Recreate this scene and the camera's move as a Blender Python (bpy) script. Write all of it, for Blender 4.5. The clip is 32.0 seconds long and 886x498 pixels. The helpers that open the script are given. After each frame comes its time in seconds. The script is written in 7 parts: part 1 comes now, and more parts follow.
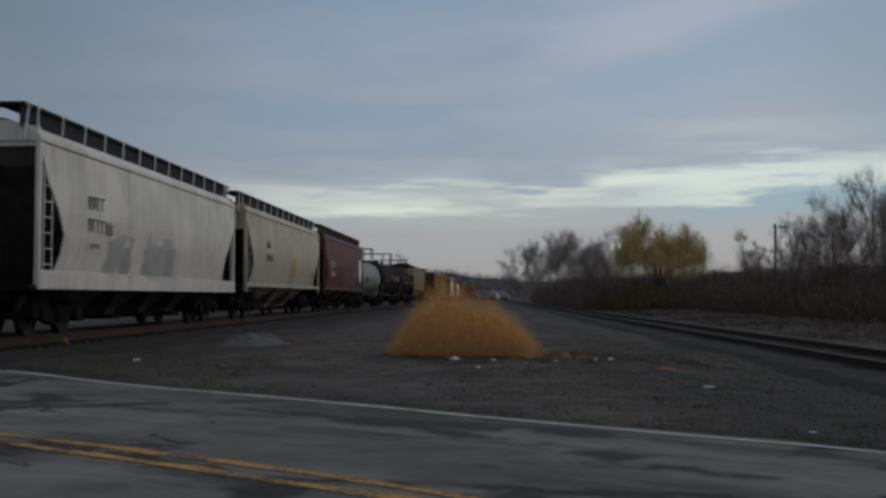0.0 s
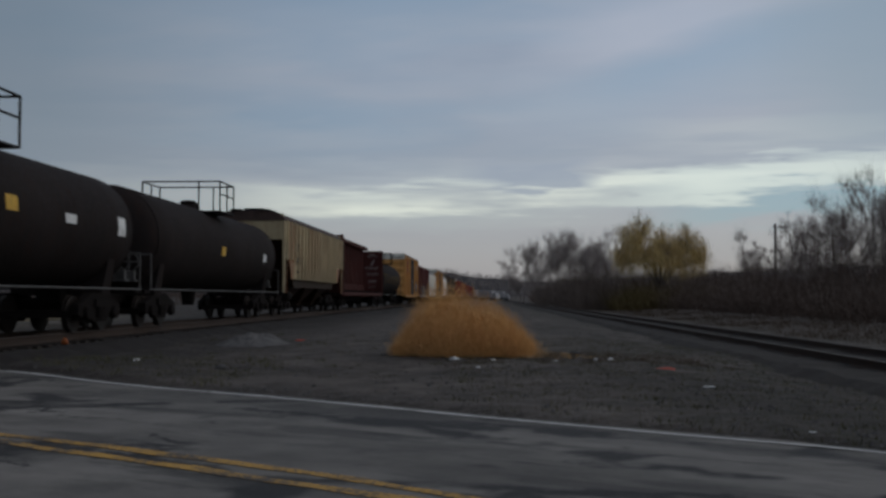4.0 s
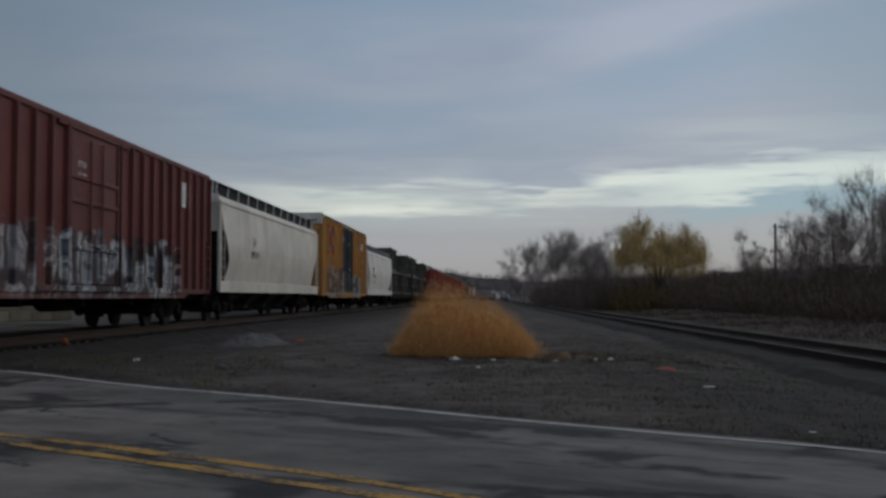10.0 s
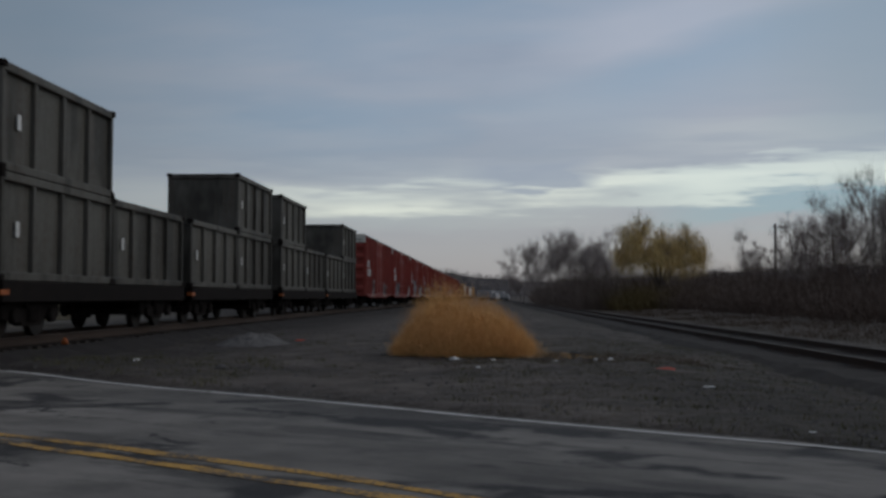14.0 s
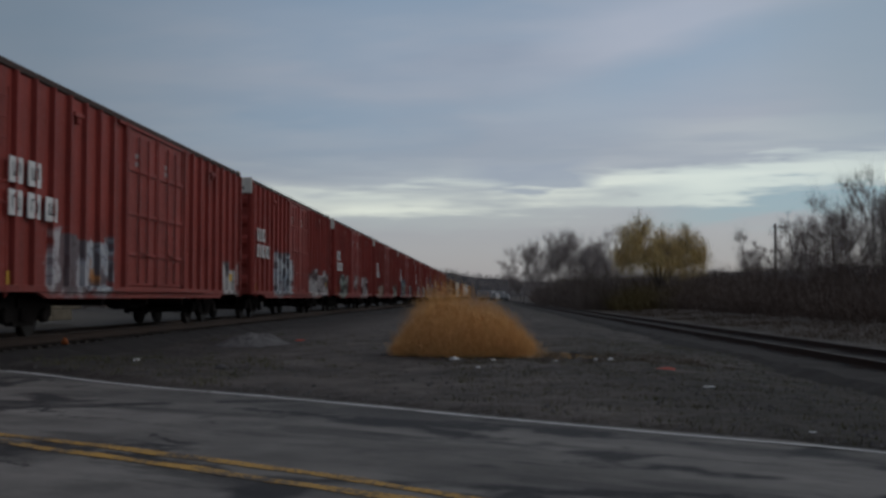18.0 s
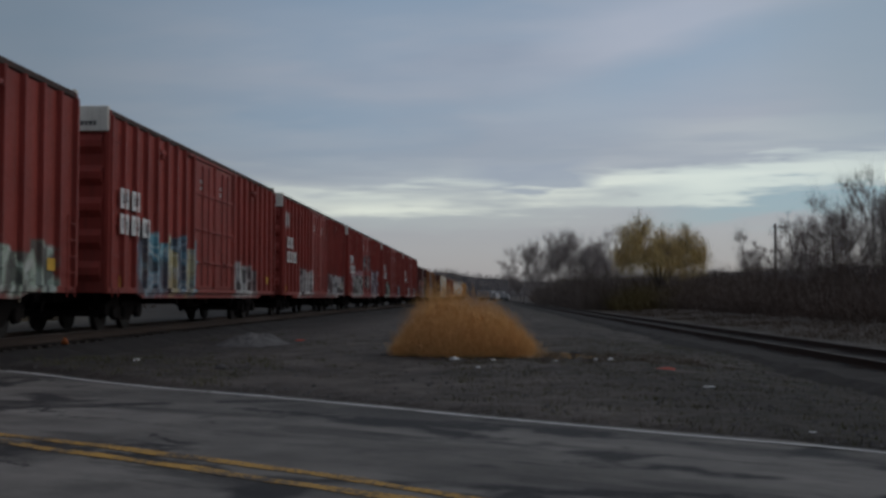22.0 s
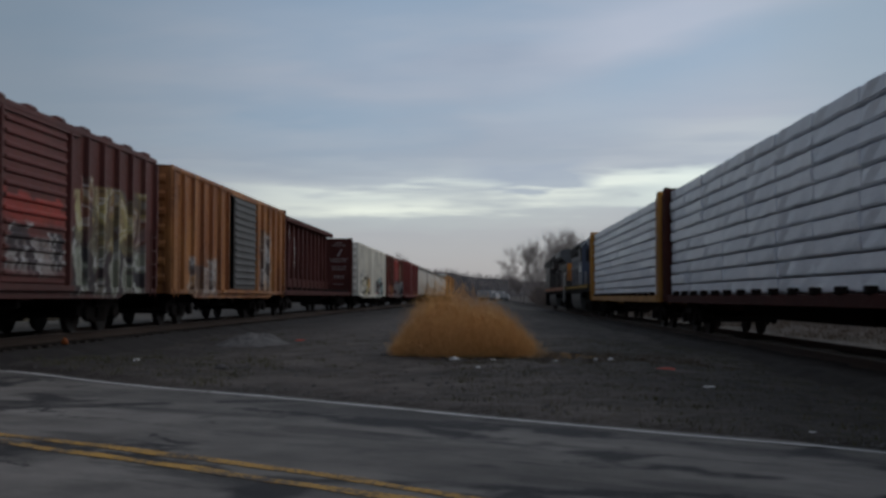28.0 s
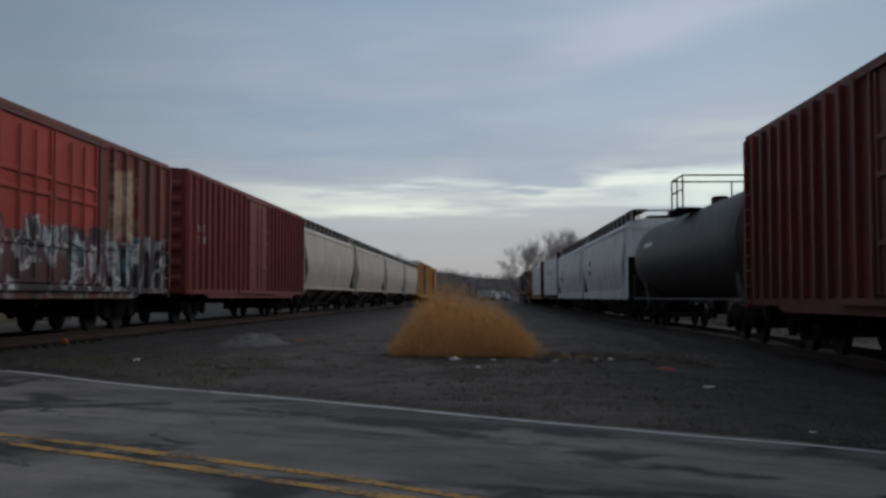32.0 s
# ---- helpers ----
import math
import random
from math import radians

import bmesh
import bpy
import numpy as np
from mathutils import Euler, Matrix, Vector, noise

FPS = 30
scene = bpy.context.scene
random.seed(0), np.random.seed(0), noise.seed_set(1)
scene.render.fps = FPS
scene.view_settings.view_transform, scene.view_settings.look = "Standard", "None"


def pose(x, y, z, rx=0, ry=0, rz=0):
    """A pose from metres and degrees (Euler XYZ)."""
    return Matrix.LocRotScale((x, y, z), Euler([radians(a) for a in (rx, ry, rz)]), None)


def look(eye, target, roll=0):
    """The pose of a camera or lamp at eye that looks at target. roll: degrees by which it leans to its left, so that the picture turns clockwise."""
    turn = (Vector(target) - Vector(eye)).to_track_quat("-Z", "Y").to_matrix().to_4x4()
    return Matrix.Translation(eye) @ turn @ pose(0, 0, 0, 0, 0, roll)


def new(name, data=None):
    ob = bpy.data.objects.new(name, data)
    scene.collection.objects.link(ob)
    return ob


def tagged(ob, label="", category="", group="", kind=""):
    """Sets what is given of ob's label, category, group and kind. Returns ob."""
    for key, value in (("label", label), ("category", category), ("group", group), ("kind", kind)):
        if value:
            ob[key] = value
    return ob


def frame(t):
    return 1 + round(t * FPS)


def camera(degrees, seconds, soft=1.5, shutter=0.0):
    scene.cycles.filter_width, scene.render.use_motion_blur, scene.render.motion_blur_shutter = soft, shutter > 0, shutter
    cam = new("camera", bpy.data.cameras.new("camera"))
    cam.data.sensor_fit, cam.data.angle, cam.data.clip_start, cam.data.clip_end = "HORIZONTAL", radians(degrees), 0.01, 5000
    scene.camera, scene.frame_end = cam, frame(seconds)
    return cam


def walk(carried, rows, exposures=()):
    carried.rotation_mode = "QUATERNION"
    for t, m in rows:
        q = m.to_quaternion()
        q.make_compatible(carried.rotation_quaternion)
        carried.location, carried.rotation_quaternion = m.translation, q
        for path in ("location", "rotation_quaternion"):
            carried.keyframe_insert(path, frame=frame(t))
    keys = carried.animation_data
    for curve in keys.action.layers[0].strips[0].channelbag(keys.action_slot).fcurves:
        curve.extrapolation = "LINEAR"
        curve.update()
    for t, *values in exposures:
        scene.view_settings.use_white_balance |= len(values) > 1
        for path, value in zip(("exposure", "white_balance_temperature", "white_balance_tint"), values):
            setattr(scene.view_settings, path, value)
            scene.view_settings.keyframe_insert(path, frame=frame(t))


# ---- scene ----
EYE = (0.0, 0.0, 1.2)
AIM = (-0.03842, 1.0, 1.2 + 0.04474)
cam = camera(44.85, 32.0, soft=2.9, shutter=0.15)
walk(cam, [(0.0, look(EYE, AIM)), (32.0, look(EYE, AIM))], exposures=[(0.0, -1.5), (23.0, -1.5), (27.5, -1.27), (32.0, -1.25)])

# ---- sky and sun ----
world = bpy.data.worlds.new("dusk_sky")
scene.world = world
world.use_nodes = True


class Graph:
    """Short hand for node trees."""

    def __init__(self, tree):
        self.tree = tree
        tree.nodes.clear()

    def node(self, kind, ins=None):
        n = self.tree.nodes.new(kind)
        for k, v in (ins or {}).items():
            sock = n.inputs[k]
            if isinstance(v, bpy.types.NodeSocket):
                self.tree.links.new(v, sock)
            else:
                sock.default_value = v
        return n

    def math(self, op, a, b=0.0, c=0.0, clamp=False):
        n = self.node("ShaderNodeMath", {0: a, 1: b, 2: c})
        n.operation, n.use_clamp = op, clamp
        return n.outputs[0]

    def vector(self, op, a, b):
        n = self.node("ShaderNodeVectorMath", {0: a, 1: b})
        n.operation = op
        return n.outputs[0]

    def edges(self, vec, scale):
        n = self.node("ShaderNodeTexVoronoi", {"Vector": vec, "Scale": scale})
        n.feature = "DISTANCE_TO_EDGE"
        return n.outputs["Distance"]

    def mix(self, fac, a, b):
        n = self.node("ShaderNodeMix")
        n.data_type, n.clamp_factor = "RGBA", True
        for i, v in ((0, fac), (6, a), (7, b)):
            if isinstance(v, bpy.types.NodeSocket):
                self.tree.links.new(v, n.inputs[i])
            else:
                n.inputs[i].default_value = v if i == 0 else (*v[:3], 1)
        return n.outputs[2]

    def noise(self, vec, scale, detail=3.0, rough=0.55):
        n = self.node("ShaderNodeTexNoise", {"Scale": scale, "Detail": detail, "Roughness": rough})
        if vec is not None:
            self.tree.links.new(vec, n.inputs["Vector"])
        return n.outputs["Fac"]

    def span(self, value, lo, hi, to_lo=0.0, to_hi=1.0):
        return self.node("ShaderNodeMapRange", {0: value, 1: lo, 2: hi, 3: to_lo, 4: to_hi}).outputs[0]

    def ramp(self, fac, stops, interpolation="LINEAR"):
        n = self.node("ShaderNodeValToRGB", {0: fac})
        el = n.color_ramp.elements
        n.color_ramp.interpolation = interpolation
        while len(el) > 1:
            el.remove(el[-1])
        el[0].position, el[0].color = stops[0][0], (*stops[0][1], 1)
        for p, c in stops[1:]:
            e = el.new(p)
            e.color = (*c, 1)
        return n.outputs[0]

    def stretch(self, vec, s):
        return self.node("ShaderNodeMapping", {"Vector": vec, "Scale": s}).outputs[0]


g = Graph(world.node_tree)
way = g.node("ShaderNodeTexCoord").outputs["Generated"]
sx, sy, sz = g.node("ShaderNodeSeparateXYZ", {0: way}).outputs
nishita = g.node("ShaderNodeTexSky")
nishita.sky_type, nishita.sun_disc = "NISHITA", False
nishita.sun_elevation, nishita.sun_rotation = radians(39), radians(72)
blue = nishita.outputs[0]
low = g.math("ADD", g.math("MAXIMUM", sz, 0.0), 0.16)
plane = g.node("ShaderNodeCombineXYZ", {0: g.math("DIVIDE", sx, low), 1: g.math("DIVIDE", sy, low), 2: 0.0}).outputs[0]
flat = g.node("ShaderNodeMapping", {"Vector": plane, "Rotation": (0, 0, 0.6), "Scale": (0.55, 1.0, 1.0)}).outputs[0]
puffs = g.noise(flat, 2.6, 4.0, 0.5)
wisps = g.noise(g.stretch(way, (2.2, 2.2, 20.0)), 1.7, 3.0, 0.5)
swell = g.noise(flat, 0.9, 4.0, 0.5)
fine = g.noise(g.stretch(way, (3.0, 3.0, 24.0)), 4.0, 3.0, 0.55)
lift = g.math("MULTIPLY_ADD", sx, -0.03, sz)
lift = g.math("MULTIPLY_ADD", g.math("MAXIMUM", sx, 0.0), -0.03, lift)
lift = g.math("MULTIPLY_ADD", g.math("SUBTRACT", wisps, 0.5), 0.05, lift)
lift = g.math("MULTIPLY_ADD", g.math("SUBTRACT", fine, 0.5), 0.034, lift)
height = g.span(lift, 0.0, 0.4)
deck = g.ramp(height, [(0.0, (0.34, 0.335, 0.385)), (0.13, (0.37, 0.365, 0.415)), (0.19, (0.43, 0.45, 0.475)), (0.222, (0.92, 0.95, 0.83)),
                       (0.245, (0.84, 0.88, 0.79)), (0.272, (0.44, 0.46, 0.50)), (0.33, (0.31, 0.34, 0.41)), (0.55, (0.335, 0.385, 0.46)),
                       (1.0, (0.32, 0.39, 0.47))])
fade = g.math("MULTIPLY", g.math("MULTIPLY", g.span(lift, 0.07, 0.085), g.span(lift, 0.118, 0.105)), g.span(sx, -0.12, -0.26, 0.0, 0.85))
deck = g.mix(fade, deck, (0.40, 0.42, 0.465))
under = g.math("MULTIPLY", g.math("MULTIPLY", g.span(lift, 0.045, 0.065), g.span(lift, 0.088, 0.078)), g.span(sx, 0.12, 0.3, 0.0, 0.95))
deck = g.mix(under, deck, (0.26, 0.37, 0.44))
veil = g.span(sz, 0.10, 0.17, 0.1, 1.0)
deck = g.mix(g.math("MULTIPLY", g.span(swell, 0.46, 0.64, 0.0, 0.95), veil), deck, (0.44, 0.43, 0.475))
deck = g.mix(g.math("MULTIPLY", g.span(swell, 0.34, 0.5, 0.9, 0.0), veil), deck, (0.245, 0.335, 0.44))
deck = g.mix(g.math("MULTIPLY", g.span(puffs, 0.5, 0.75, 0.0, 0.5), veil), deck, (0.49, 0.485, 0.51))
deck = g.mix(g.math("MULTIPLY", g.span(puffs, 0.25, 0.47, 0.5, 0.0), veil), deck, (0.25, 0.30, 0.385))
streaks = g.noise(g.stretch(way, (2.2, 2.2, 26.0)), 2.0, 3.0, 0.5)
girdle = g.math("MULTIPLY", g.span(sz, 0.08, 0.1), g.span(sz, 0.17, 0.12))
upper = g.math("MULTIPLY", g.math("MULTIPLY", g.span(sz, 0.12, 0.14), g.span(sz, 0.19, 0.15)), g.span(sx, 0.05, 0.25))
deck = g.mix(g.math("MULTIPLY", upper, g.span(wisps, 0.48, 0.6, 0.0, 0.6)), deck, (0.56, 0.57, 0.56))
deck = g.mix(g.math("MULTIPLY", girdle, g.span(streaks, 0.53, 0.64, 0.0, 0.8)), deck, (0.32, 0.34, 0.405))
# a long slanting cloud edge, a dark roll hanging into the bright gap and lens falloff painted on both sides
ahead = g.math("MAXIMUM", sy, 0.2)
su = g.math("MULTIPLY_ADD", g.math("SUBTRACT", puffs, 0.5), 0.10, g.math("DIVIDE", sx, ahead))
sv = g.math("MULTIPLY_ADD", g.math("SUBTRACT", swell, 0.5), 0.07, g.math("DIVIDE", sz, ahead))
facing = g.span(sy, 0.3, 0.7)
slant = g.math("MULTIPLY_ADD", su, -0.27, sv)
reach = g.math("MULTIPLY", facing, g.span(su, 0.0, 0.14))
bank = g.math("MULTIPLY", g.math("MULTIPLY", g.span(slant, 0.175, 0.2), g.span(slant, 0.27, 0.22)), reach)
deck = g.mix(g.math("MULTIPLY", bank, 0.75), deck, (0.50, 0.515, 0.585))
clear = g.math("MULTIPLY", g.math("MULTIPLY", g.span(slant, 0.11, 0.165), g.span(slant, 0.2, 0.178)), reach)
deck = g.mix(g.math("MULTIPLY", clear, 0.7), deck, (0.30, 0.395, 0.50))
top_right = g.math("MULTIPLY", g.math("MULTIPLY", g.span(sv, 0.13, 0.2), g.span(su, 0.2, 0.34)), facing)
deck = g.mix(g.math("MULTIPLY", top_right, 0.6), deck, (0.33, 0.38, 0.41))
rv = g.math("MULTIPLY_ADD", g.math("SUBTRACT", fine, 0.5), 0.05, g.math("DIVIDE", sz, ahead))
gv = g.math("MULTIPLY_ADD", g.math("SUBTRACT", su, 0.18), -0.10, rv)
gleam = g.math("MULTIPLY", g.math("MULTIPLY", g.span(gv, 0.083, 0.092), g.span(gv, 0.122, 0.108)), g.math("MULTIPLY", g.span(su, 0.06, 0.2), facing))
deck = g.mix(g.math("MULTIPLY", gleam, 0.8), deck, (0.82, 0.89, 0.81))
strip_below = g.math("MULTIPLY", g.math("MULTIPLY", g.span(gv, 0.062, 0.072), g.span(gv, 0.089, 0.082)), g.math("MULTIPLY", g.span(su, 0.14, 0.24), facing))
deck = g.mix(g.math("MULTIPLY", strip_below, 0.75), deck, (0.27, 0.40, 0.48))
roll = g.math("MULTIPLY", g.math("MULTIPLY", g.span(rv, 0.096, 0.102), g.span(rv, 0.135, 0.118)), g.math("MULTIPLY", g.span(su, -0.03, 0.01), g.span(su, 0.11, 0.08)))
deck = g.mix(g.math("MULTIPLY", g.math("MULTIPLY", roll, facing), 0.9), deck, (0.325, 0.355, 0.44))
# darkening towards the picture's sides, put into the sky colour
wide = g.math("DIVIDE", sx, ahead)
lens_falloff = g.math("MULTIPLY", g.math("MAXIMUM", g.math("MULTIPLY", g.span(wide, -0.2, -0.42), g.span(wide, -0.75, -0.5)), g.math("MULTIPLY", g.math("MULTIPLY", g.span(wide, 0.25, 0.4), g.span(wide, 0.75, 0.5)), 0.85)), g.span(sz, 0.07, 0.16))
deck = g.mix(g.math("MULTIPLY", g.math("MULTIPLY", lens_falloff, facing), 0.62), deck, (0.20, 0.26, 0.31))
deck = g.mix(0.04, deck, blue)
# added dimming towards the west, mostly out of view, to shape the light
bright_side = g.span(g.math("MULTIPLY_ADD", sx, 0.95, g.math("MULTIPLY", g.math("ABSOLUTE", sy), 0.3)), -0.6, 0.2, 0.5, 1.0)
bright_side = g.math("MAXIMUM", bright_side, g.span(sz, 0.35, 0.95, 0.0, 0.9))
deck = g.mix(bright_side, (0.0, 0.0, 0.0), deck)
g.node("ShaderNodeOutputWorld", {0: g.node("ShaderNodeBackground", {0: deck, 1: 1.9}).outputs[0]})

sun = new("sun", bpy.data.lights.new("sun", "SUN"))
sun.data.energy, sun.data.angle, sun.data.color = 1.25, radians(45), (1.0, 0.93, 0.86)
sun.matrix_world = look((70, 22, 60), (0, 0, 0))

# ---- materials ----
def material(name, build):
    m = bpy.data.materials.new(name)
    m.use_nodes = True
    gr = Graph(m.node_tree)
    bsdf = gr.node("ShaderNodeBsdfPrincipled", {"Specular IOR Level": 0.2})
    build(gr, bsdf)
    gr.node("ShaderNodeOutputMaterial", {0: bsdf.outputs[0]})
    return m


def put(gr, bsdf, color=None, rough=None, metal=0.0, bump=None, depth=0.01, strength=0.5):
    for key, v in (("Base Color", color), ("Roughness", rough), ("Metallic", metal)):
        if v is None:
            continue
        if isinstance(v, bpy.types.NodeSocket):
            gr.tree.links.new(v, bsdf.inputs[key])
        else:
            bsdf.inputs[key].default_value = (*v, 1) if isinstance(v, tuple) else v
    if bump is not None:
        b = gr.node("ShaderNodeBump", {"Height": bump, "Distance": depth, "Strength": strength})
        gr.tree.links.new(b.outputs[0], bsdf.inputs["Normal"])


def coords(gr):
    return gr.node("ShaderNodeTexCoord").outputs["Object"]


def plain(name, color, rough=0.6, metal=0.0, vary=0.25, scale=3.0, grain=60.0, depth=0.003):
    """A surface with blotches and fine grain."""
    def build(gr, bsdf):
        at = coords(gr)
        big, small = gr.noise(at, scale, 4), gr.noise(at, grain, 2)
        dark = tuple(c * (1 - vary) for c in color)
        light = tuple(min(1, c * (1 + vary)) for c in color)
        col = gr.mix(gr.span(big, 0.3, 0.7), dark, light)
        col = gr.mix(gr.span(small, 0.35, 0.75, 0, 0.35), col, dark)
        put(gr, bsdf, col, gr.span(big, 0.2, 0.8, max(0.05, rough - 0.12), min(1, rough + 0.12)), metal, small, depth)
    return material(name, build)


def paint(name, color, rust=(0.16, 0.07, 0.035), wear=0.35, grime=0.5, rough=0.5, tags=(), streak=1.0, fade=None, soot=(0.05, 0.041, 0.035), crosses=(), panels=None, spec=0.2):
    """Weathered car paint: blotches, run-down streaks, rust, road dirt; tags are sprayed fields (y0, y1, z0, z1, colours, seed)."""
    def build(gr, bsdf):
        at = coords(gr)
        px, py, pz = gr.node("ShaderNodeSeparateXYZ", {0: at}).outputs
        big = gr.noise(at, 0.6, 4)
        runs = gr.noise(gr.stretch(at, (2.2, 2.2, 0.16)), 2.0, 4, 0.6)
        spots = gr.noise(at, 9.0, 4, 0.65)
        col = gr.mix(gr.span(big, 0.3, 0.7), tuple(c * 0.8 for c in color), tuple(min(0.9, c * 1.15) for c in color))
        if fade:
            broad = gr.noise(gr.stretch(at, (0.4, 1.0, 0.22)), 0.8, 4, 0.65)
            col = gr.mix(gr.span(broad, 0.46, 0.58, 0, 0.9), col, fade)
            col = gr.mix(gr.span(runs, 0.52, 0.66, 0, 0.7), col, fade)
        if panels:
            pitch, start = panels
            step = gr.math("FLOOR", gr.math("DIVIDE", gr.math("SUBTRACT", py, start), pitch))
            cell = gr.node("ShaderNodeTexWhiteNoise", {"Vector": gr.node("ShaderNodeCombineXYZ", {0: step}).outputs[0]})
            blot = gr.noise(gr.stretch(at, (0.5, 1.0, 0.5)), 1.2, 4, 0.6)
            amount = gr.math("MULTIPLY_ADD", gr.math("SUBTRACT", blot, 0.5), 1.8, cell.outputs["Value"])
            col = gr.mix(gr.span(amount, 0.28, 0.5, 0.0, 0.9), col, rust)
            col = gr.mix(gr.span(amount, 0.85, 1.1, 0.0, 0.6), col, (0.10, 0.04, 0.02))
        for y0, y1, z0, z1, inks, seed, *style in tags:
            ink = style[0] if style else 0.6
            at2 = gr.node("ShaderNodeMapping", {"Vector": at, "Location": (0, seed * 3.7, seed), "Scale": (0.0, 1.0, 1.0)}).outputs[0]
            wob = gr.math("MULTIPLY", gr.math("SUBTRACT", gr.noise(at2, 0.9, 3), 0.5), 0.6)
            a = gr.math("MULTIPLY_ADD", gr.math("SUBTRACT", gr.noise(at2, 2.2, 2), 0.5), 0.9, py)
            b = gr.math("ADD", pz, wob)
            box = gr.math("MULTIPLY", gr.math("MULTIPLY", gr.span(a, y0, y0 + 0.15), gr.span(a, y1, y1 - 0.15)),
                          gr.math("MULTIPLY", gr.span(b, z0 - 0.2, z0), gr.span(b, z1 + 0.05, z1 - 0.05)))
            drift = gr.node("ShaderNodeTexNoise", {"Vector": at2, "Scale": 1.5, "Detail": 2.0}).outputs["Color"]
            bent = gr.vector("ADD", gr.stretch(at2, (0.0, 1.25, 0.62)), gr.stretch(drift, (0.0, 0.7, 0.5)))
            cells = gr.node("ShaderNodeTexVoronoi", {"Vector": bent, "Scale": 1.0, "Randomness": 0.75})
            pick = gr.node("ShaderNodeSeparateColor", {0: cells.outputs["Color"]}).outputs
            edge = gr.edges(bent, 1.0)
            k = max(1, len(inks) - 1)
            shade = gr.math("MULTIPLY_ADD", gr.math("SUBTRACT", gr.noise(at2, 1.3, 3), 0.5), 0.9, pick[0])
            fill = gr.ramp(shade, [(j / k, c) for j, c in enumerate(inks)])
            flow = gr.node("ShaderNodeTexNoise", {"Vector": at2, "Scale": 1.1, "Detail": 1.0, "Distortion": 1.8}).outputs["Fac"]
            light = gr.math("MULTIPLY", gr.span(flow, 0.555, 0.565), gr.span(flow, 0.60, 0.59))
            fill = gr.mix(gr.math("MULTIPLY", light, ink), fill, (0.62, 0.63, 0.62))
            dark = gr.math("MULTIPLY", gr.span(flow, 0.455, 0.47), gr.span(flow, 0.515, 0.50))
            fill = gr.mix(gr.math("MULTIPLY", dark, ink * 0.8), fill, (0.03, 0.03, 0.034))
            rimline = gr.span(edge, 0.10, 0.06)
            fill = gr.mix(gr.math("MULTIPLY", rimline, min(1.0, ink * 1.3)), fill, (0.025, 0.025, 0.03))
            inner = gr.math("MULTIPLY", gr.span(edge, 0.11, 0.125), gr.span(edge, 0.18, 0.165))
            fill = gr.mix(gr.math("MULTIPLY", inner, ink * 0.6), fill, (0.6, 0.6, 0.58))
            ragged = gr.math("MULTIPLY_ADD", pick[1], 0.7, gr.math("SUBTRACT", pz, z1 - 0.35 + 0.35))
            box = gr.math("MULTIPLY", box, gr.span(ragged, 0.42, 0.36))
            spray = gr.math("MULTIPLY", box, gr.span(gr.noise(at2, 0.5, 2), 0.35, 0.6, 0.74, 0.96))
            col = gr.mix(spray, col, fill)
        for y0, z0, hw, hh, c1, c2 in crosses:
            u, v = gr.math("DIVIDE", gr.math("SUBTRACT", py, y0), hw), gr.math("DIVIDE", gr.math("SUBTRACT", pz, z0), hh)
            inside = gr.math("MULTIPLY", gr.span(gr.math("ABSOLUTE", u), 1.05, 1.0), gr.span(gr.math("ABSOLUTE", v), 1.0, 0.97))
            for shift, wide, c in ((0.12, 0.24, c2), (0.0, 0.19, c1)):
                for op in ("ADD", "SUBTRACT"):
                    off = gr.math("SUBTRACT", gr.math(op, u, v), shift)
                    arm = gr.span(gr.math("ABSOLUTE", off), wide + 0.05, wide, 0.0, 0.85)
                    col = gr.mix(gr.math("MULTIPLY", inside, arm), col, c)
        rusty = gr.math("MULTIPLY", gr.span(runs, 0.5, 0.72), gr.span(spots, 0.35, 0.6))
        col = gr.mix(gr.math("MULTIPLY", rusty, wear * streak), col, rust)
        chips = gr.math("MULTIPLY", gr.span(spots, 0.63, 0.68), wear)
        col = gr.mix(chips, col, rust)
        drips = gr.noise(gr.stretch(at, (3.0, 3.0, 0.10)), 3.2, 5, 0.7)
        col = gr.mix(gr.math("MULTIPLY", gr.span(drips, 0.54, 0.72), min(1.0, 0.1 + 0.9 * grime)), col, soot)
        bleach = gr.math("MULTIPLY", gr.span(drips, 0.44, 0.3), gr.span(spots, 0.45, 0.6))
        col = gr.mix(gr.math("MULTIPLY", bleach, 0.22), col, tuple(min(0.85, c * 1.45 + 0.015) for c in color))
        dirt = gr.math("MULTIPLY", gr.math("ADD", gr.span(pz, 2.6, 0.7, 0.1, 0.75), gr.span(runs, 0.35, 0.8, -0.2, 0.3)), grime, clamp=True)
        col = gr.mix(dirt, col, soot)
        put(gr, bsdf, col, gr.span(spots, 0.2, 0.8, rough - 0.1, min(1, rough + 0.2)), 0.0, gr.math("ADD", spots, big), 0.006, 0.4)
        bsdf.inputs["Specular IOR Level"].default_value = spec
    return material(name, build)


asphalt_dark, asphalt_light = (0.058, 0.053, 0.048), (0.225, 0.208, 0.188)


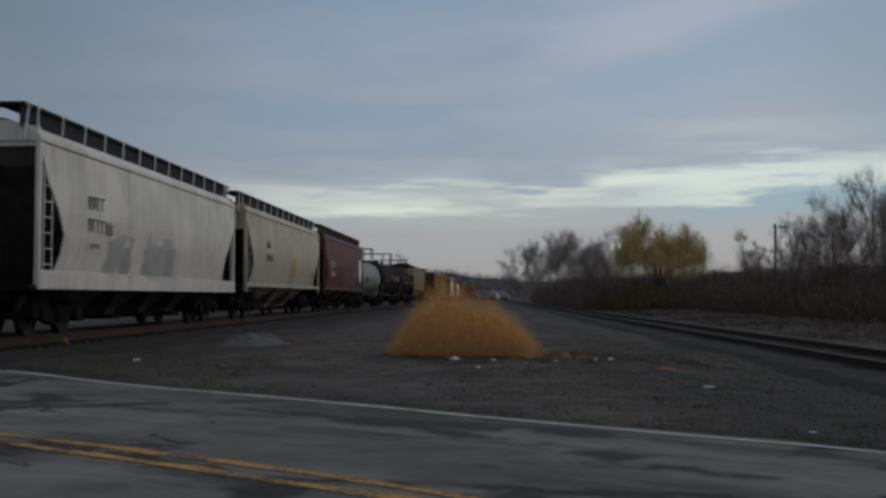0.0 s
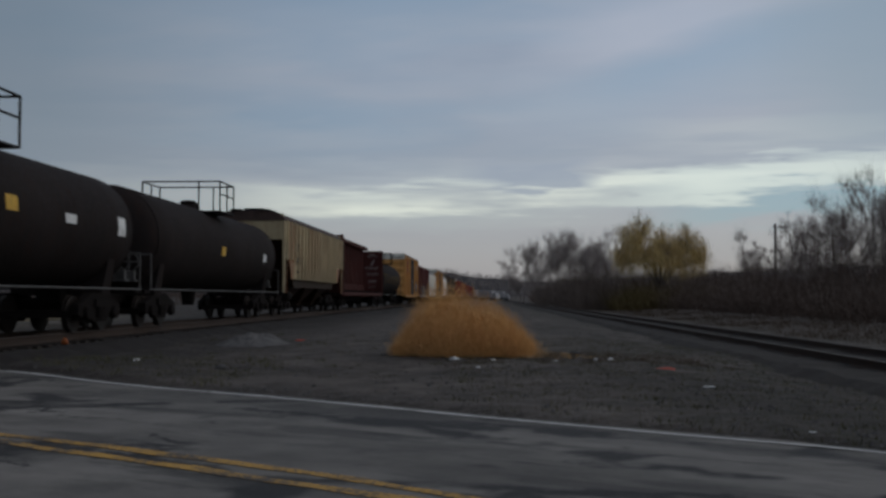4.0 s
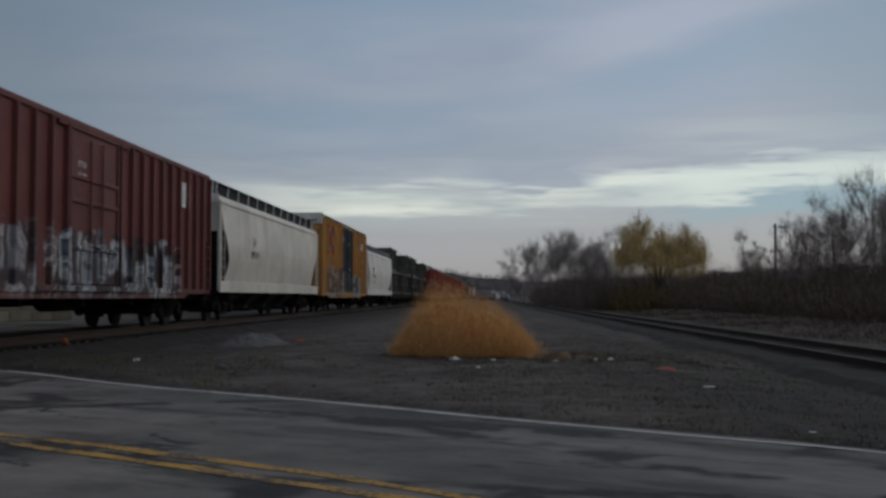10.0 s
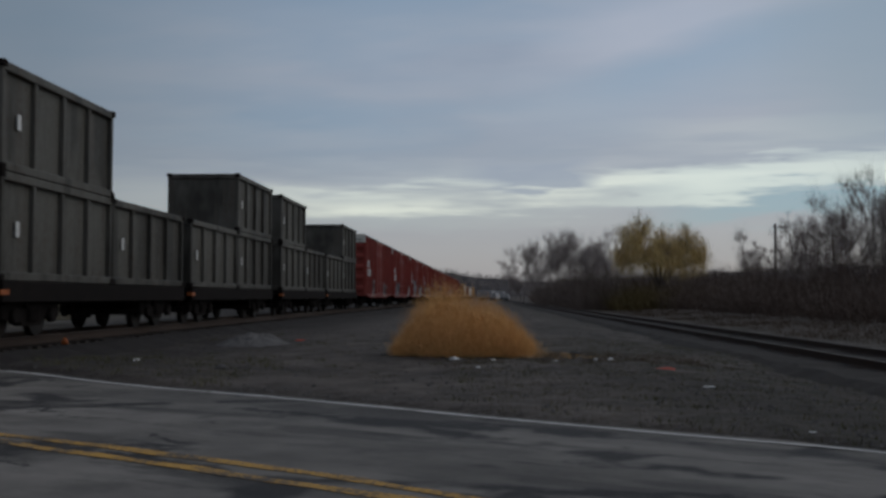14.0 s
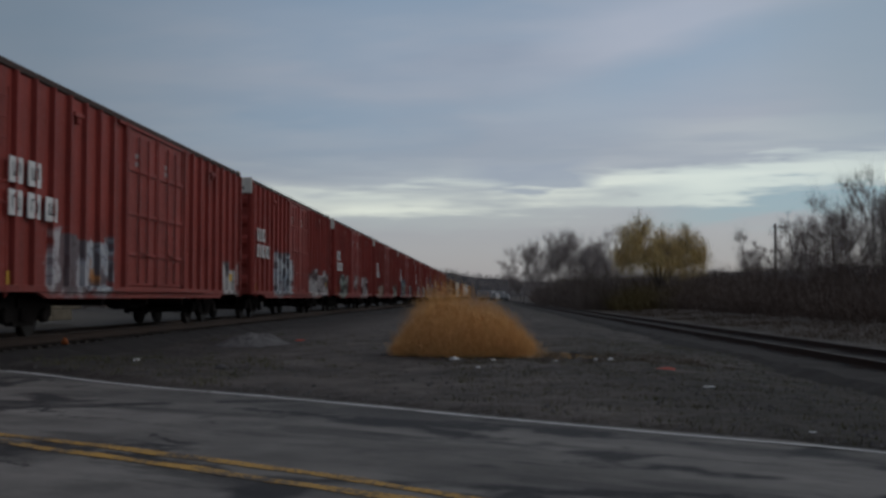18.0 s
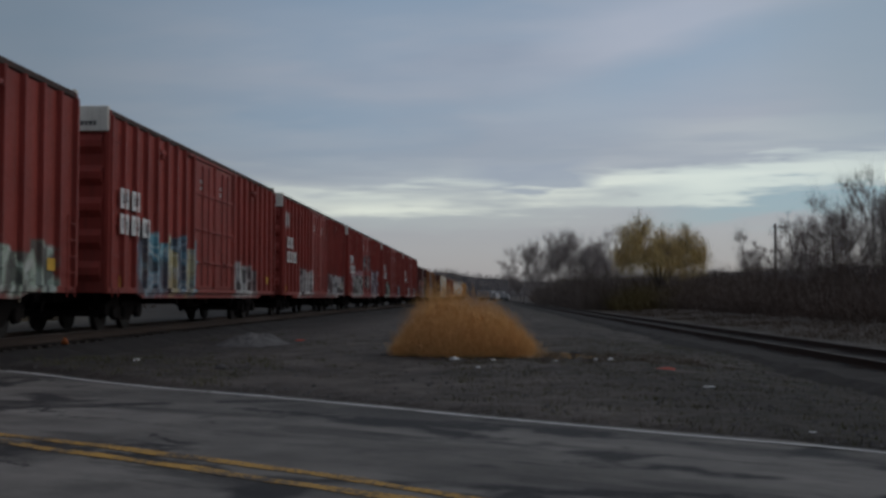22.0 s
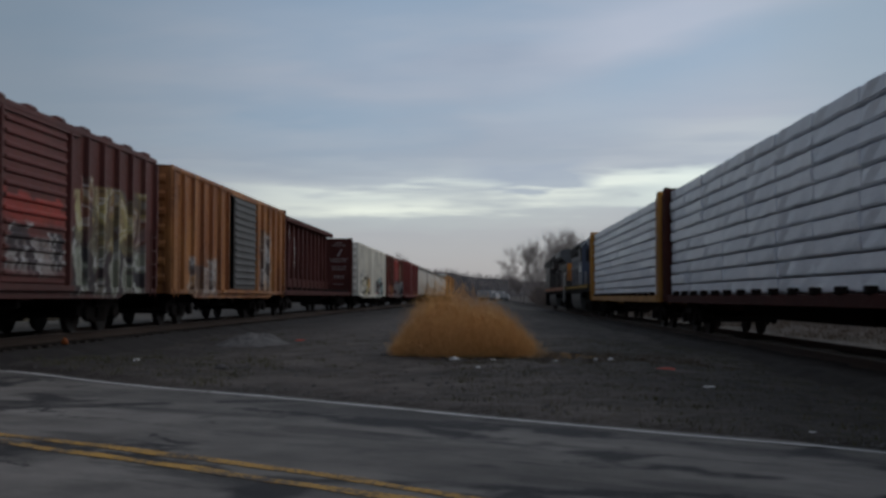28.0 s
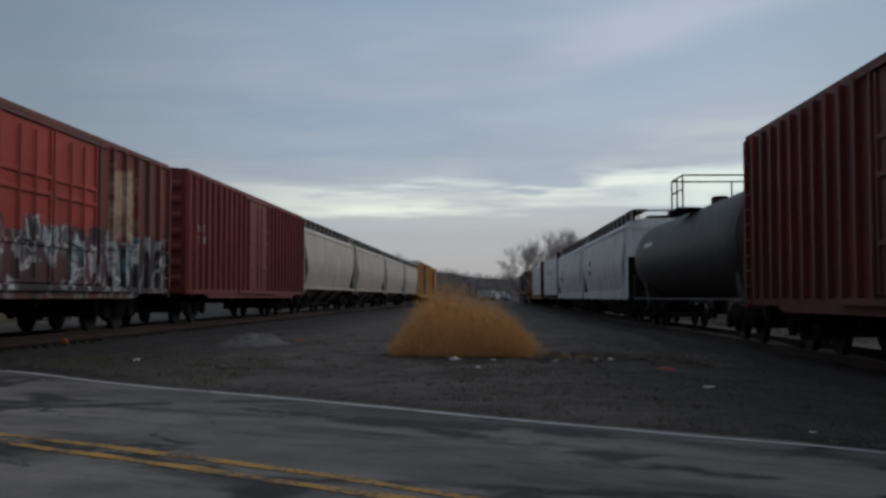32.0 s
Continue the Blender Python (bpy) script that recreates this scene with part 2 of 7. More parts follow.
def build_asphalt(gr, bsdf):
    at = gr.node("ShaderNodeMapping", {"Vector": coords(gr), "Rotation": (0, 0, 0.55)}).outputs[0]
    big, mid = gr.noise(gr.stretch(at, (0.16, 0.5, 1)), 1.0, 4), gr.noise(at, 1.4, 4, 0.6)
    grit = gr.noise(at, 140.0, 2)
    col = gr.mix(gr.span(gr.math("MULTIPLY_ADD", mid, 0.4, big), 0.5, 0.95), asphalt_dark, asphalt_light)
    blot = gr.noise(gr.stretch(at, (0.4, 1.0, 1)), 2.3, 6, 0.7)
    col = gr.mix(gr.span(blot, 0.5, 0.66, 0, 0.45), col, (0.046, 0.043, 0.041))
    warp = gr.node("ShaderNodeTexNoise", {"Vector": at, "Scale": 1.6, "Detail": 4.0, "Roughness": 0.65}).outputs["Color"]
    bent = gr.vector("ADD", at, warp)
    patch = gr.math("MULTIPLY", gr.span(gr.noise(gr.stretch(at, (0.22, 1.0, 1)), 1.1, 6, 0.68), 0.53, 0.58), 0.6)
    col = gr.mix(patch, col, (0.04, 0.037, 0.035))
    wisp = gr.node("ShaderNodeTexNoise", {"Vector": gr.stretch(at, (0.30, 1.3, 1)), "Scale": 1.7, "Detail": 7.0, "Roughness": 0.72, "Distortion": 0.8}).outputs["Fac"]
    col = gr.mix(gr.span(wisp, 0.57, 0.64, 0.0, 0.8), col, (0.028, 0.026, 0.026))
    for scale, wide, keep in ((0.5, 0.05, 0.45), (1.3, 0.06, 0.52)):
        cracks = gr.edges(gr.stretch(bent, (0.33, 0.85, 0.0)), scale)
        line = gr.math("MULTIPLY", gr.span(cracks, wide, wide * 0.35), gr.span(gr.noise(at, 0.6, 3), keep, keep + 0.05))
        col = gr.mix(gr.math("MULTIPLY", line, 0.92), col, (0.016, 0.015, 0.016))
    col = gr.mix(gr.span(grit, 0.5, 0.75, 0, 0.35), col, (0.2, 0.188, 0.17))
    put(gr, bsdf, col, 0.8, 0.0, grit, 0.004, 0.6)


def build_gravel(gr, bsdf):
    at = coords(gr)
    px, py, pz = gr.node("ShaderNodeSeparateXYZ", {0: at}).outputs
    big, mid = gr.noise(at, 0.25, 4, 0.6), gr.noise(at, 1.6, 5, 0.65)
    stones = gr.node("ShaderNodeTexVoronoi", {"Vector": at, "Scale": 22.0}).outputs["Color"]
    tone = gr.node("ShaderNodeSeparateColor", {0: stones}).outputs[0]
    grit = gr.noise(at, 45.0, 3, 0.7)
    col = gr.mix(gr.span(big, 0.35, 0.65), (0.045, 0.038, 0.034), (0.115, 0.098, 0.085))
    col = gr.mix(gr.span(mid, 0.4, 0.7, 0, 0.65), col, (0.023, 0.018, 0.015))
    col = gr.mix(gr.span(tone, 0.72, 1.0, 0, 0.4), col, (0.13, 0.12, 0.11))
    green = gr.math("MULTIPLY", gr.span(mid, 0.46, 0.62), gr.span(px, 0.8, 4.0, 0.0, 0.85))
    col = gr.mix(green, col, (0.026, 0.026, 0.016))
    # gravel made darker towards the near eastern side
    near_east = gr.math("MULTIPLY", gr.span(gr.math("MULTIPLY_ADD", big, 2.0, px), 2.4, 4.6, 0.0, 0.8), gr.math("MULTIPLY", gr.span(mid, 0.3, 0.5, 0.5, 1.0), gr.span(gr.math("MULTIPLY_ADD", mid, 8.0, py), 26.0, 15.0)))
    col = gr.mix(near_east, col, (0.026, 0.023, 0.019))
    cinder = gr.math("MULTIPLY", gr.span(gr.math("MULTIPLY_ADD", big, -3.0, px), -5.6, -8.2, 0.0, 0.75), gr.span(mid, 0.3, 0.5, 0.6, 1.0))
    col = gr.mix(cinder, col, (0.022, 0.018, 0.016))
    tan = gr.math("MULTIPLY", gr.span(px, 10.2, 12.5), gr.span(mid, 0.25, 0.55))
    col = gr.mix(tan, col, (0.064, 0.05, 0.04))
    pale = gr.math("MULTIPLY", gr.math("MULTIPLY", gr.span(px, -13.2, -15.5), gr.span(py, 62.0, 34.0, 0.12, 1.0)), gr.span(mid, 0.2, 0.5, 0.5, 1.0))
    col = gr.mix(pale, col, (0.14, 0.12, 0.096))
    put(gr, bsdf, col, 0.95, 0.0, gr.math("ADD", tone, grit), 0.012, 0.6)


def build_sides(gr, bsdf):
    """Wrapped lumber: thin white sheet with creases."""
    at = coords(gr)
    crease = gr.noise(gr.stretch(at, (1, 1.2, 3.0)), 3.5, 4, 0.6)
    tint = gr.node("ShaderNodeObjectInfo").outputs["Random"]
    col = gr.mix(tint, (0.66, 0.70, 0.75), (0.80, 0.83, 0.86))
    scuff = gr.noise(gr.stretch(at, (1, 0.9, 2.2)), 6.0, 5, 0.7)
    col = gr.mix(gr.span(crease, 0.55, 0.75, 0, 0.35), col, (0.46, 0.48, 0.52))
    col = gr.mix(gr.span(scuff, 0.64, 0.72, 0, 0.5), col, (0.16, 0.16, 0.15))
    put(gr, bsdf, col, 0.4, 0.0, crease, 0.02, 0.5)


def build_blades(c0, c1):
    def build(gr, bsdf):
        r = gr.node("ShaderNodeNewGeometry").outputs["Random Per Island"]
        at = coords(gr)
        col = gr.mix(r, c0, c1)
        col = gr.mix(gr.span(gr.noise(at, 2.0, 3), 0.35, 0.7, 0, 0.5), col, c0)
        put(gr, bsdf, col, 0.85)
    return build


MAT_ASPHALT = material("worn_asphalt", build_asphalt)
MAT_GRAVEL = material("cinder_gravel", build_gravel)
MAT_WRAP = material("lumber_wrap", build_sides)


def build_line(color, keep):
    """Road paint worn through to the asphalt."""
    def build(gr, bsdf):
        at = coords(gr)
        rub = gr.math("MULTIPLY_ADD", gr.noise(at, 22.0, 3, 0.7), 0.5, gr.math("MULTIPLY", gr.noise(at, 1.6, 4, 0.65), 0.5))
        col = gr.mix(gr.span(rub, keep, keep + 0.1), color, (0.07, 0.062, 0.055))
        put(gr, bsdf, col, 0.75, 0.0, gr.noise(at, 90.0, 2), 0.003)
    return build


MAT_LINE_Y = material("worn_yellow_line", build_line((0.44, 0.25, 0.055), 0.465))
MAT_LINE_W = material("worn_white_line", build_line((0.5, 0.49, 0.47), 0.54))
MAT_BALLAST = plain("ballast_stone", (0.022, 0.018, 0.016), 0.95, vary=0.5, scale=6, grain=30, depth=0.02)
MAT_CINDER = plain("cinder_ballast", (0.03, 0.025, 0.021), 0.95, vary=0.45, scale=4, grain=30, depth=0.02)
MAT_TIE = plain("creosoted_tie", (0.024, 0.019, 0.016), 0.9, vary=0.4, scale=4, grain=50)
MAT_RAIL = plain("rail_steel", (0.05, 0.034, 0.026), 0.75, 0.1, vary=0.3, scale=3)
MAT_RAILHEAD = plain("polished_rail_head", (0.10, 0.085, 0.078), 0.7, 0.2, vary=0.15)
MAT_STEEL = plain("grimy_truck_steel", (0.014, 0.0115, 0.0105), 0.85, 0.0, vary=0.4, scale=3)
MAT_STEEL.node_tree.nodes["Principled BSDF"].inputs["Specular IOR Level"].default_value = 0.05
MAT_WHEEL = plain("wheel_steel", (0.03, 0.024, 0.021), 0.55, 0.5, vary=0.3)
MAT_BLACK = plain("dark_grating", (0.022, 0.021, 0.022), 0.8, vary=0.4)
MAT_BARK = plain("grey_brown_bark", (0.12, 0.10, 0.092), 0.95, vary=0.4, scale=5)
MAT_TWIG = material("bare_twigs", build_blades((0.22, 0.19, 0.18), (0.38, 0.33, 0.31)))
MAT_BRUSH = material("dark_brush", build_blades((0.065, 0.047, 0.038), (0.15, 0.108, 0.088)))
MAT_SAPLING = material("grey_brown_saplings", build_blades((0.10, 0.08, 0.07), (0.18, 0.145, 0.125)))
MAT_SPRING = material("budding_brush", build_blades((0.07, 0.05, 0.02), (0.13, 0.10, 0.035)))
MAT_WILLOW = material("willow_buds", build_blades((0.46, 0.34, 0.14), (0.70, 0.52, 0.24)))
MAT_DRY = material("dry_golden_stems", build_blades((0.62, 0.345, 0.125), (0.8, 0.49, 0.205)))
MAT_STRAW = material("pale_straw", build_blades((0.065, 0.047, 0.034), (0.12, 0.09, 0.066)))
MAT_WEED = material("low_weeds", build_blades((0.06, 0.06, 0.032), (0.14, 0.13, 0.075)))
MAT_HILL = plain("far_woodland", (0.05, 0.043, 0.042), 1.0, vary=0.45, scale=0.02, grain=0.15, depth=0.5)
MAT_BLOCK = plain("pale_concrete_block", (0.34, 0.30, 0.22), 0.9, vary=0.25, scale=2)
MAT_WOODPOLE = plain("weathered_pole_wood", (0.06, 0.05, 0.045), 0.9, vary=0.3)
# shade of end recesses and bays put into one dark, dirty colour
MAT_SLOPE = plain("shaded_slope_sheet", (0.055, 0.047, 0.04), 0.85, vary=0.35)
# darkened for dirt and for the shade under the hoppers
MAT_BAY = paint("grimy_shaded_bay_paint", (0.20, 0.175, 0.145), wear=0.5, grime=0.6, soot=(0.03, 0.025, 0.02))
MAT_EAVE = plain("grimy_roof_edge", (0.06, 0.04, 0.034), 0.8, vary=0.35)
MAT_LITTER = plain("pale_litter", (0.6, 0.6, 0.58), 0.7, vary=0.2, scale=8)
MAT_RED = plain("red_plastic", (0.38, 0.06, 0.035), 0.5, vary=0.2, scale=8)
MAT_ORANGE = plain("orange_plastic", (0.3, 0.085, 0.025), 0.5, vary=0.2, scale=8)
MAT_STONE = plain("loose_stone", (0.085, 0.08, 0.077), 0.95, vary=0.5, scale=9)
MAT_HEAP = plain("spilled_stone_dust", (0.10, 0.095, 0.092), 0.95, vary=0.3, scale=5, grain=35, depth=0.03)
MAT_WHITE = paint("dull_white_paint", (0.62, 0.62, 0.60), grime=0.25, wear=0.2)
MAT_LETTER = plain("black_lettering", (0.05, 0.05, 0.055), 0.7, vary=0.3, scale=5)
MAT_PALE = plain("white_lettering", (0.66, 0.66, 0.64), 0.7, vary=0.25, scale=6)
MAT_FADED = plain("faded_lettering", (0.24, 0.19, 0.18), 0.8, vary=0.35, scale=6)
MAT_VOID = plain("unlit_interior", (0.003, 0.003, 0.003), 1.0, vary=0.2)
MAT_VOID.node_tree.nodes["Principled BSDF"].inputs["Specular IOR Level"].default_value = 0.0
MAT_RAILGREY = plain("grey_handrail_paint", (0.09, 0.085, 0.08), 0.6, vary=0.3)
MAT_BROWNMARK = plain("faded_brown_stencil", (0.085, 0.04, 0.026), 0.8, vary=0.4, scale=5)
MAT_GALV = paint("galvanised_steel", (0.64, 0.62, 0.55), grime=0.2, wear=0.25)
MAT_YELLOW = plain("yellow_marker", (0.55, 0.33, 0.05), 0.6, vary=0.2, scale=6)
MAT_FARWHITE = plain("dull_far_paint", (0.3, 0.3, 0.3), 0.6, vary=0.3, scale=1)
MAT_GLASS = plain("dark_window_glass", (0.012, 0.013, 0.015), 0.35, vary=0.1)

# ---- building blocks ----
def box(bm, lo, hi, bevel=0.0):
    x0, y0, z0 = lo
    x1, y1, z1 = hi
    v = [bm.verts.new(p) for p in ((x0, y0, z0), (x1, y0, z0), (x1, y1, z0), (x0, y1, z0), (x0, y0, z1), (x1, y0, z1), (x1, y1, z1), (x0, y1, z1))]
    fs = [bm.faces.new([v[i] for i in q]) for q in ((3, 2, 1, 0), (4, 5, 6, 7), (0, 1, 5, 4), (1, 2, 6, 5), (2, 3, 7, 6), (3, 0, 4, 7))]
    if bevel:
        bmesh.ops.bevel(bm, geom=list({e for f in fs for e in f.edges}), offset=bevel, segments=1, affect="EDGES")
    return bm


def blocks(*pairs, bevel=0.0):
    bm = bmesh.new()
    for lo, hi in pairs:
        box(bm, lo, hi, bevel)
    return bm


def tube(bm, a, b, r0, r1=None, n=6, caps=True):
    """A tapered bar from a to b."""
    a, b = Vector(a), Vector(b)
    r1 = r0 if r1 is None else r1
    q = (b - a).to_track_quat("Z", "Y")
    rings = []
    for p, r in ((a, r0), (b, r1)):
        rings.append([bm.verts.new(p + q @ Vector((r * math.cos(2 * math.pi * i / n), r * math.sin(2 * math.pi * i / n), 0))) for i in range(n)])
    for i in range(n):
        f = bm.faces.new((rings[0][i], rings[0][(i + 1) % n], rings[1][(i + 1) % n], rings[1][i]))
        f.smooth = n > 7
    if caps:
        bm.faces.new(rings[0][::-1])
        bm.faces.new(rings[1])
    return bm


def pipes(*lines, r=0.025, n=6):
    bm = bmesh.new()
    for pts in lines:
        for a, b in zip(pts, pts[1:]):
            tube(bm, a, b, r, r, n)
    return bm


def loft(bm, rings, close=True, smooth=False, caps=True):
    vs = [[bm.verts.new(p) for p in ring] for ring in rings]
    n = len(rings[0])
    for r0, r1 in zip(vs, vs[1:]):
        for i in range(n if close else n - 1):
            f = bm.faces.new((r0[i], r0[(i + 1) % n], r1[(i + 1) % n], r1[i]))
            f.smooth = smooth
    if caps and close:
        bm.faces.new(vs[0][::-1])
        bm.faces.new(vs[-1])
    return bm


def prism(bm, outline, y0, y1):
    """An (x, z) outline drawn out along y."""
    return loft(bm, [[(x, y0, z) for x, z in outline], [(x, y1, z) for x, z in outline]])


def mesh_of(bm, name, mat):
    bmesh.ops.recalc_face_normals(bm, faces=bm.faces)
    me = bpy.data.meshes.new(name)
    bm.to_mesh(me)
    bm.free()
    me.materials.append(mat)
    return me


def part(name, bm, mat, parent, label=""):
    ob = new(name, mesh_of(bm, name, mat))
    ob.parent = parent
    return tagged(ob, label)


def shared(name, me, parent, at=(0, 0, 0), turn=0.0):
    ob = new(name, me)
    ob.parent = parent
    ob.location = at
    ob.rotation_euler[2] = turn
    return ob


def soup(name, verts, faces, mat):
    me = bpy.data.meshes.new(name)
    me.from_pydata(verts, [], faces)
    me.materials.append(mat)
    return me


def blade_soup(rng, roots, tips, widths, rows=1):
    """Thin three-sided blades from roots to tips."""
    roots, tips = np.asarray(roots, float), np.asarray(tips, float)
    n = len(roots)
    side = np.stack([rng.normal(size=n), rng.normal(size=n), rng.normal(size=n) * 0.3], 1)
    side /= np.linalg.norm(side, axis=1)[:, None]
    side *= np.asarray(widths)[:, None]
    v = np.concatenate([roots - side, roots + side, tips], 1).reshape(-1, 3)
    f = np.arange(3 * n).reshape(-1, 3)
    return v.tolist(), f.tolist()

# ---- ground, road, tracks ----
def ease(v, a, b):
    u = np.clip((v - a) / (b - a), 0, 1)
    return u * u * (3 - 2 * u)


LEFT_X, LEFT_LEAN, LEFT_TOP = -10.45, 0.00752, 0.38
RIGHT_X, RIGHT_LEAN, RIGHT_TOP = 7.42, -0.00105, 0.12
ROAD_U, ROAD_N = Vector((0.766, -0.643, 0)), Vector((0.643, 0.766, 0))
ROAD_FAR, ROAD_NEAR = 8.45, -2.2


def lie(x, y):
    """Height of the ground."""
    x, y = np.asarray(x, float), np.asarray(y, float)
    z = 0.16 * ease(-x, 7.9, 9.2) - 0.14 * ease(x, 2.5, 5.5)
    z = z + 0.25 * ease(-x, 12.5, 20) + 0.9 * ease(-x, 30, 60)
    z = z + 0.35 * ease(x, 10.0, 16.0) + 1.6 * ease(x, 18, 40) + 0.06 * np.sin(x * 0.7) * np.sin(y * 0.45) * ease(y, 12, 20)
    return z


def road_lie(x, y):
    x = np.asarray(x, float)
    return lie(x, y) - 0.045 * ease(-x, 1.5, 6.0) - 0.16 * ease(-x, 7.9, 9.2) + 0.16 * ease(-x, 8.8, 9.6) + 0.2 * ease(-x, 8.8, 9.6) * (1 - ease(-x, 12, 15)) + 0.26 * ease(x, 4.8, 6.3) * (1 - ease(x, 8.5, 11))


def bend(t):
    """The far edge swings away from the centre line towards the eastern track, shaped to fit the camera's view."""
    return 0.0155 * np.clip(np.asarray(t, float) + 7.6, 0, 6.6) ** 2


def axis(fine0, fine1, step, far, growth=1.25):
    a = list(np.arange(fine0, fine1 + 1e-6, step))
    d = step
    while a[-1] < far:
        d *= growth
        a.append(a[-1] + d)
    d = step
    while a[0] > -far:
        d *= growth
        a.insert(0, a[0] - d)
    return np.array(a)


gx, gy = axis(-14, 14, 0.16, 3500), axis(3, 36, 0.16, 3500)
XX, YY = np.meshgrid(gx, gy, indexing="ij")
ZZ = lie(XX, YY)
rng = np.random.default_rng(3)
near = ease(60 - np.hypot(XX, YY), 0, 40)
clods = np.array([noise.noise(Vector((a * 1.3, b * 1.3, 0))) + 0.6 * noise.noise(Vector((a * 3.1, b * 3.1, 4))) for a, b in zip(XX.ravel(), YY.ravel())]).reshape(ZZ.shape)
ZZ = ZZ + (clods * 0.022 + rng.normal(size=ZZ.shape) * 0.007) * near
across = XX * ROAD_N.x + YY * ROAD_N.y
across = across - bend(XX * ROAD_U.x + YY * ROAD_U.y) * ease(across, 6.0, 8.0)
ZZ = ZZ - 0.10 * ease(across, ROAD_NEAR - 0.7, ROAD_NEAR - 0.1) * (1 - ease(across, ROAD_FAR + 0.02, ROAD_FAR + 0.4))
nx, ny = XX.shape
idx = np.arange(nx * ny).reshape(nx, ny)
quads = np.stack([idx[:-1, :-1], idx[1:, :-1], idx[1:, 1:], idx[:-1, 1:]], -1).reshape(-1, 4)
ground = new("ground", soup("ground", np.stack([XX, YY, ZZ], -1).reshape(-1, 3).tolist(), quads.tolist(), MAT_GRAVEL))
tagged(ground, "dark cinder and gravel ground with sparse weeds beside the tracks", "ground", kind="structure")


def strip(name, lo, hi, a0, a1, step, raise_by, mat, thick=0.0, wobble=0.0, seed=1, skew=0.0):
    """A band along the road between two offsets from the eye's foot."""
    r = np.random.default_rng(seed)
    ts = np.arange(a0, a1 + 1e-6, step)
    cross = np.linspace(lo, hi, max(2, int((hi - lo) / 0.6) + 1))
    v, f = [], []
    ph = r.uniform(0, 6, 3)
    for t in ts:
        off = wobble * (math.sin(t * 0.9 + ph[0]) + 0.6 * math.sin(t * 2.3 + ph[1]) + 0.4 * math.sin(t * 5.1 + ph[2]))
        for k, c in enumerate(cross):
            e = off + wobble * 0.8 * r.uniform(-1, 1)
            p = ROAD_U * float(t) + ROAD_N * float(c + e + skew * (min(max(t, -14), 6) + 4.5) + bend(t) * ease(c, 6.0, 8.0))
            v.append((p.x, p.y, float(road_lie(p.x, p.y)) + raise_by))
    n = len(cross)
    for i in range(len(ts) - 1):
        for k in range(n - 1):
            f.append((i * n + k, i * n + k + 1, (i + 1) * n + k + 1, (i + 1) * n + k))
    if thick:
        m = len(v)
        v += [(a, b, c - thick) for a, b, c in v]
        for i in range(len(ts) - 1):
            f.append((i * n, (i + 1) * n, m + (i + 1) * n, m + i * n))
            f.append((i * n + n - 1, m + i * n + n - 1, m + (i + 1) * n + n - 1, (i + 1) * n + n - 1))
    return new(name, soup(name, v, f, mat))


road = strip("road", ROAD_NEAR, ROAD_FAR, -160, 160, 0.8, 0.0, MAT_ASPHALT, 0.12, 0.0)
tagged(road, "cracked and patched grey two-lane asphalt road", "road", kind="structure")
edge_line = strip("edge_line", 8.20, 8.285, -60, 60, 0.4, 0.005, MAT_LINE_W, 0, 0.012, 2)
tagged(edge_line, "worn white edge line painted on the asphalt", "road marking", kind="structure")
for o, s in ((4.81, 3), (4.51, 5)):
    yl = strip("centre_line", o, o + 0.135, -60, 60, 0.4, 0.005, MAT_LINE_Y, 0, 0.03, s, 0.067)
    tagged(yl, "faded double yellow centre line painted on the asphalt", "road marking", kind="structure")


